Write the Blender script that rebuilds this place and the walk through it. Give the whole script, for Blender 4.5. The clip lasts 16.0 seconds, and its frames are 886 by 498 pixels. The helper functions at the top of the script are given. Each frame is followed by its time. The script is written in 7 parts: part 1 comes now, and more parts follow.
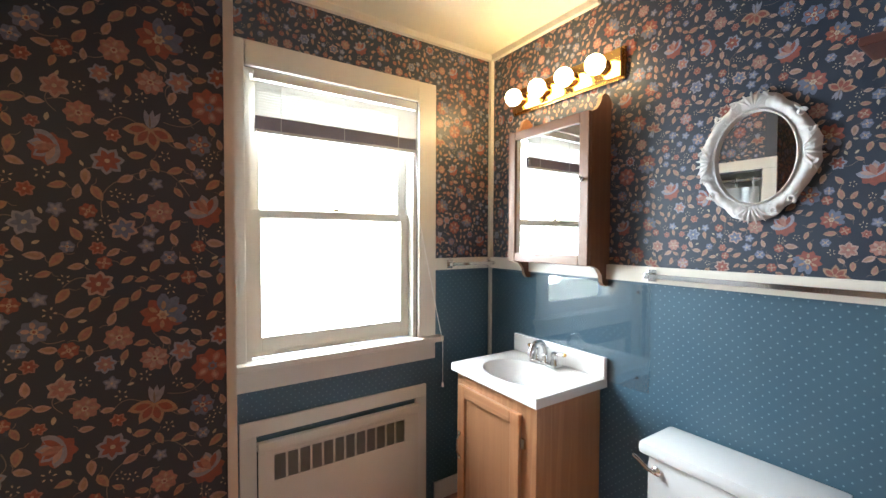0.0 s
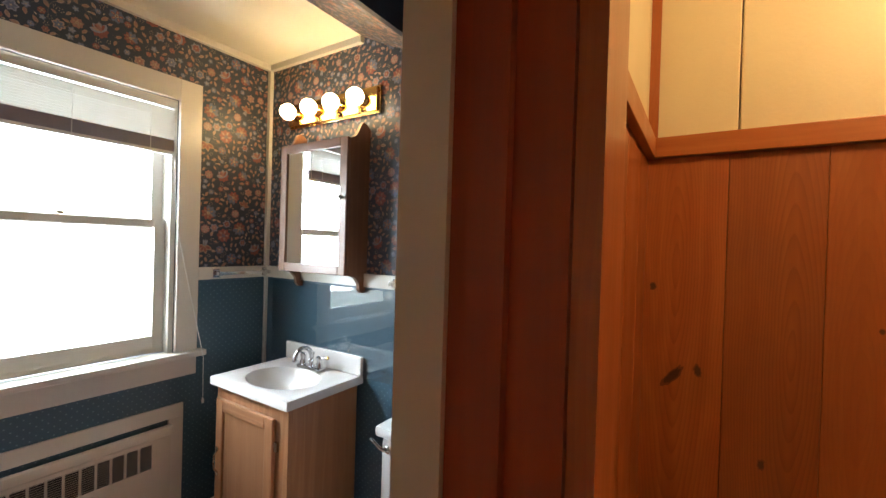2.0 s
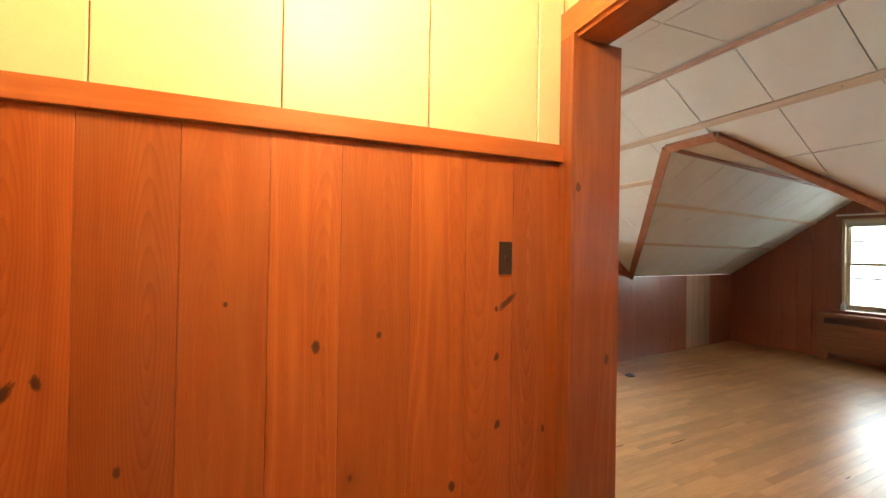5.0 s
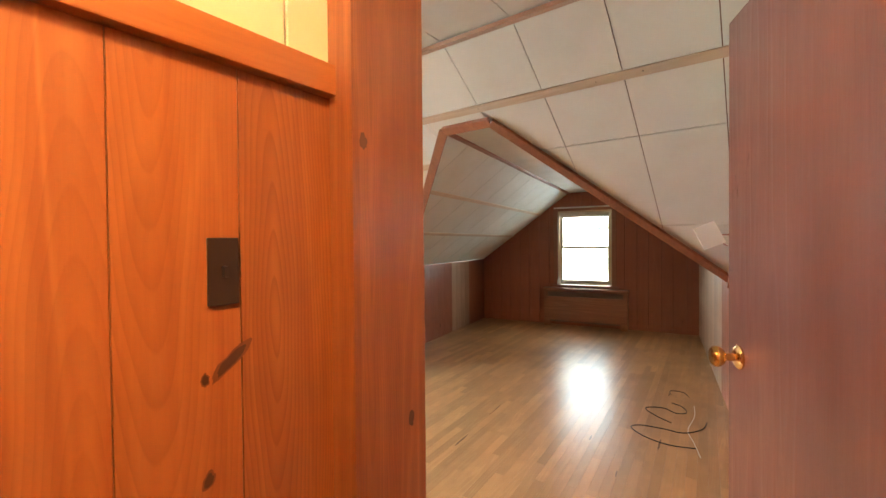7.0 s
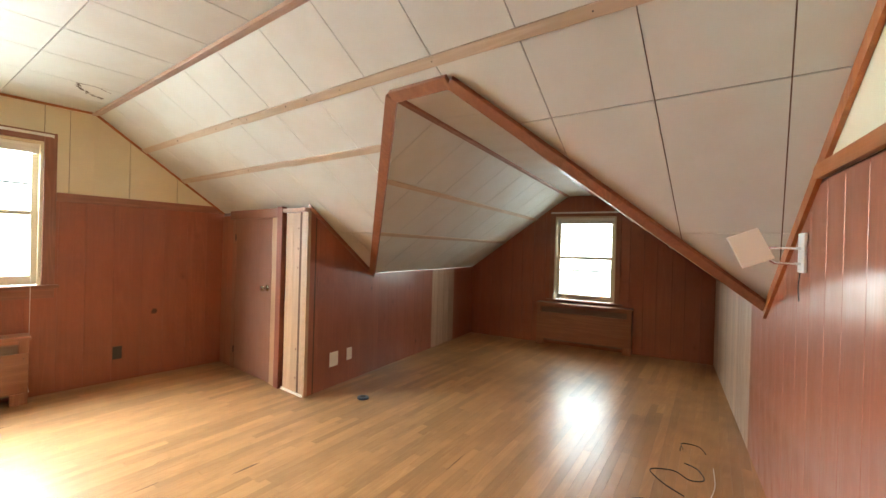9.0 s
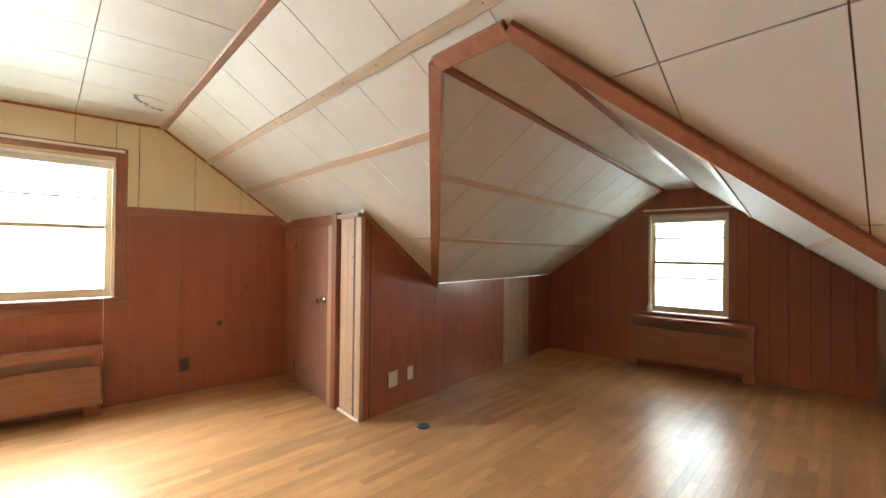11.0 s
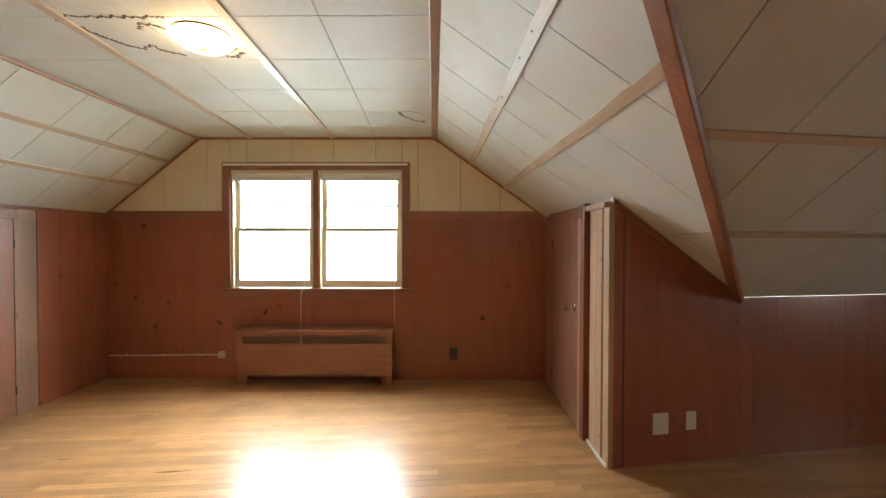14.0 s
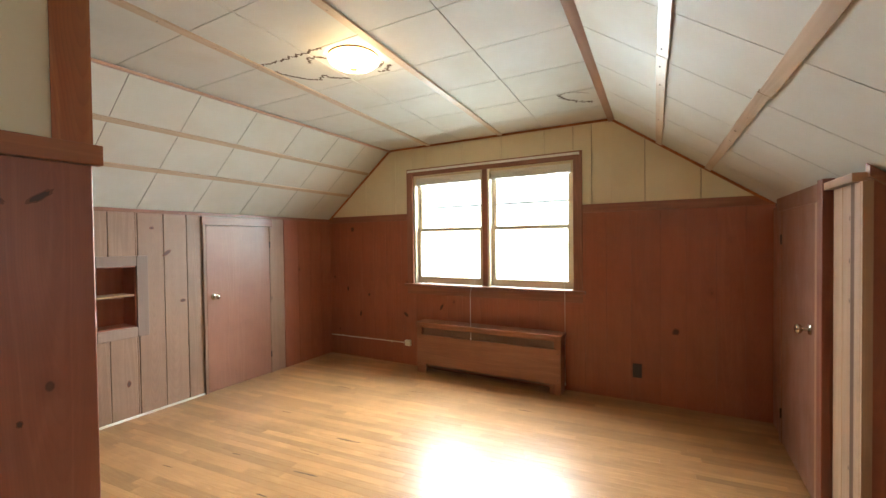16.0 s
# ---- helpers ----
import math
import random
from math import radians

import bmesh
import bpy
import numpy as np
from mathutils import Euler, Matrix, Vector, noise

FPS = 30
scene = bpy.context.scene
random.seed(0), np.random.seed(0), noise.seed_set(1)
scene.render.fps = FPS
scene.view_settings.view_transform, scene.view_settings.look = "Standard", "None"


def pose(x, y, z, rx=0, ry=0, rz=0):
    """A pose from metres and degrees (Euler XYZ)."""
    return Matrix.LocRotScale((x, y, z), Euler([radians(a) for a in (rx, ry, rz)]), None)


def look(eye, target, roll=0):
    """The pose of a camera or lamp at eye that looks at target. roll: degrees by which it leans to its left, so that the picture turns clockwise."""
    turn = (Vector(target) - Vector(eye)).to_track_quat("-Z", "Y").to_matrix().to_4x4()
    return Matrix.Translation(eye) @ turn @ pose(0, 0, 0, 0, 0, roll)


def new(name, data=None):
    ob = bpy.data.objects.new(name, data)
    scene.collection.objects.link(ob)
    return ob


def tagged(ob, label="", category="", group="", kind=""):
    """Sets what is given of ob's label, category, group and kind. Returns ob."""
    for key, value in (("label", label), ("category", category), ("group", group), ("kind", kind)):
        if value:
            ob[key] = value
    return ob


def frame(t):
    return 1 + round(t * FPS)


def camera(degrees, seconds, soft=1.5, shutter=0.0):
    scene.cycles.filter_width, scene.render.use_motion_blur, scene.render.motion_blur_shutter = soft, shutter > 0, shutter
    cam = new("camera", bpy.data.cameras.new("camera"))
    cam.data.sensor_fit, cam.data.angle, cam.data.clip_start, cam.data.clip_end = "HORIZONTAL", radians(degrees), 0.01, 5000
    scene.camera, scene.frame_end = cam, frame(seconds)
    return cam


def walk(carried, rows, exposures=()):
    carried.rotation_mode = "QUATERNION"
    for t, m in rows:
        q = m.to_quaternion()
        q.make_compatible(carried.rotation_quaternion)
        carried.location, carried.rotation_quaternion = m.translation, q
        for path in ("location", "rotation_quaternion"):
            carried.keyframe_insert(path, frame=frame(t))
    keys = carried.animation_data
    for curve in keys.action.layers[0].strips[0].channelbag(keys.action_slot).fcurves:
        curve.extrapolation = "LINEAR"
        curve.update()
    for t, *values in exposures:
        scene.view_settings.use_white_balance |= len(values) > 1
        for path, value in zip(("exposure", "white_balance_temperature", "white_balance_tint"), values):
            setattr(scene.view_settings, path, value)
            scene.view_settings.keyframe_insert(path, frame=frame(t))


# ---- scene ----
cam = camera(94.4, 16.0)
PATH = [
    (0, (0.026, 0.17, 1.386), (1.128, 1.838, 1.329), 0.2),
    (0.5, (0.046, 0.115, 1.402), (1.236, 1.721, 1.348), 0.6),
    (1, (0.08, 0.033, 1.407), (1.409, 1.527, 1.369), 1.2),
    (1.5, (0.098, -0.056, 1.414), (1.635, 1.224, 1.386), 1.5),
    (2, (0.102, -0.119, 1.42), (1.793, 0.948, 1.403), 1.7),
    (2.5, (0.099, -0.185, 1.413), (1.926, 0.63, 1.413), 1.8),
    (3, (0.111, -0.291, 1.406), (2.04, 0.237, 1.42), 1.9),
    (3.5, (0.129, -0.419, 1.392), (2.12, -0.225, 1.425), 1.0),
    (4, (0.158, -0.549, 1.382), (2.155, -0.645, 1.421), 1.0),
    (4.5, (0.233, -0.611, 1.407), (2.184, -1.052, 1.401), 1.2),
    (5, (0.33, -0.653, 1.387), (2.194, -1.378, 1.401), 1.0),
    (5.2, (0.377, -0.658, 1.384), (2.183, -1.517, 1.396), 1.0),
    (7.3, (0.881, -1.211, 1.416), (2.075, -2.815, 1.397), -0.4),
    (7.5, (0.864, -1.33, 1.396), (2.071, -2.925, 1.399), 0.4),
    (8, (0.912, -1.532, 1.408), (2.078, -3.158, 1.412), 0.7),
    (8.2, (0.927, -1.61, 1.422), (2.113, -3.22, 1.418), 1.0),
    (10.3, (1.296, -2.143, 1.374), (2.645, -3.618, 1.407), 0.7),
    (10.5, (1.311, -2.187, 1.395), (2.708, -3.618, 1.417), 0.6),
    (11, (1.332, -2.304, 1.408), (2.84, -3.617, 1.428), 0.6),
    (11.5, (1.39, -2.418, 1.42), (3.04, -3.548, 1.428), 0.6),
    (12, (1.479, -2.526, 1.456), (3.25, -3.455, 1.45), 0.6),
    (12.5, (1.546, -2.635, 1.473), (3.412, -3.354, 1.461), 0.5),
    (13, (1.603, -2.749, 1.48), (3.543, -3.234, 1.458), 0.4),
    (13.5, (1.637, -2.878, 1.481), (3.623, -3.115, 1.456), 0.2),
    (14, (1.693, -2.984, 1.474), (3.692, -2.963, 1.441), 0.1),
    (14.5, (1.808, -3.06, 1.475), (3.789, -2.787, 1.436), -0.1),
    (15, (1.936, -3.144, 1.495), (3.86, -2.602, 1.445), -0.4),
    (15.5, (1.985, -3.224, 1.494), (3.841, -2.479, 1.447), -0.5),
    (16, (1.993, -3.33, 1.469), (3.739, -2.356, 1.433), -0.7),
]
EXPOSURE = [(0, -0.6), (1.0, -0.7), (1.5, -0.9), (2.0, -1.15), (2.5, -1.05), (3.0, -0.85), (3.5, -0.15), (5.0, 0.3), (7.5, 0.5), (8.0, 0.45), (10.5, 0.5), (11.5, 0.3), (12.5, -0.1), (13.5, -0.35), (15.0, -0.4), (16, -0.3)]
walk(cam, [(t, look(eye, target, roll)) for t, eye, target, roll in PATH], EXPOSURE)

# ---- world and light ----
world = bpy.data.worlds.new("world")
scene.world = world
world.use_nodes = True
wn = world.node_tree.nodes
sky = wn.new("ShaderNodeTexSky")
sky.sky_type, sky.sun_disc = "NISHITA", False
sky.sun_elevation, sky.sun_rotation = radians(50), radians(140)
world.node_tree.links.new(sky.outputs["Color"], wn["Background"].inputs["Color"])
wn["Background"].inputs["Strength"].default_value = 0.15


def lamp(name, kind, m, energy, colour, size=0.1, size_y=0.0, spread=180):
    data = bpy.data.lights.new(name, kind)
    data.energy, data.color = energy, colour
    if kind == "AREA":
        data.shape, data.size, data.size_y = "RECTANGLE", size, size_y or size
        data.spread = radians(spread)
    elif kind == "POINT":
        data.shadow_soft_size = size
    ob = new(name, data)
    ob.matrix_world = m
    return ob


DAY = (0.77, 0.93, 1.0)
lamp("daylight_east", "AREA", pose(6.70, -1.58, 1.80, 50, 0, 90), 540, DAY, 2.3, 1.45, 135)
lamp("daylight_bath", "AREA", pose(0.66, 2.36, 1.55, 68, 0, 180), 255, (0.78, 0.90, 1.0), 0.85, 1.2)
lamp("daylight_dormer", "AREA", pose(3.28, -8.80, 1.62, 66, 0, 9.5), 38, DAY, 1.1, 1.3)
lamp("hall_lamp_light", "POINT", pose(0.88, -0.78, 2.36), 85, (1.0, 0.60, 0.25), 0.09)
lamp("room_lamp_light", "POINT", pose(3.90, -1.67, 2.44), 9, (1.0, 0.66, 0.32), 0.11)

# ---- materials ----


class Nodes:
    """Short hand for one node material."""

    def __init__(self, name):
        self.mat = bpy.data.materials.new(name)
        self.mat.use_nodes = True
        self.tree = self.mat.node_tree
        self.bsdf = self.tree.nodes["Principled BSDF"]

    def put(self, socket, value):
        if isinstance(value, bpy.types.NodeSocket):
            self.tree.links.new(value, socket)
        elif value is not None:
            socket.default_value = value

    def node(self, kind, out=0, **kw):
        n = self.tree.nodes.new(kind)
        for key, value in kw.items():
            if key[0] == "i" and key[1:].isdigit():
                self.put(n.inputs[int(key[1:])], value)
            elif key in ("operation", "blend_type", "data_type", "feature", "voronoi_dimensions", "noise_dimensions", "wave_type", "bands_direction", "use_clamp"):
                if key == "operation":
                    n.operation = value
                elif key == "blend_type":
                    n.blend_type = value
                elif key == "data_type":
                    n.data_type = value
                elif key == "feature":
                    n.feature = value
                elif key == "voronoi_dimensions":
                    n.voronoi_dimensions = value
                elif key == "noise_dimensions":
                    n.noise_dimensions = value
                elif key == "wave_type":
                    n.wave_type = value
                elif key == "bands_direction":
                    n.bands_direction = value
                elif key == "use_clamp":
                    n.use_clamp = value
            else:
                self.put(n.inputs[key.replace("_", " ")], value)
        return n.outputs[out]

    def math(self, op, a, b=0.0, c=None, clamp=False):
        n = self.tree.nodes.new("ShaderNodeMath")
        n.operation, n.use_clamp = op, clamp
        self.put(n.inputs[0], a)
        self.put(n.inputs[1], b)
        self.put(n.inputs[2], c)
        return n.outputs[0]

    def mix(self, f, a, b, blend="MIX"):
        n = self.tree.nodes.new("ShaderNodeMix")
        n.data_type, n.blend_type = "RGBA", blend
        self.put(n.inputs[0], f)
        self.put(n.inputs[6], a if isinstance(a, bpy.types.NodeSocket) else (*a, 1))
        self.put(n.inputs[7], b if isinstance(b, bpy.types.NodeSocket) else (*b, 1))
        return n.outputs[2]

    def coords(self, scale=(1, 1, 1), vary=True, kind="Object"):
        t = self.tree.nodes.new("ShaderNodeTexCoord").outputs[kind]
        if vary:
            rnd = self.tree.nodes.new("ShaderNodeObjectInfo").outputs["Random"]
            t = self.node("ShaderNodeVectorMath", operation="ADD", i0=t, i1=self.node("ShaderNodeCombineXYZ", X=self.math("MULTIPLY", rnd, 37.0), Y=self.math("MULTIPLY", rnd, 11.0), Z=self.math("MULTIPLY", rnd, 71.0)))
        return self.node("ShaderNodeMapping", Vector=t, Scale=scale)

    def noise(self, vec, scale, detail=3.0, rough=0.55):
        return self.node("ShaderNodeTexNoise", Vector=vec, Scale=scale, Detail=detail, Roughness=rough)

    def ramp(self, f, lo, hi):
        n = self.tree.nodes.new("ShaderNodeMapRange")
        self.put(n.inputs[0], f)
        n.inputs[1].default_value, n.inputs[2].default_value = lo, hi
        return n.outputs[0]

    def finish(self, colour, rough=0.5, bump=None, depth=0.001, metal=0.0, coat=0.0, spec=0.5):
        b = self.bsdf
        self.put(b.inputs["Base Color"], colour if isinstance(colour, bpy.types.NodeSocket) else (*colour, 1))
        self.put(b.inputs["Roughness"], rough)
        b.inputs["Metallic"].default_value = metal
        b.inputs["Coat Weight"].default_value = coat
        b.inputs["Coat Roughness"].default_value = 0.16
        b.inputs["Specular IOR Level"].default_value = spec
        if bump is not None:
            n = self.tree.nodes.new("ShaderNodeBump")
            n.inputs["Distance"].default_value = depth
            self.put(n.inputs["Height"], bump)
            self.put(b.inputs["Normal"], n.outputs[0])
        return self.mat


def wood(name, dark, light, knot=None, along="z", rough=0.4, knots=True, coat=0.0, vary=0.25, grain=1.0, dirt=0.25, contrast=1.0, figure=0.0, board=0.2, slope=0.13, spacing=0.011, relief=0.0010, patchy=0.16):
    """figure: how strongly flat-sawn growth rings show, as pointed arches up a board that is board wide."""
    n = Nodes(name)
    sc = {"z": (1, 1, 0.06), "x": (0.06, 1, 1), "y": (1, 0.06, 1)}[along]
    v = n.coords(sc)
    big = n.noise(v, 7.0 * grain, 2.0, 0.5)
    rings = n.math("ADD", n.math("MULTIPLY", n.math("SINE", n.math("MULTIPLY", big, 70.0)), 0.5), 0.5)
    where = n.ramp(n.noise(v, 3.1 * grain, 1.0), 0.42, 0.62)
    rings = n.math("MULTIPLY", n.math("POWER", rings, 3.0), n.math("ADD", n.math("MULTIPLY", where, 0.8), 0.2))
    fine = n.noise(v, 150.0, 3.0, 0.7)
    mid = n.noise(v, 26.0, 3.0, 0.6)
    f = n.math("ADD", n.math("MULTIPLY", mid, 0.6), n.math("ADD", n.math("MULTIPLY", rings, 0.30), n.math("ADD", n.math("MULTIPLY", fine, 0.24), -0.06)))
    col = n.mix(n.ramp(f, 0.45 - 0.33 / contrast, 0.45 + 0.33 / contrast), dark, light)
    rnd = n.tree.nodes.new("ShaderNodeObjectInfo").outputs["Random"]
    if figure:
        raw = n.tree.nodes.new("ShaderNodeTexCoord").outputs["Object"]
        sep = n.tree.nodes.new("ShaderNodeSeparateXYZ")
        n.put(sep.inputs[0], raw)
        ax = {"z": (0, 2), "x": (2, 0), "y": (0, 1)}[along]
        heart = n.math("ADD", n.math("MULTIPLY", n.math("FRACT", n.math("MULTIPLY", rnd, 7.31)), board * 0.7), board * 0.15)
        warp = n.math("MULTIPLY", n.math("SUBTRACT", n.noise(n.coords({"z": (1, 1, 0.25), "x": (0.25, 1, 1), "y": (1, 0.25, 1)}[along]), 5.0, 2.0), 0.5), board * 0.35)
        across = n.math("ADD", n.math("SUBTRACT", n.math("ADD", sep.outputs[ax[0]], n.math("MULTIPLY", sep.outputs[1 if along != "y" else 2], 0.9)), heart), warp)
        lift = n.math("ADD", n.math("SUBTRACT", sep.outputs[ax[1]], n.math("MULTIPLY", n.math("FRACT", n.math("MULTIPLY", rnd, 13.7)), 2.2)), n.math("MULTIPLY", warp, 2.0))
        deep = n.math("ADD", n.math("MULTIPLY", n.math("ABSOLUTE", lift), slope), 0.012)
        r = n.math("SQRT", n.math("ADD", n.math("MULTIPLY", n.math("MULTIPLY", across, across), 2.2), n.math("MULTIPLY", deep, deep)))
        ring = n.math("FRACT", n.math("DIVIDE", r, spacing))
        late = n.math("MULTIPLY", n.math("POWER", ring, 2.2), n.ramp(ring, 1.0, 0.90))
        late = n.math("MULTIPLY", late, n.math("ADD", 0.35, n.math("MULTIPLY", n.ramp(n.noise(v, 2.2, 1.0), 0.4, 0.6), 0.65)))
        col = n.mix(n.math("MULTIPLY", late, figure), col, tuple(c * 0.72 for c in dark))
    val = n.tree.nodes.new("ShaderNodeHueSaturation")
    n.put(val.inputs["Color"], col)
    n.put(val.inputs["Value"], n.math("ADD", n.math("MULTIPLY", rnd, vary), 1.0 - vary / 2))
    col = val.outputs[0]
    if knots:
        kv = n.coords({"z": (1, 1, 0.62), "x": (0.62, 1, 1), "y": (1, 0.62, 1)}[along])
        vor = n.node("ShaderNodeTexVoronoi", Vector=kv, Scale=3.4, Randomness=1.0)
        wob = n.math("ADD", vor, n.math("MULTIPLY", n.noise(kv, 40.0), 0.03))
        col = n.mix(n.math("MULTIPLY", n.ramp(wob, 0.15, 0.06), 0.35), col, tuple(c * 0.6 for c in dark))
        col = n.mix(n.math("MULTIPLY", n.ramp(wob, 0.055, 0.042), 0.85), col, knot or tuple(c * 0.3 for c in dark))
    stain = n.noise(n.coords((1, 1, 1), False), 2.1, 4.0)
    col = n.mix(n.math("MULTIPLY", n.ramp(stain, 0.45, 0.8), dirt), col, tuple(c * 0.5 for c in dark))
    wear = n.noise(n.coords((1, 1, 0.5), False), 5.5, 4.0, 0.6)
    gloss = n.math("MULTIPLY", n.ramp(wear, 0.35, 0.7), patchy)
    mat = n.finish(col, n.math("ADD", n.math("MULTIPLY", fine, 0.16), n.math("ADD", rough - 0.08 - patchy * 0.4, gloss)), n.math("ADD", f, n.math("MULTIPLY", wear, 0.5)), relief, coat=coat)
    return mat


def paint(name, colour, rough=0.45, grime=0.12, scale=3.0, bump=0.0006, tint=(0.5, 0.42, 0.32), coat=0.0):
    n = Nodes(name)
    v = n.coords((1, 1, 1))
    big, small = n.noise(v, scale, 4.0), n.noise(v, 90.0, 2.0)
    col = n.mix(n.math("MULTIPLY", n.ramp(big, 0.42, 0.78), grime * 1.6), colour, tuple(c * t * 1.5 for c, t in zip(colour, tint)))
    col = n.mix(n.math("MULTIPLY", small, 0.08), col, tuple(c * 0.8 for c in colour))
    return n.finish(col, n.math("ADD", n.math("MULTIPLY", big, 0.15), rough - 0.07), n.math("ADD", small, n.math("MULTIPLY", big, 2.0)), bump, coat=coat)


def plain(name, colour, rough=0.4, metal=0.0, coat=0.0, bump=0.0002):
    n = Nodes(name)
    g = n.noise(n.coords(), 45.0, 3.0)
    col = n.mix(n.math("MULTIPLY", g, 0.15), colour, tuple(c * 0.7 for c in colour))
    return n.finish(col, n.math("ADD", n.math("MULTIPLY", g, 0.1), rough - 0.05), g, bump, metal=metal, coat=coat)


def glow(name, colour, strength):
    n = Nodes(name)
    n.bsdf.inputs["Base Color"].default_value = (0.9, 0.88, 0.82, 1)
    n.bsdf.inputs["Emission Color"].default_value = (*colour, 1)
    n.bsdf.inputs["Emission Strength"].default_value = strength
    return n.mat


def glass(name, base=0.045):
    n = Nodes(name)
    t = n.tree
    mixer, clear, gloss = t.nodes.new("ShaderNodeMixShader"), t.nodes.new("ShaderNodeBsdfTransparent"), t.nodes.new("ShaderNodeBsdfGlossy")
    gloss.inputs["Roughness"].default_value = 0.03
    lw = t.nodes.new("ShaderNodeLayerWeight")
    lw.inputs["Blend"].default_value = 0.3
    n.put(mixer.inputs[0], n.math("ADD", n.math("MULTIPLY", n.math("POWER", lw.outputs["Facing"], 3.0), 0.55), base))
    t.links.new(clear.outputs[0], mixer.inputs[1])
    t.links.new(gloss.outputs[0], mixer.inputs[2])
    t.links.new(mixer.outputs[0], t.nodes["Material Output"].inputs["Surface"])
    return n.mat


def paper(name, ground):
    """Ground of the dark floral wallpaper; its flowers are printed on as shapes of their own."""
    n = Nodes(name)
    t = n.tree.nodes.new("ShaderNodeTexCoord").outputs["Object"]
    col = n.mix(n.noise(t, 3.0, 2.0), ground, tuple(c * 1.4 for c in ground))
    weave = n.noise(t, 700.0, 1.0)
    col = n.mix(n.math("MULTIPLY", weave, 0.12), col, (0.22, 0.21, 0.22))
    return n.finish(col, 0.42, weave, 0.0002)


def ink(name, colour):
    n = Nodes(name)
    t = n.tree.nodes.new("ShaderNodeTexCoord").outputs["Object"]
    f = n.noise(t, 130.0, 3.0, 0.7)
    col = n.mix(n.ramp(f, 0.35, 0.7), colour, tuple(c * 0.62 + 0.02 for c in colour))
    return n.finish(col, 0.45, f, 0.0001)


def dotted(name, plane):
    n = Nodes(name)
    t = n.tree.nodes.new("ShaderNodeTexCoord").outputs["Object"]
    s = n.tree.nodes.new("ShaderNodeSeparateXYZ")
    n.put(s.inputs[0], t)
    a = {"xz": s.outputs[0], "yz": s.outputs[1]}[plane]
    p = 1 / 0.034
    u, v = n.math("MULTIPLY", n.math("ADD", a, s.outputs[2]), p), n.math("MULTIPLY", n.math("SUBTRACT", a, s.outputs[2]), p)
    fu, fv = n.math("SUBTRACT", n.math("FRACT", u), 0.5), n.math("SUBTRACT", n.math("FRACT", v), 0.5)
    r = n.math("ADD", n.math("MULTIPLY", fu, fu), n.math("MULTIPLY", fv, fv))
    dots = n.ramp(r, 0.016, 0.008)
    mott = n.noise(t, 5.0, 4.0)
    base = n.mix(mott, (0.046, 0.094, 0.132), (0.062, 0.122, 0.165))
    return n.finish(n.mix(dots, base, (0.16, 0.25, 0.30)), 0.36, n.noise(t, 500.0, 1.0), 0.0002)


PINE = wood("stained_knotty_pine", (0.27, 0.066, 0.016), (0.43, 0.145, 0.040), coat=0.3, rough=0.42, vary=0.30, figure=0.6, contrast=0.95)
PINE_JAMB = wood("stained_pine_jamb", (0.17, 0.040, 0.011), (0.38, 0.135, 0.042), coat=0.3, rough=0.38, vary=0.1, figure=0.4, contrast=1.0, slope=0.02, spacing=0.007)
# darker, redder pine for the jamb and stop of the bathroom doorway
DARK_PINE = wood("dark_red_pine", (0.25, 0.042, 0.013), (0.38, 0.080, 0.024), coat=0.25, rough=0.4)
PINE_X = wood("stained_pine_rail", (0.27, 0.075, 0.018), (0.47, 0.165, 0.045), along="x", knots=False, coat=0.25)
PINE_Y = wood("stained_pine_beam", (0.27, 0.075, 0.018), (0.47, 0.165, 0.045), along="y", knots=False, coat=0.25)
WAINSCOT = wood("brown_pine_wainscot", (0.27, 0.080, 0.040), (0.38, 0.128, 0.068), coat=0.25, rough=0.38, vary=0.10, contrast=0.7, figure=0.28, dirt=0.45)
BROWN = wood("brown_door_veneer", (0.24, 0.100, 0.062), (0.32, 0.148, 0.096), knots=False, coat=0.15, rough=0.42, contrast=0.45, figure=0.16, board=0.7, slope=0.10, spacing=0.022, dirt=0.4)
DOOR_WOOD = wood("dark_flush_door_veneer", (0.100, 0.030, 0.018), (0.150, 0.048, 0.028), knots=False, coat=0.5, rough=0.36, contrast=0.5, figure=0.25, board=0.7, slope=0.09, spacing=0.03, dirt=0.5)
BROWN_X = wood("brown_trim", (0.22, 0.085, 0.048), (0.34, 0.145, 0.085), along="x", knots=False, coat=0.2, figure=0.35, board=0.1, slope=0.08)
BROWN_Z = wood("brown_trim_upright", (0.22, 0.085, 0.048), (0.34, 0.145, 0.085), knots=False, coat=0.2, figure=0.35, board=0.1, slope=0.08)
RIDGE = wood("faded_pine_moulding", (0.38, 0.22, 0.15), (0.54, 0.35, 0.25), along="x", knots=False, coat=0.1)
EDGING = wood("dormer_edging", (0.23, 0.080, 0.038), (0.38, 0.150, 0.075), along="y", knots=False, coat=0.15, figure=0.3, board=0.08)
DARK_RED = wood("dark_red_board", (0.16, 0.040, 0.020), (0.24, 0.070, 0.036), knots=False, coat=0.2)
BATTEN = wood("pale_pine_batten", (0.46, 0.34, 0.23), (0.60, 0.47, 0.34), along="x", knots=False)
BATTEN_Y = wood("pale_pine_batten_along", (0.46, 0.34, 0.23), (0.60, 0.47, 0.34), along="y", knots=False)
PALE = wood("pale_pine_plank", (0.42, 0.25, 0.14), (0.60, 0.40, 0.25), coat=0.15, figure=0.35)
# niche frame in a darker tone than the boards round it
NICHE_WOOD = wood("darker_niche_frame", (0.20, 0.125, 0.095), (0.30, 0.20, 0.155), knots=False, rough=0.5, contrast=0.7)
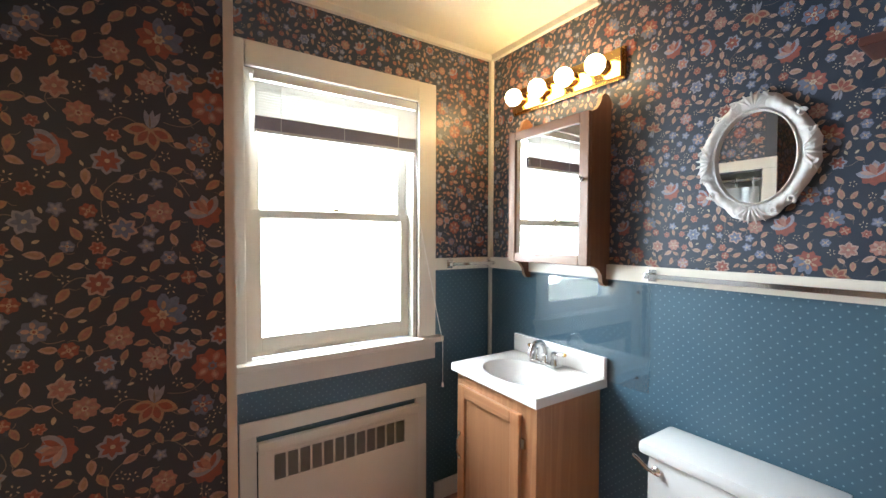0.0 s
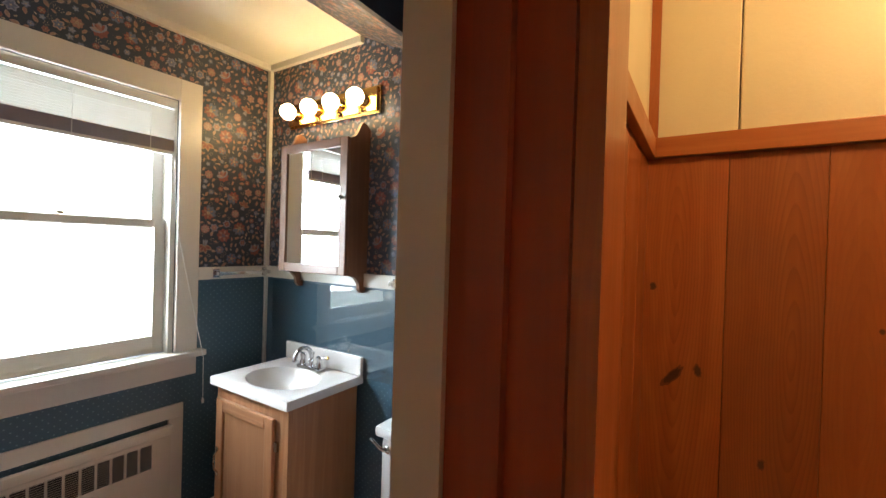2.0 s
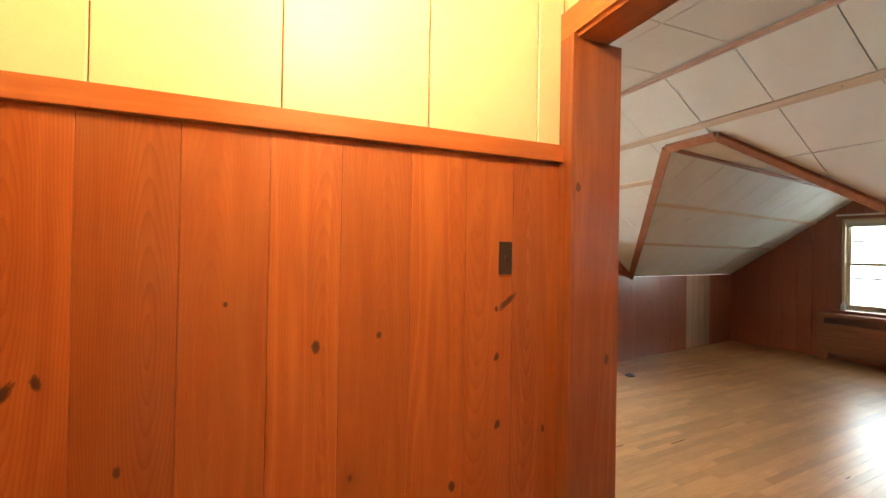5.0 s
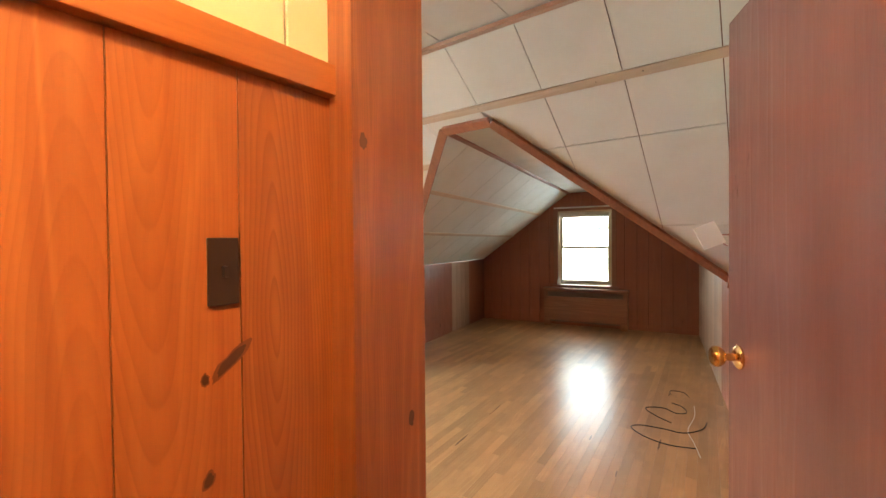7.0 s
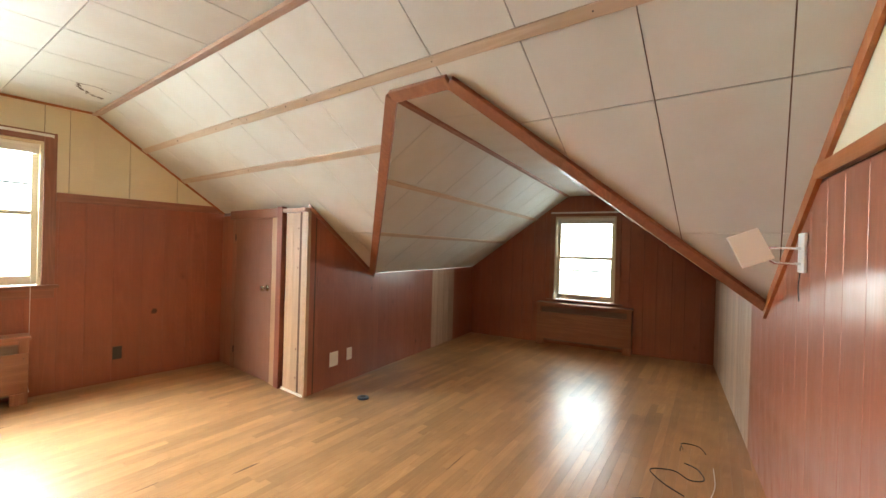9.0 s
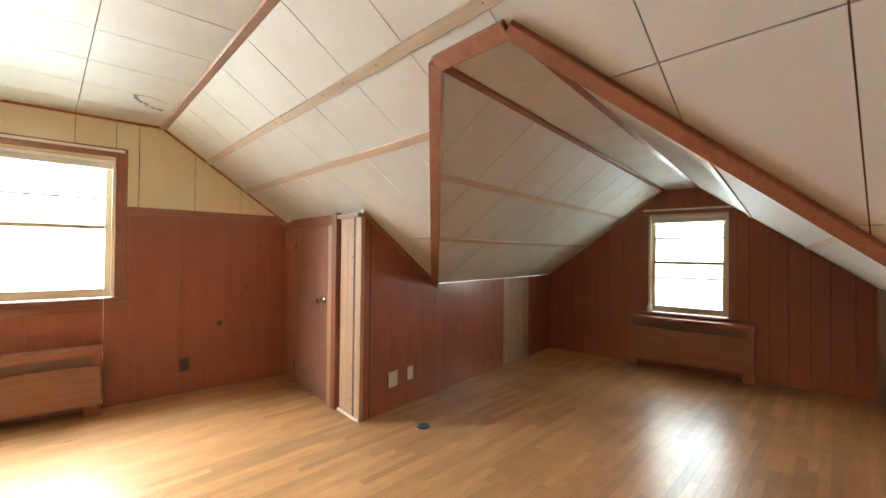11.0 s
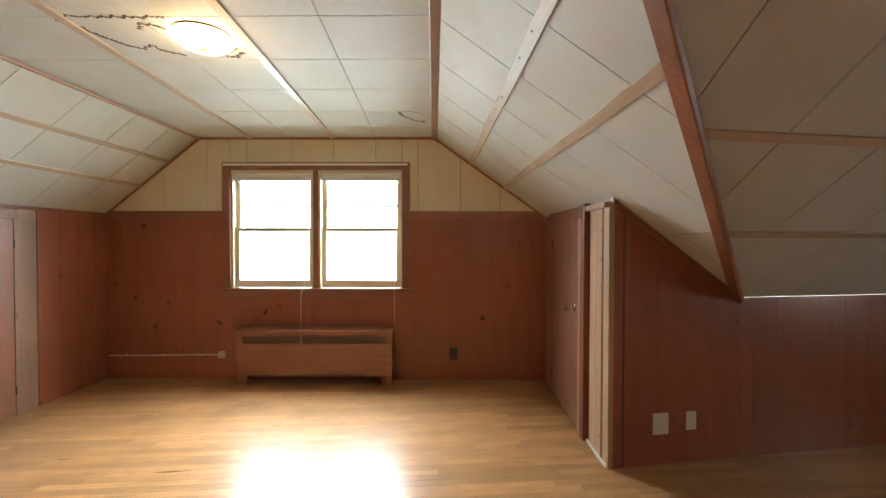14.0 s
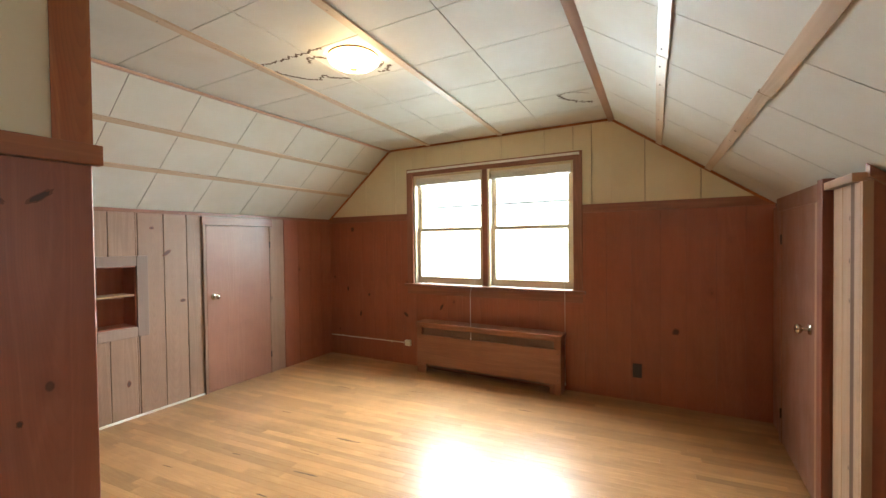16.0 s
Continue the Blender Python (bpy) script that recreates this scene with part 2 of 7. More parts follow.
GREYED = wood("greyed_pine_plank", (0.235, 0.135, 0.088), (0.355, 0.215, 0.145), rough=0.46, contrast=0.6, vary=0.2, figure=0.3, dirt=0.45)
OAK = wood("oak_strip", (0.355, 0.170, 0.067), (0.515, 0.282, 0.124), along="y", knots=False, rough=0.33, patchy=0.03, coat=0.10, vary=0.36, grain=1.6, dirt=0.6, contrast=0.7, relief=0.0003)
OAK.node_tree.nodes["Principled BSDF"].inputs["Specular IOR Level"].default_value = 0.30
VANITY_WOOD = wood("vanity_oak_veneer", (0.31, 0.135, 0.06), (0.45, 0.22, 0.105), knots=False, coat=0.2)
CABINET_WOOD = wood("cabinet_oak", (0.17, 0.08, 0.045), (0.28, 0.145, 0.08), knots=False, coat=0.15)
DARK_SHELF = wood("dark_shelf_wood", (0.08, 0.03, 0.025), (0.13, 0.055, 0.045), along="x", knots=False)
SEAM = plain("dark_seam", (0.13, 0.065, 0.038), 0.8)
CREAM = paint("cream_hardboard", (0.70, 0.64, 0.46), 0.45, 0.14)
TILE = paint("white_ceiling_board", (0.60, 0.60, 0.55), 0.62, 0.16)
CEIL_BATH = paint("bath_ceiling_paint", (0.78, 0.74, 0.62), 0.5, 0.08)
WHITE = paint("white_trim_paint", (0.76, 0.72, 0.64), 0.32, 0.10, coat=0.2)
SASH = paint("cream_sash_paint", (0.66, 0.58, 0.42), 0.38, 0.15)
METAL_COVER = paint("radiator_cover_enamel", (0.72, 0.67, 0.57), 0.36, 0.08)
CERAMIC = plain("white_ceramic", (0.80, 0.80, 0.79), 0.08, coat=0.6, bump=0.0)
MARBLE = plain("cultured_marble", (0.84, 0.80, 0.77), 0.12, coat=0.5, bump=0.0)
CHROME = plain("chrome", (0.75, 0.75, 0.76), 0.12, 1.0)
BRASS = plain("polished_brass", (0.75, 0.48, 0.18), 0.16, 1.0)
NICKEL = plain("worn_nickel", (0.62, 0.58, 0.50), 0.2, 1.0)
DARK_METAL = plain("dark_bronze_plate", (0.05, 0.035, 0.03), 0.4)
PLASTIC = plain("ivory_plastic", (0.75, 0.70, 0.58), 0.35)
WHITE_PLASTIC = plain("white_plastic", (0.82, 0.82, 0.80), 0.35)
BLACK = plain("black_rubber", (0.02, 0.02, 0.022), 0.5)
PLASTER = plain("white_moulded_plaster", (0.62, 0.61, 0.60), 0.5, coat=0.05)
MIRROR = plain("silvered_glass", (0.92, 0.93, 0.93), 0.015, 1.0, bump=0.0)
STORM = plain("grey_aluminium_bar", (0.20, 0.21, 0.22), 0.5)
GLASS = glass("window_glass")
ACRYLIC = glass("clear_acrylic", 0.075)
BLIND = plain("white_blind_slat", (0.80, 0.79, 0.75), 0.4)
CURTAIN = plain("white_vinyl_curtain", (0.82, 0.83, 0.86), 0.25, coat=0.3)
BULB = glow("lit_globe_bulb", (1.0, 0.70, 0.32), 75.0)
DOME = glow("lit_dome_glass", (1.0, 0.84, 0.55), 20.0)
FLORAL_X = FLORAL_Y = paper("floral_wallpaper_ground", (0.014, 0.025, 0.044))
INKS = {k: ink("wallpaper_ink_" + k, c) for k, c in {"rust": (0.28, 0.085, 0.065), "salmon": (0.37, 0.18, 0.15), "tan": (0.38, 0.24, 0.165), "cream": (0.50, 0.42, 0.31), "blue": (0.14, 0.175, 0.27), "pale": (0.28, 0.30, 0.38), "rose": (0.44, 0.30, 0.26), "vine": (0.19, 0.16, 0.14)}.items()}
DOTS_X = dotted("dotted_blue_wallpaper", "xz")
DOTS_Y = dotted("dotted_blue_wallpaper_side", "yz")
PINK_TILE = plain("rose_floor_vinyl", (0.35, 0.16, 0.12), 0.35)
OUTSIDE = paint("pale_siding", (0.7, 0.7, 0.68), 0.6)

# ---- mesh helpers ----


def add_box(bm, lo, hi, bevel=0.0):
    v = [bm.verts.new((x, y, z)) for x in (lo[0], hi[0]) for y in (lo[1], hi[1]) for z in (lo[2], hi[2])]
    faces = [bm.faces.new([v[i] for i in f]) for f in ((0, 1, 3, 2), (4, 6, 7, 5), (0, 4, 5, 1), (2, 3, 7, 6), (0, 2, 6, 4), (1, 5, 7, 3))]
    if bevel:
        edges = list({e for f in faces for e in f.edges})
        bmesh.ops.bevel(bm, geom=edges, offset=bevel, segments=2, affect="EDGES", profile=0.6)


def box_bm(lo, hi, bevel=0.0):
    bm = bmesh.new()
    add_box(bm, lo, hi, bevel)
    return bm


def prism(bm, pts, depth):
    """A slab: a convex outline of 3D points, thickened by the vector depth."""
    depth = Vector(depth)
    a = [bm.verts.new(p) for p in pts]
    b = [bm.verts.new(Vector(p) + depth) for p in pts]
    bm.faces.new(a)
    bm.faces.new(b[::-1])
    for i in range(len(pts)):
        j = (i + 1) % len(pts)
        bm.faces.new((a[j], a[i], b[i], b[j]))


def add_cyl(bm, p0, p1, r0, r1=None, seg=16):
    p0, p1 = Vector(p0), Vector(p1)
    q = (p1 - p0).to_track_quat("Z", "Y").to_matrix()
    r1 = r0 if r1 is None else r1
    a = [bm.verts.new(p0 + q @ Vector((r0 * math.cos(6.28318 * i / seg), r0 * math.sin(6.28318 * i / seg), 0))) for i in range(seg)]
    b = [bm.verts.new(p1 + q @ Vector((r1 * math.cos(6.28318 * i / seg), r1 * math.sin(6.28318 * i / seg), 0))) for i in range(seg)]
    bm.faces.new(a[::-1])
    bm.faces.new(b)
    for i in range(seg):
        j = (i + 1) % seg
        bm.faces.new((a[i], a[j], b[j], b[i]))


def lathe(bm, profile, origin=(0, 0, 0), axis=(0, 0, 1), seg=28, squash=(1, 1)):
    """A turned shape: profile of (radius, height) about an axis."""
    q = Vector(axis).to_track_quat("Z", "Y").to_matrix()
    rings = []
    for r, h in profile:
        rings.append([bm.verts.new(Vector(origin) + q @ Vector((max(r, 1e-4) * squash[0] * math.cos(6.28318 * i / seg), max(r, 1e-4) * squash[1] * math.sin(6.28318 * i / seg), h))) for i in range(seg)])
    for a, b in zip(rings, rings[1:]):
        for i in range(seg):
            j = (i + 1) % seg
            bm.faces.new((a[i], a[j], b[j], b[i]))
    bm.faces.new(rings[0][::-1])
    bm.faces.new(rings[-1])


def tube(bm, points, r, seg=8):
    pts = [Vector(p) for p in points]
    rings = []
    for i, p in enumerate(pts):
        d = (pts[min(i + 1, len(pts) - 1)] - pts[max(i - 1, 0)]).normalized()
        q = d.to_track_quat("Z", "Y").to_matrix()
        rings.append([bm.verts.new(p + q @ Vector((r * math.cos(6.28318 * k / seg), r * math.sin(6.28318 * k / seg), 0))) for k in range(seg)])
    for a, b in zip(rings, rings[1:]):
        for i in range(seg):
            j = (i + 1) % seg
            bm.faces.new((a[i], a[j], b[j], b[i]))
    bm.faces.new(rings[0][::-1])
    bm.faces.new(rings[-1])


def part(name, bm, mat, parent=None, label="", smooth=False, category="", group="", kind=""):
    bmesh.ops.recalc_face_normals(bm, faces=bm.faces)
    me = bpy.data.meshes.new(name)
    bm.to_mesh(me)
    bm.free()
    me.materials.append(mat)
    if smooth:
        for p in me.polygons:
            p.use_smooth = True
        me.set_sharp_from_angle(angle=radians(40))
    ob = new(name, me)
    ob.parent = parent
    return tagged(ob, label, category, group, kind)


def thing(name, m, label, category, group=""):
    ob = new(name)
    ob.empty_display_size = 0.1
    ob.matrix_world = m
    return tagged(ob, label, category, group)


def structure(name, bm, mat, label="", m=None):
    ob = part(name, bm, mat, None, label, kind="structure")
    if m is not None:
        ob.matrix_world = m
    return ob


def slab(name, lo, hi, mat, label=""):
    return structure(name, box_bm((0, 0, 0), Vector(hi) - Vector(lo)), mat, label, Matrix.Translation(lo))


def plank_mesh(s0, s1, z0, za, zb, t, mat, chamfer=0.003, out=1.0):
    """A board standing on z0 from s0 to s1, its top slanting from za to zb, its long edges chamfered; it stands out along +y."""
    me = bpy.data.meshes.new("plank")
    c = min(chamfer, (s1 - s0) / 4)
    zc, zd = za + (zb - za) * c / (s1 - s0), zb - (zb - za) * c / (s1 - s0)
    v = [(s0, 0, z0), (s1, 0, z0), (s1, 0, zb), (s0, 0, za), (s0, t - c, z0), (s1, t - c, z0), (s1, t - c, zb), (s0, t - c, za), (s0 + c, t, z0), (s1 - c, t, z0), (s1 - c, t, zd), (s0 + c, t, zc)]
    f = [(0, 1, 2, 3), (0, 4, 8, 9, 5, 1), (2, 6, 10, 11, 7, 3), (0, 3, 7, 4), (1, 5, 6, 2), (4, 7, 11, 8), (5, 9, 10, 6), (8, 11, 10, 9)]
    me.from_pydata(v, [], f)
    me.materials.append(mat)
    return me


def boarding(wall, m, length, z0, top, mat, width=0.2, t=0.012, holes=(), gap=0.002, name="plank", start=0.0, vary=0.12, chamfer=0.003, joints=()):
    """Boards side by side on a wall, as parts of it, in the frame m: x along the wall, y into the room. top: a number or a function of x. holes: (x0, x1, z0, z1)."""
    high = top if callable(top) else (lambda s: top)
    base = wall.matrix_world.inverted() @ m
    rng = random.Random(int(length * 1000) + int(width * 100))
    cuts, s = [0.0], -start
    while s < length and not joints:
        s += width * (1 + rng.uniform(-vary, vary))
        if 0.03 < s < length - 0.03:
            cuts.append(s)
    cuts += [*joints, length]
    spans = []
    for a, b in zip(cuts, cuts[1:]):
        inner = sorted({a, b, *(h for hole in holes for h in hole[:2] if a + 0.004 < h < b - 0.004)})
        for p, q in zip(inner, inner[1:]):
            mid, zs = (p + q) / 2, [(z0, None)]
            over = sorted([h for h in holes if h[0] < mid < h[1]], key=lambda h: h[2])
            low, out = z0, []
            for h in over:
                if h[2] - low > 0.02:
                    out.append((low, h[2]))
                low = h[3]
            out.append((low, None))
            g0, g1 = (gap / 2 if p == a else 0), (gap / 2 if q == b else 0)
            for lo, hi in out:
                za, zb = (high(p) if hi is None else hi), (high(q) if hi is None else hi)
                if min(za, zb) - lo > 0.01:
                    spans.append((p + g0, q - g1, lo, za, zb))
    for p, q, lo, za, zb in spans:
        ob = new(name, plank_mesh(0, q - p, 0, za - lo, zb - lo, t, mat, chamfer))
        ob.parent = wall
        ob.matrix_basis = base @ Matrix.Translation((p, 0, lo))


def clip(poly, a, b):
    """The part of a polygon to the left of the line from a to b."""
    out = []
    side = lambda p: (b[0] - a[0]) * (p[1] - a[1]) - (b[1] - a[1]) * (p[0] - a[0])
    for i, p in enumerate(poly):
        q = poly[(i + 1) % len(poly)]
        sp, sq = side(p), side(q)
        if sp >= 0:
            out.append(p)
        if sp * sq < 0:
            k = sp / (sp - sq)
            out.append((p[0] + (q[0] - p[0]) * k, p[1] + (q[1] - p[1]) * k))
    return out


def boards_on_plane(bm, regions, us, vs, lift, t=0.008, gap=0.0055):
    """Ceiling boards between the grid lines us and vs, cut to convex regions in plan (anticlockwise); lift turns plan (u, v) and height above the face into a place."""
    for u0, u1 in zip(us, us[1:]):
        for v0, v1 in zip(vs, vs[1:]):
            for region in regions:
                poly = [(u0 + gap / 2, v0 + gap / 2), (u1 - gap / 2, v0 + gap / 2), (u1 - gap / 2, v1 - gap / 2), (u0 + gap / 2, v1 - gap / 2)]
                for i in range(len(region)):
                    poly = clip(poly, region[i], region[(i + 1) % len(region)])
                    if len(poly) < 3:
                        break
                if len(poly) < 3:
                    continue
                a = [bm.verts.new(lift(u, v, 0)) for u, v in poly]
                b = [bm.verts.new(lift(u, v, t)) for u, v in poly]
                try:
                    bm.faces.new(a)
                    for i in range(len(poly)):
                        j = (i + 1) % len(poly)
                        bm.faces.new((a[j], a[i], b[i], b[j]))
                except ValueError:
                    pass


def steps(a, b, first, pitch):
    out, v = [a], first
    while v < b - 0.02:
        if v > a + 0.02:
            out.append(v)
        v += pitch
    return out + [b]


# ---- measures ----
CEIL, KS, KN, YS, YN = 2.585, -2.845, -0.327, -4.04, 0.68
XE, ZK, ZRAIL = 6.08, 1.735, 1.78
MS, MN = 0.71, 0.80
C, A = Vector((0.986, 0.165, 0)), Vector((0.165, -0.986, 0))
VE, VW, SFAR = 3.639, 0.184, 8.33
R1, R0, ZR, ZD = 2.08, 1.70, 2.237, 1.10


def dv(v, s, z=0.0):
    """A place in the dormer: v across it, s along it."""
    p = C * v + A * s
    return Vector((p.x, p.y, z))


def wall_frame(x, y, angle):
    return pose(x, y, 0, 0, 0, angle)


# ---- shell ----
slab("floor_base", (-2.2, -9.2, -0.12), (6.6, 2.3, -0.02), SEAM, "dark subfloor under the oak strips")
slab("bath_floor", (-0.9, 0.16, -0.019), (1.55, 2.0, 0.0), PINK_TILE, "worn rose coloured bathroom floor")
slab("ceiling_backing", (-2.2, KS - 0.25, CEIL + 0.009), (6.3, 2.2, CEIL + 0.12), SEAM)

# flat ceiling
bm = bmesh.new()
COLUMNS = [1.0, 1.44, 1.89, 2.335, 2.79, 3.245, 3.72, 4.20, 4.69, 5.19, 5.64]
us, vs = [-1.2, -0.84, -0.38, 0.08, 0.54, *COLUMNS, XE], [KS, -2.22, -1.76, -1.29, -0.88, KN]
SKEW = {KS: 0.032, -2.22: 0.055, -1.76: 0.058, -1.29: 0.07, -0.88: 0.08, KN: 0.0}


def flat(u, v, h=0.0):
    """The boards run a few degrees askew to the room."""
    k = min(SKEW.items(), key=lambda q: abs(q[0] - v))[1]
    return (u, v - k * (XE - u), CEIL + h)


boards_on_plane(bm, [[(-1.2, KS), (XE, KS), (XE, KN), (-1.2, KN)]], us, vs, flat)
structure("ceiling", bm, TILE, "off-white square ceiling boards with brown water stains")
# north slope
bm = bmesh.new()
boards_on_plane(bm, [[(2.5, KN), (XE, KN), (XE, YN), (2.5, YN)]], [2.5, 2.87, 3.33, 3.79, 4.26, 4.745, 5.225, 5.65, XE], [KN, -0.005, 0.31, YN], lambda u, v, h: (u, v + h * 0.6, CEIL - MN * (v - KN) + h * 0.8))
ceiling_north = structure("ceiling_north", bm, TILE, "sloping off-white ceiling boards with dark seams")
bm = bmesh.new()
prism(bm, [(2.5, KN, CEIL + 0.010), (XE, KN, CEIL + 0.010), (XE, YN + 0.1, CEIL + 0.010 - MN * (YN + 0.1 - KN)), (2.5, YN + 0.1, CEIL + 0.010 - MN * (YN + 0.1 - KN))], (0, 0, 0.12))
structure("ceiling_north_backing", bm, SEAM)


KR = 0.032


def zs(y, x=XE):
    """Height of the south slope, whose ridge runs a little askew."""
    return CEIL - MS * (KS - y - KR * (XE - x))


def on(u, v, h=0.0):
    """A place on the south slope from slope coordinates."""
    return Vector((u, v - KR * (XE - u), CEIL - MS * (KS - v))) + nrm * h


nrm = Vector((MS * KR, -MS, 1)).normalized()


def on_slope(v, z):
    """Where the upright plane v of the dormer meets the south slope at height z."""
    y = KS - (CEIL - z) / MS
    return ((v - C.y * y + C.y * KR * XE) / (C.x + C.y * KR), y)


TE, TW, BE, BW = on_slope(R1, ZR), on_slope(R0, ZR), on_slope(VE, ZD), on_slope(VW, ZD)
ue = lambda y: (VE - C.y * y) / C.x
uw = lambda y: (VW - C.y * y) / C.x
se = lambda y: (VE - C.y * (y - KR * XE)) / (C.x + C.y * KR)
sw = lambda y: (VW - C.y * (y - KR * XE)) / (C.x + C.y * KR)
YB = -3.24
regions = [
    [(sw(YB), YB), (XE, YB), (XE, KS), (sw(KS), KS)],
    [(TW[0], TW[1]), (TE[0], TE[1]), (TE[0], YB), (TW[0], YB)],
    [BW, TW, (TW[0], YB), (sw(YB), YB)],
    [BE, (se(YB), YB), (TE[0], YB), TE],
    [(se(YS), YS), (XE, YS), (XE, YB), (se(YB), YB)],
]
us, vs = [0.3, 0.55, *COLUMNS, XE], [-5.2, -4.335, -3.60, -3.24, KS]
bm = bmesh.new()
boards_on_plane(bm, regions, us, vs, on)
structure("ceiling_south", bm, TILE, "sloping off-white ceiling boards round the dormer")
bm = bmesh.new()
for reg in regions:
    prism(bm, [on(u, v, 0.009) for u, v in reg], nrm * 0.06)
structure("ceiling_south_backing", bm, SEAM)

# dormer ceiling: two slopes and a narrow flat
bm, back = bmesh.new(), bmesh.new()


def dormer_plane(v0, z0, v1, z1):
    m = (z1 - z0) / (v1 - v0)
    return lambda v: z0 + m * (v - v0)


he, hw = dormer_plane(VE, ZD, R1, ZR), dormer_plane(VW, ZD, R0, ZR)
s_at = lambda v, z: Vector(on(*on_slope(v, z))).dot(A)
# plan of a piece in (v, s): the front edge lies on the south slope
pieces = [
    (he, [(R1, s_at(R1, ZR)), (VE, s_at(VE, ZD)), (VE, SFAR), (R1, SFAR)], [R1, 2.56, 3.06, VE]),
    (hw, [(VW, s_at(VW, ZD)), (R0, s_at(R0, ZR)), (R0, SFAR), (VW, SFAR)], [VW, 0.72, 1.20, R0]),
    (lambda v: ZR, [(R0, s_at(R0, ZR)), (R1, s_at(R1, ZR)), (R1, SFAR), (R0, SFAR)], [R0, R1]),
]
for hf, reg, cols in pieces:
    rows = steps(3.0, SFAR, 3.35, 0.48)
    boards_on_plane(bm, [reg], cols, rows, lambda v, s, h, hf=hf: dv(v, s, hf(v) + h))
    prism(back, [dv(v, s, hf(v) + 0.010) for v, s in reg], (0, 0, 0.08))
structure("ceiling_dormer", bm, TILE, "off-white boards of the dormer ceiling")
structure("ceiling_dormer_backing", back, SEAM)

# ---- walls ----
# east wall with the double window
wy0, wy1, wz0, wz1 = -2.50, -0.66, 1.00, 2.24
bm = bmesh.new()
add_box(bm, (XE, -4.2, 0), (XE + 0.16, 0.9, wz0 - 0.051))
add_box(bm, (XE, -4.2, wz1), (XE + 0.16, 0.9, 2.8))
add_box(bm, (XE, -4.2, wz0 - 0.051), (XE + 0.16, wy0, wz1))
add_box(bm, (XE, wy1, wz0 - 0.051), (XE + 0.16, 0.9, wz1))
wall_east = structure("wall_east", bm, SEAM, "gable wall with brown pine boards below and cream panels above")
# north knee wall
ndx0, ndx1, ndz = 4.37, 5.09, 1.655
bm = bmesh.new()
add_box(bm, (2.4, YN, 0), (3.48, YN + 0.04, 1.9))
add_box(bm, (3.77, YN, 0), (XE, YN + 0.04, 1.9))
add_box(bm, (3.48, YN, 0), (3.77, YN + 0.04, 0.775))
add_box(bm, (3.48, YN, 1.295), (3.77, YN + 0.04, 1.9))
wall_north = structure("wall_north", bm, SEAM, "low knee wall of greyed pine boards")
# south knee wall
bm = bmesh.new()
add_box(bm, (ue(YS), YS - 0.10, 0), (XE, YS, 1.70))
wall_south = structure("wall_south", bm, SEAM, "low knee wall with a closet door")
# dormer walls and closet flank
bm = bmesh.new()
p0, p1 = Vector((ue(YS), YS, 0)), dv(VE, SFAR)
prism(bm, [p0, p1, p1 + Vector((0, 0, ZD)), dv(VE, s_at(VE, ZD), ZD), Vector((p0.x, p0.y, zs(YS, p0.x) - 0.045))], C * 0.1)
wall_flank = structure("wall_dormer_east", bm, SEAM, "reddish brown pine boards of the dormer's side")
bm = bmesh.new()
pw0 = Vector((uw(-1.80), -1.80, 0))
pts = [pw0, dv(VW, SFAR), dv(VW, SFAR, ZD), dv(VW, s_at(VW, ZD), ZD), on(sw(KS), KS), Vector((pw0.x, pw0.y, CEIL))]
prism(bm, pts, -C * 0.1)
wall_west = structure("wall_west", bm, SEAM, "reddish brown pine boards of the west wall")
# far dormer wall
fw = wall_frame(*dv(0, SFAR)[:2], 9.5)
dwv0, dwv1, dwz0, dwz1 = 1.40, 2.26, 0.70, 1.93
bm = bmesh.new()
add_box(bm, (VW - 0.1, -0.15, 0), (dwv0, 0, 2.4))
add_box(bm, (dwv1, -0.15, 0), (VE + 0.1, 0, 2.4))
add_box(bm, (dwv0, -0.15, 0), (dwv1, 0, dwz0 - 0.051))
add_box(bm, (dwv0, -0.15, dwz1), (dwv1, 0, 2.4))
wall_far = structure("wall_dormer_end", bm, SEAM, "reddish brown boarded end wall of the dormer", fw)
# hall: east wall, the box behind it, doorway wall
HX, HY0, HY1 = 1.583, -1.60, 0.04
slab("wall_hall_core", (HX + 0.012, -1.62, 0), (2.58, 2.2, 2.7), SEAM)
slab("wall_doorway_top", (-1.2, -1.74, 2.185), (1.60, -1.61, 2.7), CREAM)
slab("wall_doorway_west", (-1.2, -1.80, 0), (0.57, -1.62, 2.184), PINE)
slab("wall_partition", (1.595, -1.74, 0), (2.58, -1.62, 2.7), SEAM)
# unseen closing wall, cream so that it bounces neutral light
slab("wall_hall_west", (-1.3, -1.80, 0), (-1.2, 0.2, 2.7), CREAM)
# wall between the hall and the bathroom, with its doorway
slab("wall_bath_south", (0.50, 0.056, 0), (1.60, 0.16, 2.7), SEAM)
# unseen piece, white to bounce light towards the bathroom
slab("wall_bath_south_left", (-1.3, 0.055, 0), (-0.36, 0.16, 2.7), WHITE)
slab("wall_bath_south_top", (-0.36, 0.055, 2.06), (0.50, 0.16, 2.7), SEAM)
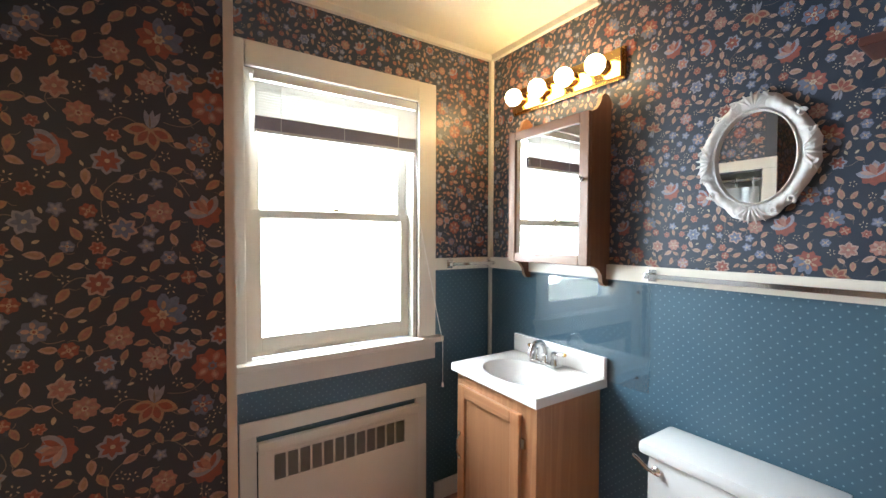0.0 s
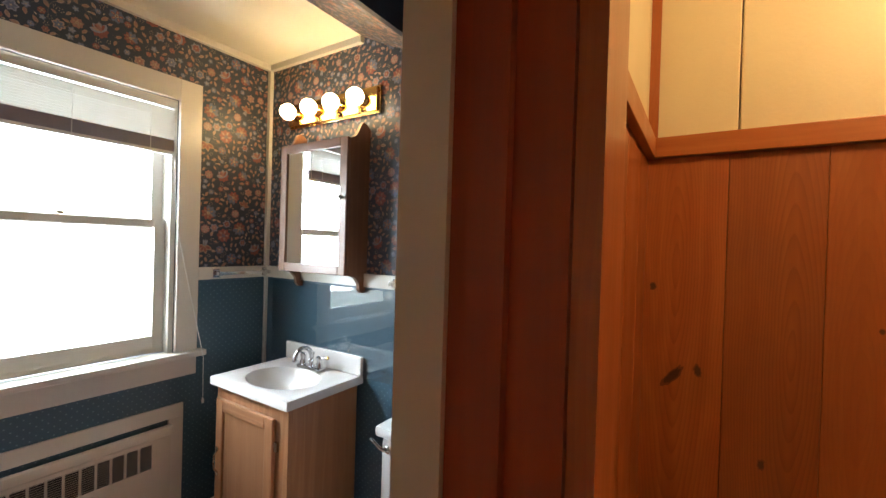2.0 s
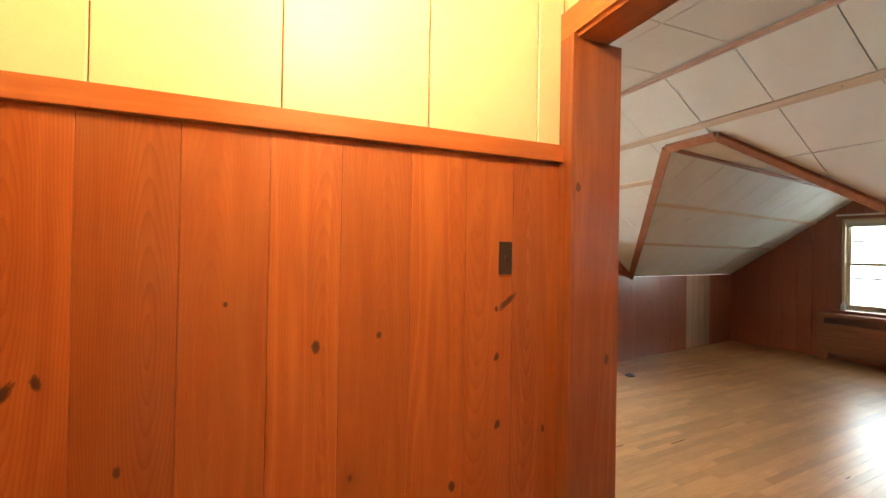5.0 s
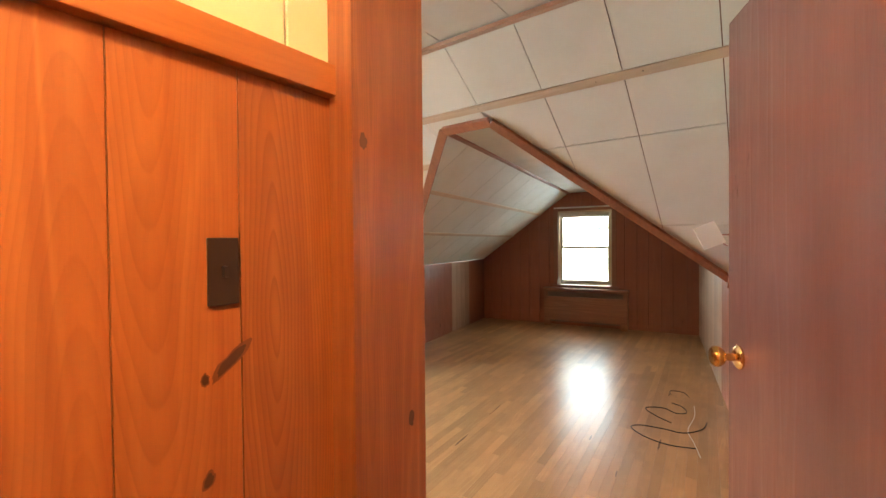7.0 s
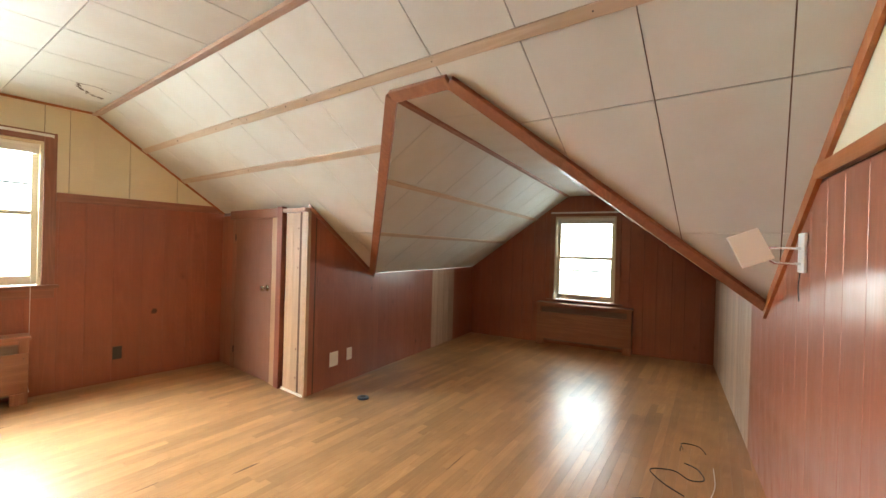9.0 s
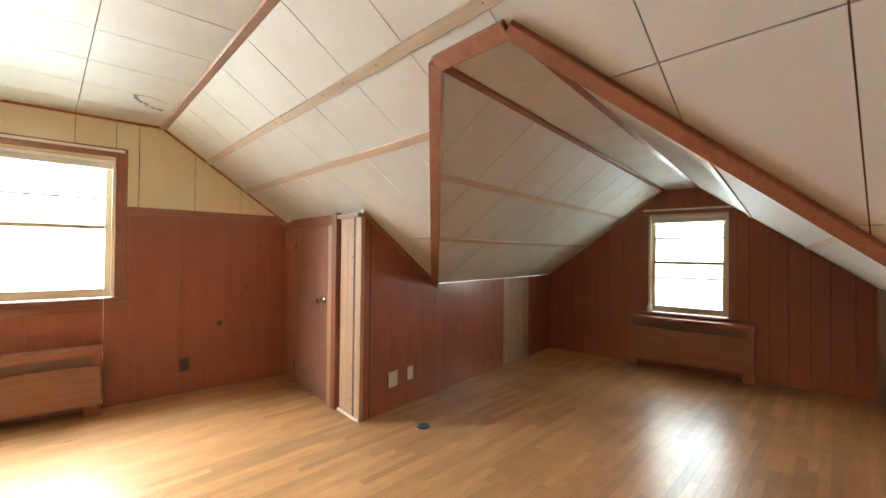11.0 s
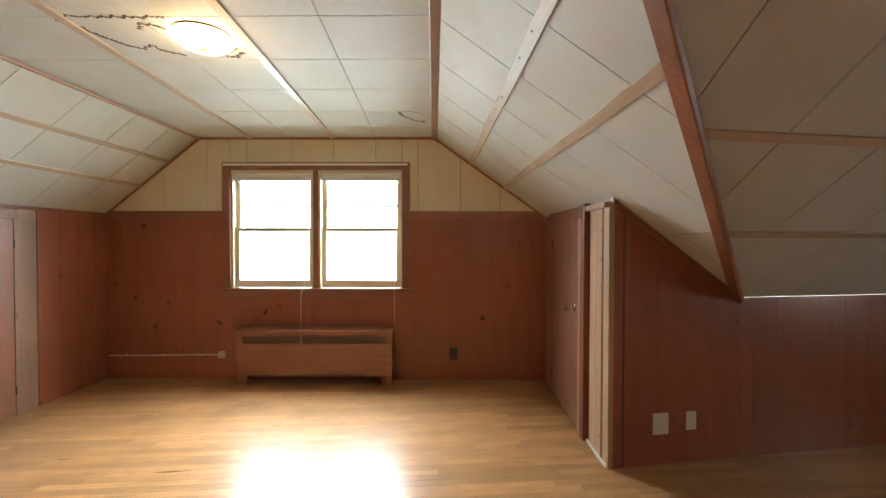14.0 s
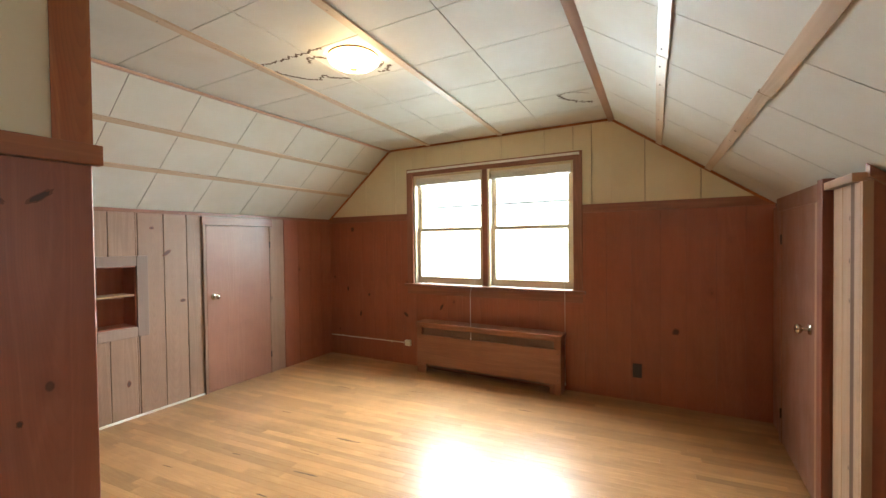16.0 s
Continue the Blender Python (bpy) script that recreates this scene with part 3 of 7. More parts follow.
# bathroom walls: north with its window
BX, BY = 1.545, 1.975
bwx0, bwx1, bwz0, bwz1 = 0.27, 1.06, 0.90, 2.06
bm = bmesh.new()
add_box(bm, (-0.9, BY, 0), (bwx0, BY + 0.2, 2.7))
add_box(bm, (bwx1, BY, 0), (BX + 0.1, BY + 0.2, 2.7))
add_box(bm, (bwx0, BY, 0), (bwx1, BY + 0.2, bwz0 - 0.051))
add_box(bm, (bwx0, BY, bwz1), (bwx1, BY + 0.2, 2.7))
wall_bath_north = structure("wall_bath_north", bm, FLORAL_X, "bathroom window wall in dark floral paper over a blue dado")
slab("wall_bath_east", (BX, 0.16, 0), (BX + 0.04, 2.0, 2.7), FLORAL_Y, "bathroom wall in dark floral paper over a blue dotted dado")
# unseen closing wall, added in white as a reflector for the doorway side
slab("wall_bath_west", (-1.0, 0.16, 0), (-0.9, 2.0, 2.7), WHITE)
slab("wall_alcove", (-0.9, 1.10, 0), (0.115, 1.16, 2.7), FLORAL_X, "floral papered wall of the shower alcove")
BC = 2.40
slab("ceiling_bath", (-0.9, 1.27, BC), (BX, 2.0, BC + 0.05), CEIL_BATH, "warm white bathroom ceiling")
bm = bmesh.new()
prism(bm, [(-0.9, 1.27, BC), (BX, 1.27, BC), (BX, 0.87, 2.21), (-0.9, 0.87, 2.21)], (0, 0, 0.03))
structure("ceiling_bath_slope", bm, FLORAL_X, "papered sloping strip of the bathroom ceiling")
slab("ceiling_bath_drop", (-0.9, 0.85, 2.21), (BX, 0.87, 2.58), FLORAL_X)

# dado of the bathroom
DR = 1.215
slab("dado_north_left", (0.09, BY - 0.006, 0), (bwx0 - 0.05, BY, DR), DOTS_X)
slab("dado_north", (bwx0 - 0.05, BY - 0.006, 0), (bwx1 + 0.1, BY, 0.80), DOTS_X, "blue dotted dado paper")
slab("dado_north_right", (bwx1 + 0.1, BY - 0.006, 0), (BX, BY, DR), DOTS_X)
slab("dado_east", (BX - 0.006, 0.16, 0), (BX, BY - 0.006, DR), DOTS_Y, "blue dotted dado paper")


# ---- flowers printed on the wallpaper ----
TILE_W, TILE_H = 0.52, 0.509


class Print:
    """One repeat of the wallpaper as flat coloured shapes: ink, layer and outline."""

    def __init__(self):
        self.shapes = []
        self.taken = []

    def add(self, colour, layer, pts):
        self.shapes.append((colour, layer, pts))

    def petal(self, colour, layer, x, z, an, length, width, blunt=0.5, base=0.0):
        """A petal or leaf from its foot, pointing the way an."""
        c, s_ = math.cos(an), math.sin(an)
        side = [(k / 5, math.sin(math.pi * (k / 5) ** (0.8 if blunt < 0.5 else 1.15)) ** (0.9 - 0.4 * blunt)) for k in range(1, 5)]
        loop_ = [(0, base)] + [(u, w) for u, w in side] + [(1, 0.0 if blunt < 0.6 else 0.32)]
        pts = [(u * length, w * width / 2) for u, w in loop_] + [(u * length, -w * width / 2) for u, w in loop_[::-1]]
        self.add(colour, layer, [(x + u * c - w * s_, z + u * s_ + w * c) for u, w in pts])

    def disc(self, colour, layer, x, z, r, lobes=0, depth=0.0, turn=0.0):
        k = max(10, lobes * 4)
        pts = []
        for i in range(k):
            an = 6.28318 * i / k
            q = r * (1 - depth * (0.5 + 0.5 * math.cos(an * lobes))) if lobes else r
            pts.append((x + q * math.cos(an + turn), z + q * math.sin(an + turn)))
        self.add(colour, layer, pts)

    def leaf(self, x, z, an, length, colour="tan"):
        self.petal("rose" if colour == "salmon" else colour, 1, x, z, an, length, length * 0.50, 0.4)
        self.petal("salmon" if colour == "tan" else "tan", 2, x + 0.16 * length * math.cos(an), z + 0.16 * length * math.sin(an), an + 0.06, length * 0.70, length * 0.24, 0.4)

    def vine(self, x0, z0, x1, z1, bow, w=0.0016):
        dx, dz = x1 - x0, z1 - z0
        pts = [(x0 + dx * u - dz * bow * math.sin(math.pi * u), z0 + dz * u + dx * bow * math.sin(math.pi * u)) for u in (q / 8 for q in range(9))]
        for (a, b), (c, d) in zip(pts, pts[1:]):
            l = max(1e-6, math.hypot(c - a, d - b))
            nx, nz = -(d - b) / l * w / 2, (c - a) / l * w / 2
            self.add("vine", 0, [(a - nx, b - nz), (c - nx, d - nz), (c + nx, d + nz), (a + nx, b + nz)])

    def star(self, x, z, r, count, turn, outer, inner, heart="cream", width=0.75):
        for i in range(count):
            an = turn + 6.28318 * i / count
            self.petal(outer, 1 + i % 2, x, z, an, r, r * width, 0.45)
            self.petal(inner, 3 + i % 2, x, z, an, r * 0.78, r * width * 0.55, 0.45)
        self.disc(heart, 5, x, z, r * 0.16)

    def daisy(self, x, z, r, lobes, turn, outer, inner, heart="cream"):
        self.disc(outer, 1, x, z, r, lobes, 0.20, turn)
        for i in range(lobes // 2 + 1):
            an = turn + 0.3 + 6.28318 * i / (lobes // 2 + 1)
            self.petal(inner, 2, x + 0.22 * r * math.cos(an), z + 0.22 * r * math.sin(an), an, r * 0.56, r * 0.36, 0.8)
            self.petal("rose", 3, x + 0.34 * r * math.cos(an), z + 0.34 * r * math.sin(an), an, r * 0.32, r * 0.16, 0.6)
        self.disc(heart, 4, x, z, r * 0.27, 7, 0.3, turn)
        self.disc("rust" if heart != "rust" else "cream", 5, x, z, r * 0.11)

    def bloom(self, x, z, r, turn, lobes=9):
        """Half rust, half blue, as the larger round flowers are."""
        self.disc("rust", 1, x, z, r, lobes, 0.24, turn)
        for i in range(4):
            an = turn + 1.0 + i * 0.62
            self.petal("blue", 2, x + 0.15 * r * math.cos(an), z + 0.15 * r * math.sin(an), an, r * 0.95, r * 0.55, 0.7)
        for i in range(6):
            an = turn + 6.28318 * i / 6
            self.petal("tan", 3, x + 0.26 * r * math.cos(an), z + 0.26 * r * math.sin(an), an, r * 0.45, r * 0.22, 0.6)
        self.disc("cream", 4, x, z, r * 0.28, 6, 0.35, turn)
        self.disc("tan", 5, x, z, r * 0.12)

    def lily(self, x, z, r, turn):
        for i, an in enumerate((-0.25, -1.05, -1.85, -2.75, 0.35 + 3.14159)):
            self.petal("tan", 1 + i % 2, x, z, turn + an, r, r * 0.55, 0.45)
            self.petal("rust", 3 + i % 2, x + 0.14 * r * math.cos(turn + an), z + 0.14 * r * math.sin(turn + an), turn + an, r * 0.62, r * 0.30, 0.5)
        for an in (1.25, 1.6, 1.95):
            self.petal("pale", 3, x, z, turn + an, r * 0.85, r * 0.26, 0.4)
        self.petal("vine", 5, x, z, turn + 1.45, r * 0.6, r * 0.08, 0.4)

    def tulip(self, x, z, r, turn):
        self.disc("rust", 1, x, z - 0.15 * r, r * 0.85, 8, 0.2, turn)
        for i, an in enumerate((-0.9, -0.3, 0.3, 0.9)):
            self.petal("pale", 2, x - 0.35 * r * math.cos(turn), z - 0.35 * r * math.sin(turn), turn + an, r * 1.15, r * 0.52, 0.5)
            self.petal("rust" if i % 2 else "rose", 3, x - 0.2 * r * math.cos(turn), z - 0.2 * r * math.sin(turn), turn + an, r * 0.85, r * 0.30, 0.5)
        self.petal("salmon", 4, x - 0.3 * r * math.cos(turn), z - 0.3 * r * math.sin(turn), turn, r * 0.9, r * 0.34, 0.6)

    def berries(self, x, z, r, turn):
        for i in range(5):
            an = turn + i * 1.25
            self.petal("cream", 1, x + r * 0.45 * math.cos(an), z + r * 0.45 * math.sin(an), an, r * 0.5, r * 0.26, 0.8)


def wallpaper_repeat():
    p = Print()
    rng = random.Random(21)
    for kind, x, z, r in (("daisy", 0.17, 0.31, 0.036), ("bloom", 0.25, 0.42, 0.036), ("lily", 0.265, 0.255, 0.041), ("tulip", 0.18, 0.11, 0.036), ("round", 0.125, 0.19, 0.029), ("round", 0.315, 0.385, 0.023), ("star", 0.155, 0.37, 0.021), ("round", 0.188, 0.235, 0.022), ("star", 0.327, 0.19, 0.025), ("round", 0.252, 0.103, 0.022), ("star", 0.335, 0.34, 0.017), ("bloom", 0.075, 0.12, 0.026)):
        if kind == "daisy":
            p.daisy(x, z, r, 9, 0.4, "rust", "salmon", "blue")
        elif kind == "bloom":
            p.bloom(x, z, r, 0.6)
        elif kind == "lily":
            p.lily(x, z, r, 0.1)
        elif kind == "tulip":
            p.tulip(x, z, r, 1.0)
        elif kind == "star":
            p.star(x, z, r, 7, 0.3, "pale", "rust" if r > 0.02 else "salmon")
        else:
            p.daisy(x, z, r, 8, 0.2, "salmon" if x > 0.2 else "blue", "rust" if x < 0.2 else "tan")
        p.taken.append((x, z, r))
    p.vine(0.245, 0.27, 0.18, 0.29, 0.2)
    p.vine(0.25, 0.25, 0.19, 0.24, 0.35)
    p.vine(0.28, 0.26, 0.33, 0.25, 0.3)
    p.vine(0.205, 0.135, 0.30, 0.165, 0.3)
    p.vine(0.30, 0.165, 0.335, 0.09, 0.2)
    p.vine(0.315, 0.40, 0.37, 0.37, -0.3)
    p.vine(0.19, 0.08, 0.16, 0.02, 0.2)
    free = lambda x, z, r: all(math.hypot((x - a + TILE_W / 2) % TILE_W - TILE_W / 2, (z - b + TILE_H / 2) % TILE_H - TILE_H / 2) > r + q for a, b, q in p.taken)
    for kind, count, lo, hi in (("large", 5, 0.030, 0.037), ("medium", 14, 0.018, 0.024), ("small", 40, 0.011, 0.015), ("leaf", 140, 0.010, 0.017), ("berry", 40, 0.009, 0.012), ("bud", 30, 0.005, 0.007)):
        made, tries = 0, 0
        while made < count and tries < 1600:
            tries += 1
            x, z, r = rng.uniform(0, TILE_W), rng.uniform(0, TILE_H), rng.uniform(lo, hi)
            if not free(x, z, r * (0.92 if kind != "leaf" else 0.82)):
                continue
            made += 1
            p.taken.append((x, z, r))
            turn = rng.uniform(0, 6.28)
            if kind == "large":
                rng.choice((p.bloom, p.lily, p.tulip))(x, z, r, turn)
            elif kind == "medium":
                if rng.random() < 0.5:
                    p.star(x, z, r, rng.choice((6, 7)), turn, rng.choice(("pale", "rose")), rng.choice(("rust", "salmon", "blue")))
                else:
                    p.daisy(x, z, r, rng.choice((8, 10)), turn, rng.choice(("rust", "salmon", "blue")), rng.choice(("tan", "pale", "rose")))
                p.vine(x, z, x + 2.0 * r * math.cos(turn), z + 2.0 * r * math.sin(turn), 0.3)
            elif kind == "small":
                rng.choice((lambda: p.star(x, z, r, 5, turn, "blue", "pale"), lambda: p.star(x, z, r, 6, turn, "salmon", "rust"), lambda: p.daisy(x, z, r, 6, turn, "blue", "pale"), lambda: p.daisy(x, z, r, 7, turn, "rust", "tan")))()
            elif kind == "leaf":
                p.leaf(x - r * math.cos(turn), z - r * math.sin(turn), turn, 2.0 * r, rng.choice(("tan", "tan", "salmon")))
                p.vine(x - r * math.cos(turn), z - r * math.sin(turn), x - 1.7 * r * math.cos(turn + 0.5), z - 1.7 * r * math.sin(turn + 0.5), 0.2, 0.0012)
            elif kind == "berry":
                p.berries(x, z, r, turn)
            else:
                p.petal("cream", 1, x, z, turn, r * 2, r, 0.7)
    return p.shapes


REPEAT = wallpaper_repeat()


def print_paper(wall, m, x0, x1, z0, z1, shift=(0.0, 0.0), holes=()):
    """Print the repeat on a rectangle of a wall; m: x along it, y out of it, z up."""
    names = list(INKS)
    verts, faces, mats = [], [], []
    for i in range(math.floor((x0 - shift[0]) / TILE_W) - 1, math.ceil((x1 - shift[0]) / TILE_W) + 1):
        for j in range(math.floor((z0 - shift[1]) / TILE_H) - 1, math.ceil((z1 - shift[1]) / TILE_H) + 1):
            ox, oz = i * TILE_W + shift[0], j * TILE_H + shift[1]
            for colour, layer, pts in REPEAT:
                pts = [(u + ox, v + oz) for u, v in pts]
                xs, zs_ = [q[0] for q in pts], [q[1] for q in pts]
                if max(xs) < x0 or min(xs) > x1 or max(zs_) < z0 or min(zs_) > z1:
                    continue
                if any(h[0] < min(xs) and max(xs) < h[1] and h[2] < min(zs_) and max(zs_) < h[3] for h in holes):
                    continue
                if min(xs) < x0 or max(xs) > x1 or min(zs_) < z0 or max(zs_) > z1:
                    corners_ = ((x0, z0), (x1, z0), (x1, z1), (x0, z1))
                    for q in range(4):
                        pts = clip(pts, corners_[q], corners_[(q + 1) % 4])
                        if len(pts) < 3:
                            break
                    if len(pts) < 3:
                        continue
                o = len(verts)
                verts += [m @ Vector((u, 0.0003 + 0.00016 * layer, v)) for u, v in pts]
                faces.append(tuple(range(o, o + len(pts))))
                mats.append(names.index(colour))
    me = bpy.data.meshes.new("printed_flowers")
    me.from_pydata(verts, [], faces)
    for k in names:
        me.materials.append(INKS[k])
    me.polygons.foreach_set("material_index", mats)
    ob = tagged(new("printed_flowers", me), "rust, tan and grey blue flowers printed on navy paper", kind="stuff")
    ob.parent = wall
    ob.matrix_basis = wall.matrix_world.inverted()


FLOWERED = bpy.data.objects
print_paper(FLOWERED["wall_alcove"], pose(0, 1.10, 0, 0, 0, 180), -0.115, 0.9, 0.0, 2.2, (-0.26, 0.31))
print_paper(FLOWERED["wall_bath_east"], pose(BX, 0, 0, 0, 0, 90), 0.87, BY, 1.276, 2.40, (0.45, 0.30))
print_paper(FLOWERED["wall_bath_east"], pose(BX, 0, 0, 0, 0, 90), 0.16, 0.87, 1.276, 2.21, (0.45, 0.30))
print_paper(wall_bath_north, pose(0, BY, 0, 0, 0, 180), -BX, -0.115, 1.276, 2.40, (0.1, 0.11), holes=[(-1.13, -0.2, 0.7, 2.13)])
slope_up = Vector((0, 0.40, 0.19)).normalized()
slope_out = Vector((0, 0.19, -0.40)).normalized()
slope_m = Matrix(((1, 0, 0, 0), (0, slope_out.y, slope_up.y, 0.87), (0, slope_out.z, slope_up.z, 2.21), (0, 0, 0, 1)))
print_paper(FLOWERED["ceiling_bath_slope"], slope_m, -0.9, BX, 0.0, 0.4427, (0.0, 0.2))

# ---- boards on the walls ----
SWY = 4.72
east = wall_frame(XE, -4.04, 90)
gable_top = lambda s: min(CEIL, CEIL - MS * max(0, KS - (-4.04 + s)), CEIL - MN * max(0, (-4.04 + s) - KN))
hole = [(wy0 + 4.04, wy1 + 4.04, wz0 - 0.05, wz1)]
boarding(wall_east, east, SWY, 0, 1.735, WAINSCOT, 0.21, holes=hole, gap=0.0006, chamfer=0.0012)


def above(fn, z0):
    return lambda s: max(z0, fn(s))


def panelling(wall, m, length, z0, top, cuts, mat, holes=(), name="panel", folds=()):
    """Panels with given joints above a rail."""
    base = wall.matrix_world.inverted() @ m
    high = top if callable(top) else (lambda s: top)
    marks = sorted({0.0, length, *cuts, *(h for hole in holes for h in hole[:2])})
    for p, q in zip(marks, marks[1:]):
        lo = z0
        for h in holes:
            if h[0] < (p + q) / 2 < h[1]:
                lo = h[3]
        za, zb = high(p), high(q)
        if max(za, zb) - lo < 0.01:
            continue
        ga, gb = (0.0002 if p in folds else 0.002), (0.0002 if q in folds else 0.002)
        ob = new(name, plank_mesh(0, q - p - ga - gb, 0, max(za - lo, 0.002), max(zb - lo, 0.002), 0.010, mat, 0.0004 if p in folds or q in folds else 0.003))
        ob.parent = wall
        ob.matrix_basis = base @ Matrix.Translation((p + ga, 0, lo))


ks, kn = KS + 4.04, KN + 4.04
panelling(wall_east, east, SWY, 1.735, gable_top, [0.494, 0.918, ks, 1.37, 1.82, 2.272, 2.72, 3.20, 3.635, kn, 4.09], CREAM, holes=hole, folds=(ks, kn))
boarding(wall_north, wall_frame(XE, YN, 180), XE - 5.307, 0, 1.77, WAINSCOT, joints=(0.19, 0.37, 0.56))
boarding(wall_north, wall_frame(5.306, YN, 180), 5.306 - 2.6, 0, 1.77, GREYED, holes=[(5.306 - 3.77, 5.306 - 3.48, 0.775, 1.295)], gap=0.003, chamfer=0.004, joints=tuple(5.306 - x for x in (5.125, 4.34, 4.195, 3.995, 3.787, 3.574, 3.38, 3.17, 2.98, 2.79)))
boarding(wall_south, wall_frame(ue(YS) + 0.005, YS, 0), 0.335, 0, 1.70, PALE, 0.17, vary=0.3)
boarding(wall_south, wall_frame(4.80, YS, 0), XE - 4.80, 0, 1.70, WAINSCOT, 0.20, gap=0.0006, chamfer=0.0012)
boarding(wall_flank, pose(p1.x, p1.y, 0, 0, 0, 99.5), SFAR - s_at(VE, ZD) , 0, ZD, WAINSCOT, 0.2, gap=0.0002, chamfer=0.0009)
L0 = SFAR - s_at(VE, ZD)
# paler planks laid over part of the dormer's east boards
PALE_FAR = wood("pale_far_plank", (0.36, 0.22, 0.14), (0.56, 0.40, 0.28), knots=False, rough=0.4, contrast=1.0, vary=0.35)
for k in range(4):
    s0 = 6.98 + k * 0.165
    ob = part("plank", box_bm((0, 0.0002, 0.002), (0.163, 0.0135, ZD - 0.004), 0.001), PALE_FAR, wall_flank)
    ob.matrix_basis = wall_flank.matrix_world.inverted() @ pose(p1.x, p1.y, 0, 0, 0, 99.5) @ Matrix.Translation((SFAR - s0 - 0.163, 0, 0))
flen = (p1 - p0).length
boarding(wall_flank, pose(p1.x, p1.y, 0, 0, 0, 99.5) @ Matrix.Translation((L0, 0, 0)), flen - L0, 0, lambda s: ZD + (zs(YS, p0.x) - ZD) * s / (flen - L0), WAINSCOT, 0.2, gap=0.0002, chamfer=0.0009)
pw1 = Vector((pw0.x, pw0.y, 0))
wl = (dv(VW, SFAR) - pw1).length
tw = s_at(VW, ZD) + 0.0
d0 = tw - (pw1.dot(A))
dk = (Vector((*on(sw(KS), KS)[:2], 0)) - pw1).length
boarding(wall_west, pose(pw1.x, pw1.y, 0, 0, 0, 279.5), wl, 0, lambda s: 1.72 if s < d0 - 0.9 else (ZD if s > d0 else ZD + (1.72 - ZD) * (d0 - s) / 0.9), WAINSCOT, 0.2, gap=0.0008, chamfer=0.0015)
panelling(wall_west, pose(pw1.x, pw1.y, 0, 0, 0, 279.5), d0, 1.735, lambda s: CEIL if s < dk else CEIL - (s - dk) / (d0 - dk) * (CEIL - ZD), [0.45, 0.9, dk, 1.8, 2.25], CREAM)
dorm_top = lambda v: max(0.2, min(ZR, he(v) if v > R1 else ZR, hw(v) if v < R0 else ZR))
fw2 = fw @ Matrix.Translation((VW, 0, 0))
boarding(wall_far, fw2, VE - VW, 0, lambda s: dorm_top(s + VW), WAINSCOT, 0.17, holes=[(dwv0 - VW, dwv1 - VW, dwz0 - 0.05, dwz1)])

# the same paler planks over the far end of the west boards
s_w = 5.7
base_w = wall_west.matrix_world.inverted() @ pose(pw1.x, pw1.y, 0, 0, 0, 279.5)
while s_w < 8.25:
    ob = part("plank", box_bm((0, 0.0002, 0.002), (0.163, 0.0135, ZD - 0.004), 0.001), PALE_FAR, wall_west)
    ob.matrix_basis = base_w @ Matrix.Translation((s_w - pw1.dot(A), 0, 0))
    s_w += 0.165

# hall boards
wall_hall = slab("wall_hall_east", (HX, HY0, 0), (HX + 0.011, HY1, 2.6), SEAM, "orange stained knotty pine boards below cream panels")
hall = wall_frame(HX, HY0, 90)
boarding(wall_hall, hall, HY1 - HY0, 0, 1.715, PINE, gap=0.0008, chamfer=0.0015, joints=(0.205, 0.385, 0.575, 0.79, 0.985, 1.20, 1.42))
panelling(wall_hall, hall, HY1 - HY0, 1.775, CEIL, [0.11, 0.52, 0.96, 1.40], CREAM)
wall_hall_north = slab("wall_hall_north", (0.74, 0.048, 0), (HX, 0.054, 2.6), SEAM, "orange stained pine boards beside the bathroom door")
hn = wall_frame(HX, 0.048, 180)
boarding(wall_hall_north, hn, HX - 0.74, 0, 1.715, PINE, 0.2)
panelling(wall_hall_north, hn, HX - 0.74, 1.775, CEIL, [0.06, 0.5], CREAM)
# partition boards use the browner wainscot, its darker tone standing for shade
part_south = slab("wall_partition_face", (1.60, -1.752, 0), (2.58, -1.741, 2.6), SEAM, "reddish brown boards of the partition beside the doorway")
pf = wall_frame(1.60, -1.752, 180)
pfr = pose(2.58, -1.752, 0, 0, 0, 180)
boarding(part_south, pfr, 0.98, 0, 1.715, WAINSCOT, 0.225, start=0.0, vary=0.02)
panelling(part_south, pfr, 0.98, 1.775, CEIL, [0.5], CREAM)


def rail(name, m, length, z, h, out, mat, label=""):
    ob = part(name, box_bm((0, 0, z - h / 2), (length, out, z + h / 2), 0.003), mat, None, label, kind="structure")
    ob.matrix_world = m
    return ob


rail("trim_rail_hall", hall, HY1 - HY0, 1.748, 0.062, 0.034, PINE_X, "orange pine cap rail")
rail("trim_rail_hall_north", hn, HX - 0.74, 1.748, 0.062, 0.034, PINE_X)
rail("trim_rail_partition", pose(2.60, -1.752, 0, 0, 0, 180), 1.0, 1.748, 0.062, 0.034, PINE_X, "brown pine cap rail")
rail("trim_rail_east", east, wy0 - 0.086 + 4.04, 1.766, 0.078, 0.022, BROWN_X)
rail("trim_rail_east_far", wall_frame(XE, wy1 + 0.087, 90), YN - wy1 - 0.087, 1.766, 0.078, 0.022, BROWN_X)
rail("trim_rail_north", wall_frame(XE, YN, 180), XE - 2.6, 1.765, 0.03, 0.02, BROWN_X)
slab("doorway_jamb_east", (1.500, -1.800, 0), (1.60, -1.602, 2.149), PINE_JAMB, "orange pine door jamb")
slab("doorway_jamb_west", (0.571, -1.80, 0), (0.59, -1.602, 2.149), PINE_JAMB)
slab("doorway_head", (0.571, -1.74, 2.15), (1.60, -1.603, 2.184), PINE_X)
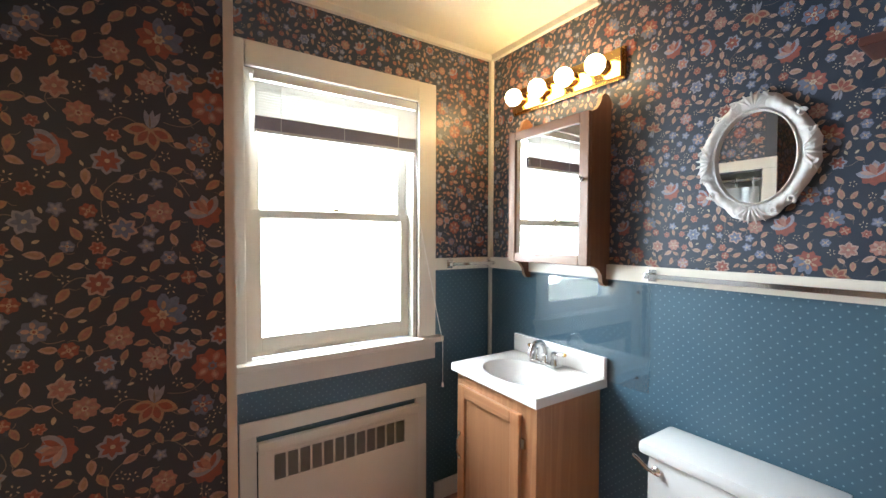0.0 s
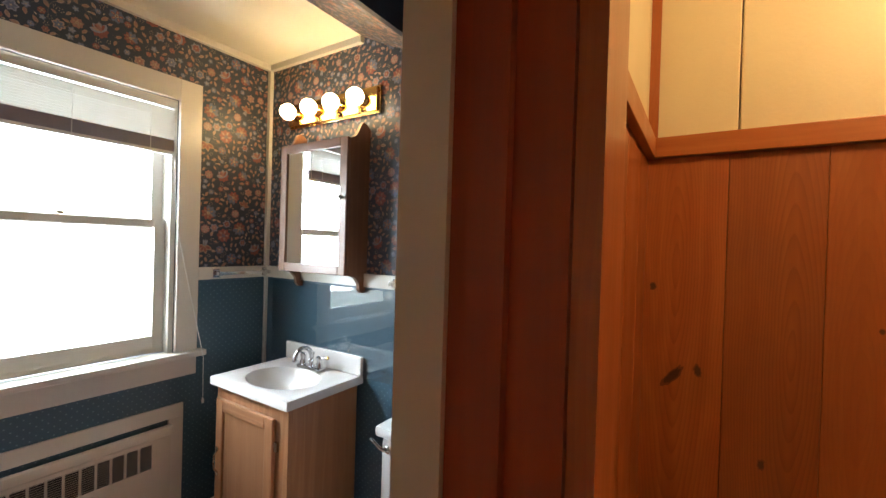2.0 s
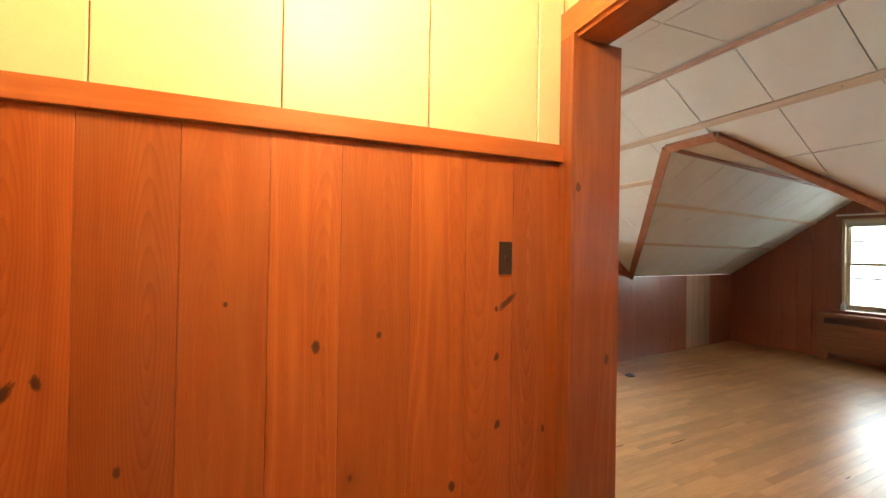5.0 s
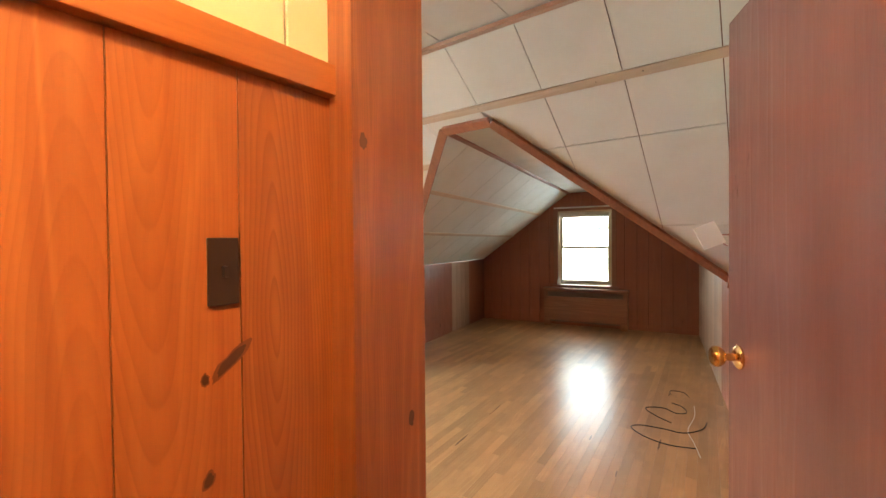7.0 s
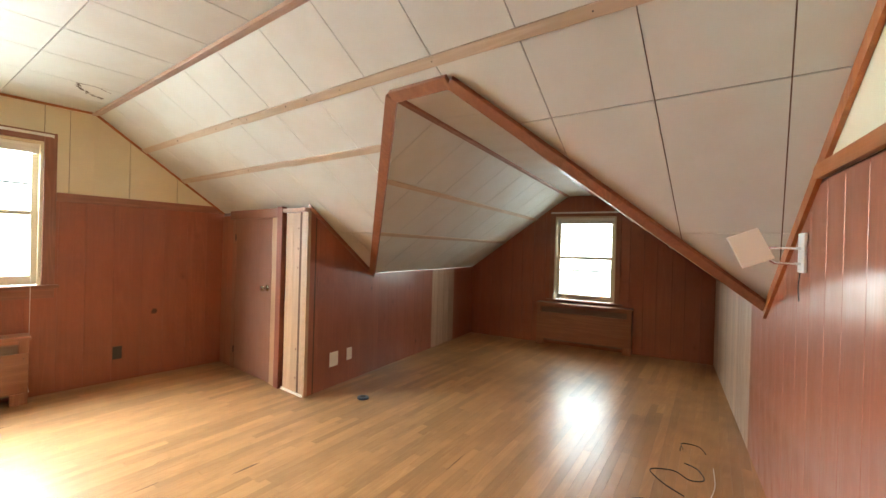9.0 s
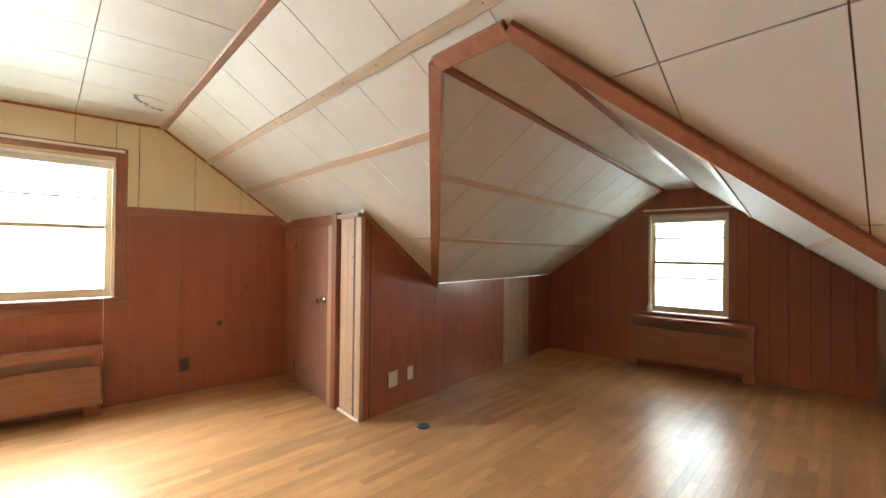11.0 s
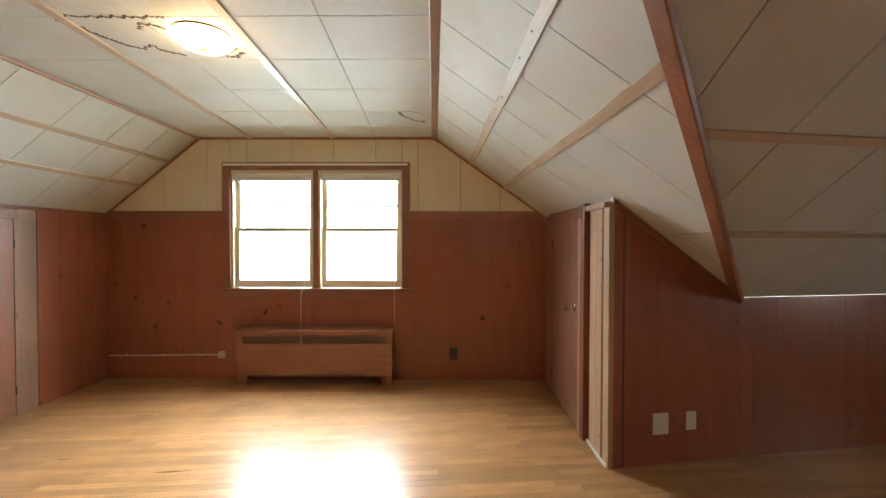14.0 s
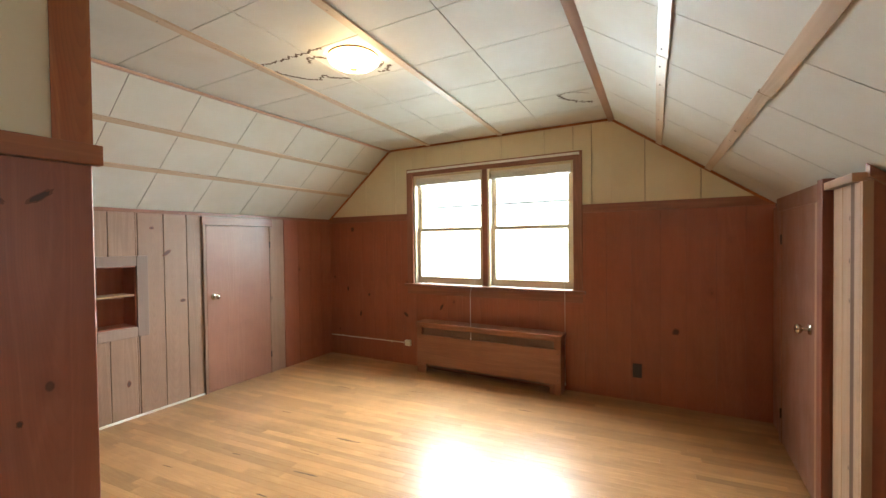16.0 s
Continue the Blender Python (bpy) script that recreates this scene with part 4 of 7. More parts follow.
slab("doorway_casing_head", (0.48, -1.602, 2.162), (1.60, -1.585, 2.26), PINE_X, "orange pine head casing of the doorway")
slab("doorway_casing_east", (1.500, -1.602, 0), (1.582, -1.585, 2.161), PINE_JAMB, "orange pine side casing of the doorway")
slab("bath_door_jamb", (0.467, -0.020, 0), (0.50, 0.103, 2.06), DARK_PINE, "dark red jamb of the bathroom doorway")
slab("bath_door_casing", (0.474, -0.046, 0), (0.580, -0.021, 2.14), PINE, "stained pine casing of the bathroom doorway")
slab("bath_door_casing_back", (0.581, 0.012, 0), (0.738, 0.055, 2.14), PINE)
slab("bath_door_casing_white", (0.460, 0.104, 0), (0.53, 0.168, 2.10), WHITE, "white painted casing on the bathroom side")
slab("bath_door_stop", (0.452, 0.035, 0), (0.466, 0.075, 2.05), DARK_PINE)
slab("bath_door_head", (-0.36, -0.03, 2.061), (0.58, 0.17, 2.09), PINE_X)

KNOT = plain("dark_knot", (0.075, 0.024, 0.012), 0.45)
KNOT_RING = plain("reddish_knot_ring", (0.17, 0.048, 0.018), 0.42)


def knot_on(wall, m, x, z, rx, rz, tilt=0.0):
    """A dark knot in a board: an uneven oval with a reddish ring of bent grain, flush on its face."""
    rng = random.Random(int(x * 977 + z * 131))
    c_, s_ = math.cos(radians(tilt)), math.sin(radians(tilt))
    wob = [rng.uniform(0.8, 1.12) for _ in range(18)]
    for name, mat, grow, y in (("knot_ring", KNOT_RING, 1.38, 0.0124), ("knot", KNOT, 1.0, 0.0128)):
        bm = bmesh.new()
        ring = []
        for i in range(18):
            an = 6.28318 * i / 18
            k = (wob[i] + (0.12 * wob[(i * 5) % 18] - 0.1 if grow > 1 else 0)) * grow
            u, v = rx * k * math.cos(an), rz * k * math.sin(an)
            ring.append(bm.verts.new((u * c_ - v * s_, y, u * s_ + v * c_)))
        bm.faces.new(ring)
        ob = part(name, bm, mat, wall)
        ob.matrix_basis = wall.matrix_world.inverted() @ m @ Matrix.Translation((x, 0, z))


for y, z, rx, rz, tl in ((-0.745, 1.104, 0.009, 0.016, 0), (-0.118, 1.062, 0.008, 0.015, -15), (-0.052, 1.035, 0.010, 0.034, 38), (-0.278, 0.825, 0.007, 0.012, 0), (-1.375, 1.218, 0.008, 0.032, 50), (-1.335, 1.195, 0.005, 0.009, 0), (-1.338, 1.03, 0.007, 0.012, 20), (-1.345, 0.80, 0.008, 0.014, 20), (-1.53, 0.76, 0.005, 0.012, 0), (-0.42, 0.60, 0.010, 0.016, 10), (-1.18, 0.62, 0.009, 0.014, 0), (-0.51, 1.235, 0.005, 0.006, 0), (-0.93, 1.13, 0.006, 0.008, 0), (0.01, 1.31, 0.007, 0.010, 0)):
    knot_on(wall_hall, hall, y - HY0, z, rx, rz, tl)
for x, z, rx, rz, tl in ((1.04, 1.30, 0.009, 0.017, 0), (0.885, 1.43, 0.007, 0.011, 0), (1.10, 1.60, 0.009, 0.040, 0), (0.88, 1.66, 0.005, 0.007, 0)):
    knot_on(wall_hall_north, hn, HX - x, z, rx, rz, tl)
for y, z, rx, rz, tl in ((0.28, 1.64, 0.022, 0.026, 20), (0.37, 0.87, 0.012, 0.025, 0), (0.02, 0.81, 0.012, 0.014, 0), (0.16, 0.56, 0.013, 0.030, 15), (-0.54, 0.60, 0.03, 0.014, 40), (-3.36, 0.66, 0.022, 0.022, 0), (0.60, 1.02, 0.010, 0.012, 0), (0.52, 0.33, 0.010, 0.010, 0), (-1.03, 0.72, 0.012, 0.034, 30)):
    knot_on(wall_east, east, y + 4.04, z, rx, rz, tl)
for x, z, rx, rz, tl in ((0.125, 1.61, 0.007, 0.030, 52), (0.225, 1.61, 0.007, 0.028, -50), (0.18, 0.98, 0.006, 0.008, 0), (0.14, 0.42, 0.030, 0.013, 10), (0.24, 0.47, 0.012, 0.03, -40)):
    knot_on(part_south, pfr, x, z, rx, rz, tl)
jamb = bpy.data.objects["doorway_jamb_east"]
for y, z, rx, rz in ((-1.613, 1.622, 0.011, 0.017), (-1.75, 1.01, 0.010, 0.020)):
    knot_on(jamb, wall_frame(1.5125, -1.80, 90), y + 1.80, z, rx, rz, 0)
for x, z, rx, rz, tl in ((4.02, 1.40, 0.012, 0.035, 55), (3.90, 1.62, 0.014, 0.010, 0), (3.70, 0.30, 0.012, 0.02, 0), (4.15, 0.95, 0.02, 0.012, 0)):
    knot_on(wall_north, wall_frame(XE, YN, 180), XE - x, z, rx, rz, tl)
for z in (1.55, 1.36, 1.18, 0.42, 0.15):
    knot_on(wall_south, wall_frame(ue(YS) + 0.005, YS, 0), 0.12, z, 0.006, 0.009, 0)

# ---- doors ----


def knob(parent, x, y, z, mat, label, side=1.0):
    k = new("knob")
    k.parent = parent
    k.location = (x, y, z)
    tagged(k, label)
    bm = bmesh.new()
    lathe(bm, [(0.0, 0), (0.032, 0), (0.032, 0.004), (0.026, 0.010), (0.012, 0.013)], axis=(0, side, 0))
    part("rose", bm, mat, k, smooth=True)
    bm = bmesh.new()
    lathe(bm, [(0.011, 0.010), (0.010, 0.034), (0.020, 0.040), (0.028, 0.050), (0.028, 0.060), (0.022, 0.068), (0.0, 0.070)], axis=(0, side, 0))
    part("handle", bm, mat, k, smooth=True)


def closet_door(name, m, width, height, label, flip, side=0.075, wood_=None, custom=False):
    d = thing(name, m, label, "door")
    part("slab", box_bm((0, 0.014, 0.012), (width, 0.030, height), 0.002), BROWN, d)
    for x0, x1 in () if custom else ((-side, -0.004), (width + 0.004, width + side)):
        part("casing", box_bm((x0, 0.0, 0), (x1, 0.034, height + 0.004), 0.003), wood_ or BROWN, d)
    if not custom:
        part("head_casing", box_bm((-side - 0.01, 0.0, height + 0.005), (width + side + 0.01, 0.036, height + 0.085), 0.003), BROWN_X, d)
    knob(d, 0.07 if flip else width - 0.07, 0.030, 0.95, NICKEL, "worn nickel door knob")
    hx = width + 0.002 if flip else -0.002
    for z in (0.22, height - 0.2):
        bm = bmesh.new()
        add_cyl(bm, (hx, 0.036, z - 0.035), (hx, 0.036, z + 0.035), 0.006, seg=10)
        part("hinge", bm, DARK_METAL, d)
    return d


closet_door("closet_door", wall_frame(5.09, YN, 180), 0.72, 1.655, "plain brown veneered closet door in the low knee wall, closed", False, 0.030, GREYED)
cl = closet_door("closet_door", wall_frame(4.93, YS, 0), 0.755, 1.655, "plain brown veneered closet door beside the dormer, closed", True, custom=True)
part("casing", box_bm((-0.118, 0.0125, 0), (-0.006, 0.032, 1.656), 0.003), PALE, cl, "pale side casing")
part("casing", box_bm((0.759, 0.0125, 0), (0.835, 0.032, 1.656), 0.003), BROWN, cl)
# shade of the narrow gap, made as a dark strip
part("door_edge", box_bm((-0.0055, 0.0, 0.010), (-0.001, 0.026, 1.654)), SEAM, cl, "dark strip standing in for the shaded gap beside the door")
part("head_casing", box_bm((-0.118, 0.0125, 1.657), (0.90, 0.036, 1.752), 0.004), BROWN_X, cl)
part("edge_board", box_bm((-0.205, 0.0, 0), (-0.119, 0.050, 1.762), 0.004), DARK_RED, cl, "dark red stained upright board")
door = thing("room_door", pose(0.597, -1.80, 0, 0, 0, -66.5), "plain brown flush door with brass knobs, swung open", "door")
part("slab", box_bm((0, 0, 0.012), (0.76, 0.035, 2.03), 0.002), DOOR_WOOD, door)
knob(door, 0.69, 0.035, 1.095, BRASS, "brass door knob")
knob(door, 0.69, 0.0, 1.095, BRASS, "brass door knob", -1.0)
for z in (0.25, 1.0, 1.78):
    bm = bmesh.new()
    add_cyl(bm, (0.0, 0.040, z - 0.045), (0.0, 0.040, z + 0.045), 0.006, seg=10)
    part("hinge", bm, BRASS, door)

# ---- windows ----


def window(name, m, width, z0, z1, units, mats, label, casing=0.10, depth=0.14, meet=0.5, storm=()):
    """Double hung window: x along the wall from 0, y into the room, the opening from z0 to z1."""
    trim, sash = mats
    trim_up = BROWN_Z if trim is BROWN_X else trim
    w = tagged(new(name), label, "window", kind="structure")
    w.matrix_world = m
    part("window_frame", box_bm((-casing, 0.0, z0 - 0.02), (-0.001, 0.022, z1 + casing), 0.004), trim_up, w)
    part("window_frame", box_bm((width + 0.001, 0.0, z0 - 0.02), (width + casing, 0.022, z1 + casing), 0.004), trim_up, w)
    part("window_head", box_bm((0.0, 0.0, z1 + 0.001), (width, 0.022, z1 + casing), 0.004), trim, w)
    part("window_sill", box_bm((-casing - 0.03, -0.05, z0 - 0.05), (width + casing + 0.03, 0.055, z0 - 0.022), 0.005), trim, w)
    part("apron", box_bm((-casing, 0.0, z0 - 0.14), (width + casing, 0.018, z0 - 0.051), 0.003), trim, w)
    bm = bmesh.new()
    add_box(bm, (0.001, -depth, z0 - 0.02), (0.022, -0.001, z1))
    add_box(bm, (width - 0.022, -depth, z0 - 0.02), (width - 0.001, -0.001, z1))
    add_box(bm, (0.022, -depth, z1 - 0.022), (width - 0.022, -0.001, z1))
    add_box(bm, (0.022, -depth, z0 - 0.02), (width - 0.022, -0.051, z0 + 0.004))
    part("jamb", bm, sash, w)
    uw_ = (width - 0.044 - 0.10 * (units - 1)) / units
    zm = z0 + (z1 - z0) * meet
    for i in range(units):
        x0 = 0.022 + i * (uw_ + 0.10)
        x1 = x0 + uw_
        if i:
            part("mullion", box_bm((x0 - 0.10, -depth, z0 - 0.02), (x0, 0.016, z1 - 0.001), 0.003), sash, w)
            part("mullion_cover", box_bm((x0 - 0.078, 0.0165, z0 - 0.02), (x0 - 0.022, 0.022, z1 - 0.001), 0.002), trim, w)
        for tag, y, za, zb in (("upper_sash", -0.10, zm - 0.02, z1 - 0.023), ("lower_sash", -0.065, z0 + 0.001, zm + 0.02)):
            s = tagged(new(tag), "", "")
            s.parent = w
            bot = 0.06 if tag == "lower_sash" else 0.035
            bm = bmesh.new()
            add_box(bm, (x0 + 0.001, y - 0.016, za), (x0 + 0.045, y + 0.016, zb), 0.002)
            add_box(bm, (x1 - 0.045, y - 0.016, za), (x1 - 0.001, y + 0.016, zb), 0.002)
            part("stile", bm, sash, s)
            bm = bmesh.new()
            add_box(bm, (x0 + 0.045, y - 0.016, za), (x1 - 0.045, y + 0.016, za + bot), 0.002)
            add_box(bm, (x0 + 0.045, y - 0.016, zb - 0.035), (x1 - 0.045, y + 0.016, zb), 0.002)
            part("rail", bm, sash, s)
            p = part("pane", box_bm((x0 + 0.045, y - 0.002, za + bot), (x1 - 0.045, y + 0.002, zb - 0.035)), GLASS, s)
            p.visible_shadow = False
        for zz in storm:
            part("storm_bar", box_bm((x0, -depth + 0.005, zz - 0.011), (x1, -depth + 0.02, zz + 0.011)), STORM, w)
        bm = bmesh.new()
        lathe(bm, [(0.0, 0), (0.016, 0), (0.014, 0.012), (0.0, 0.014)], ((x0 + x1) / 2, -0.066, zm + 0.021))
        part("sash_lock", bm, BRASS, w)
    return w


window("window_east", wall_frame(XE, wy0, 90), wy1 - wy0, wz0, wz1, 2, (BROWN_X, SASH), "pair of double hung windows in a brown frame with cream sashes", 0.085, storm=(1.87,), meet=0.49)
window("window_bath", wall_frame(bwx1, BY, 180), bwx1 - bwx0, bwz0, bwz1, 1, (WHITE, WHITE), "white painted double hung bathroom window with a raised blind", 0.10)
window("window_dormer", fw @ Matrix.Translation((dwv0, 0, 0)), dwv1 - dwv0, dwz0, dwz1, 1, (BROWN_X, SASH), "double hung dormer window in a brown frame", 0.07, meet=0.5, storm=(1.63, 1.12))

# ---- radiator covers ----


def radiator_cover(m, length, height, depth, label, leg=0.11):
    """Boards round an open slot above and a long notch below, in front of a dark radiator."""
    r = thing("radiator_cover", m, label, "radiator cover")
    part("top", box_bm((-0.012, 0.0, height - 0.032), (length + 0.012, depth + 0.014, height), 0.006), COVER_X, r)
    for x in (0.0, length - 0.020):
        part("end_panel", box_bm((x, 0.0, 0), (x + 0.020, depth - 0.021, height - 0.033), 0.002), COVER_Z, r)
    low, slot, hi = 0.098, height - 0.140, height - 0.060
    for x0, x1 in ((0.0, leg), (length - leg, length)):
        part("leg", box_bm((x0, depth - 0.020, 0), (x1, depth, low - 0.0006), 0.003), COVER_Z, r)
    part("front", box_bm((0.0, depth - 0.020, low), (length, depth, slot), 0.003), COVER_X, r)
    for x0, x1 in ((0.0, 0.062), (length - 0.062, length)):
        part("stile", box_bm((x0, depth - 0.020, slot + 0.0006), (x1, depth, height - 0.033), 0.003), COVER_Z, r)
    part("slot_rail", box_bm((0.0625, depth - 0.020, hi), (length - 0.0625, depth, height - 0.033), 0.002), COVER_X, r)
    bm = bmesh.new()
    n = int((length - 0.13) / 0.016)
    for i in range(n):
        x = 0.065 + (length - 0.13) * i / n
        add_box(bm, (x, depth - 0.030, slot - 0.01), (x + 0.005, depth - 0.026, hi + 0.006))
    for z in (slot + 0.018, slot + 0.040, slot + 0.062):
        add_box(bm, (0.0625, depth - 0.034, z), (length - 0.0625, depth - 0.0305, z + 0.004))
    part("grille", bm, SCREEN, r, "dull brown metal screen")
    part("screen_back", box_bm((0.0625, depth - 0.040, slot - 0.012), (length - 0.0625, depth - 0.036, hi + 0.010)), SCREEN, r)
    part("radiator", box_bm((0.10, 0.02, 0.06), (length - 0.10, depth - 0.06, height - 0.12), 0.01), SCREEN, r, "dark radiator behind the boards")
    for x in (0.03, length - 0.03):
        for z in (0.14, slot - 0.04):
            bm = bmesh.new()
            lathe(bm, [(0.0, 0.0), (0.004, 0.0), (0.003, 0.0012), (0.0, 0.0015)], (x, depth, z), axis=(0, 1, 0), seg=8)
            part("nail_head", bm, DARK_METAL, r)
    return r


COVER_X = wood("radiator_cover_pine", (0.25, 0.095, 0.050), (0.40, 0.180, 0.100), along="x", knots=False, coat=0.25, figure=0.6, board=0.4, slope=0.05, spacing=0.016, vary=0.12)
COVER_Z = wood("radiator_cover_pine_upright", (0.25, 0.095, 0.050), (0.40, 0.180, 0.100), knots=False, coat=0.25, figure=0.4, board=0.1, vary=0.12)
SCREEN = plain("brown_screen", (0.20, 0.12, 0.085), 0.5)
radiator_cover(wall_frame(XE, -2.415, 90) @ Matrix.Translation((0, 0.012, 0)), 1.60, 0.570, 0.19, "long brown wooden radiator cover under the double window")
radiator_cover(fw @ Matrix.Translation((1.155, 0.012, 0)), 1.31, 0.635, 0.16, "brown wooden radiator cover under the dormer window")

# ---- battens and trims of the ceiling ----
rng = random.Random(4)


def batten(name, a, b, across, w, t, mat, label=""):
    """A flat strip from a to b; across: the way of its width; it stands t below the face."""
    a, b, across = Vector(a), Vector(b), Vector(across).normalized() * w / 2
    down = (b - a).cross(across).normalized() * t
    if down.z > 0:
        down = -down
    bm = bmesh.new()
    prism(bm, [a - across, b - across, b + across, a + across], down)
    bmesh.ops.bevel(bm, geom=list(bm.edges), offset=0.002, segments=1, affect="EDGES")
    return part(name, bm, mat, None, label, kind="structure")


def nails(strip, at, way, length, pitch=0.235):
    """Small dark nail heads along a batten."""
    bm = bmesh.new()
    count = max(2, int(length / pitch))
    for i in range(count):
        p = Vector(at((i + 0.5 + rng.uniform(-0.15, 0.15)) / count)) + Vector((0, rng.uniform(-0.012, 0.012), 0))
        lathe(bm, [(0.0, -0.004), (0.0042, -0.004), (0.0035, 0.0), (0.0, 0.0006)], p, axis=way, seg=7)
    part("nail", bm, DARK_METAL, strip, "dark nail heads")


for x_, y, y1_ in ((0.75, -1.76 - 0.058 * 5.33, -1.76), (2.58, -0.88 - 0.08 * 3.5, -0.88)):
    strip = batten("trim_batten", (x_, y, CEIL), (XE, y1_, CEIL), (0, 1, 0), 0.05, 0.014, BATTEN)
    nails(strip, lambda q, x_=x_, y=y, y1_=y1_: (x_ + (XE - x_) * q, y + (y1_ - y) * q, CEIL - 0.0142), (0, 0, -1), XE - x_, 0.3)
batten("trim_ridge_south", (0.70, KS - KR * (XE - 0.70), CEIL - 0.004), (XE, KS, CEIL - 0.004), (0, 1, -0.2), 0.06, 0.022, RIDGE)
batten("trim_ridge_north", (2.58, KN, CEIL - 0.004), (XE, KN, CEIL - 0.004), (0, 1, 0.2), 0.05, 0.018, RIDGE)
for y, x0 in ((-3.24, 0.75), (-3.60, 0)):
    x0 = x0 if y > -3.5 else TE[0] + (BE[0] - TE[0]) * (TE[1] - y) / (TE[1] - BE[1])
    for xa, xb, dy in ((x0, 4.06 if y < -3.5 else 4.12, 0.0), (4.063 if y < -3.5 else 4.123, XE, 0.004)):
        strip = batten("trim_batten_south", on(xa, y + dy), on(xb, y + dy), (0, 1, MS), 0.055, 0.014, BATTEN, "pale pine batten with nail heads")
        nails(strip, lambda q, xa=xa, xb=xb, y=y: on(xa + (xb - xa) * q, y, -0.0142), -nrm, xb - xa)
for y in (-0.005, 0.31):
    batten("trim_batten_north", (2.58, y, CEIL - MN * (y - KN)), (XE, y, CEIL - MN * (y - KN)), (0, 1, -MN), 0.04, 0.014, BATTEN)


def on3(p):
    return on(p[0], p[1])


def edge_trim(name, a, b, w, t, mat):
    """A square edging along a fold, w wide on the slope."""
    a, b = Vector(a), Vector(b)
    d = (b - a).normalized()
    side = d.cross(nrm).normalized() * w / 2
    bm = bmesh.new()
    prism(bm, [a - side, b - side, b + side, a + side], -nrm * t)
    bmesh.ops.bevel(bm, geom=list(bm.edges), offset=0.004, segments=1, affect="EDGES")
    return part(name, bm, mat, None, "reddish brown wooden edging of the dormer opening", kind="structure")


edge_trim("trim_dormer_edge", on3(TE), on3(BE), 0.07, 0.03, EDGING)
edge_trim("trim_dormer_edge", on3(TW), on3(BW), 0.07, 0.03, EDGING)
edge_trim("trim_dormer_edge", on3(TW), on3(TE), 0.07, 0.03, EDGING)
for v in (R0, R1):
    batten("trim_dormer_ridge", dv(v, s_at(v, ZR), ZR), dv(v, SFAR, ZR), C, 0.045, 0.018, EDGING)
for hf, cols, v_lim in ((he, (2.56, 3.06), 1), (hw, (0.72, 1.20), -1)):
    for v in cols:
        s0 = s_at(v, hf(v))
        batten("trim_dormer_batten", dv(v, s0, hf(v)), dv(v, SFAR, hf(v)), C + Vector((0, 0, (hf(v + 1) - hf(v)))), 0.045, 0.012, BATTEN_Y)
batten("trim_gable", (XE, KS, CEIL), (XE, YS, zs(YS)), (1, 0, 0), 0.05, 0.02, PINE_Y)
batten("trim_gable", (XE, KN, CEIL), (XE, YN, CEIL - MN * (YN - KN)), (1, 0, 0), 0.05, 0.02, PINE_Y)
batten("trim_gable", (XE, KN, CEIL), (XE, KS, CEIL), (1, 0, 0), 0.05, 0.02, PINE_Y)


# ---- outside ----


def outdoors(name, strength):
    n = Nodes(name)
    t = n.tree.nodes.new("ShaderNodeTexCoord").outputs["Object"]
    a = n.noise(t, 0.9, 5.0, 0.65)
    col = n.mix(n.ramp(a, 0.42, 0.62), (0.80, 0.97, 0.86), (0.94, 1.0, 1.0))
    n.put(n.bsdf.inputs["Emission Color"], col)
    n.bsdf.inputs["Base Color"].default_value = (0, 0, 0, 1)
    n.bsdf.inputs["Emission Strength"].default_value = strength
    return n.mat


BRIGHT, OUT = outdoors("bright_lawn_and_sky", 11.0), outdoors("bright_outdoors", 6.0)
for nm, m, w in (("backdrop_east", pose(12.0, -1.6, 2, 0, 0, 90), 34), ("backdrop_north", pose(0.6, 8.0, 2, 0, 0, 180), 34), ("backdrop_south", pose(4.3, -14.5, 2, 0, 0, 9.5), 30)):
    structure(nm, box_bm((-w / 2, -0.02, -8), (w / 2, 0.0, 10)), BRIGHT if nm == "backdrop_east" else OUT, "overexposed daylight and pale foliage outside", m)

# ---- bathroom fixtures ----


def oval(cx, cy, a, b, z, k=48):
    return [(cx + a * math.cos(6.28318 * i / k), cy + b * math.sin(6.28318 * i / k), z) for i in range(k)]


def sheet(bm, rings):
    vs_ = [[bm.verts.new(p) for p in r] for r in rings]
    for a, b in zip(vs_, vs_[1:]):
        for i in range(len(a)):
            j = (i + 1) % len(a)
            bm.faces.new((a[i], a[j], b[j], b[i]))
    return vs_


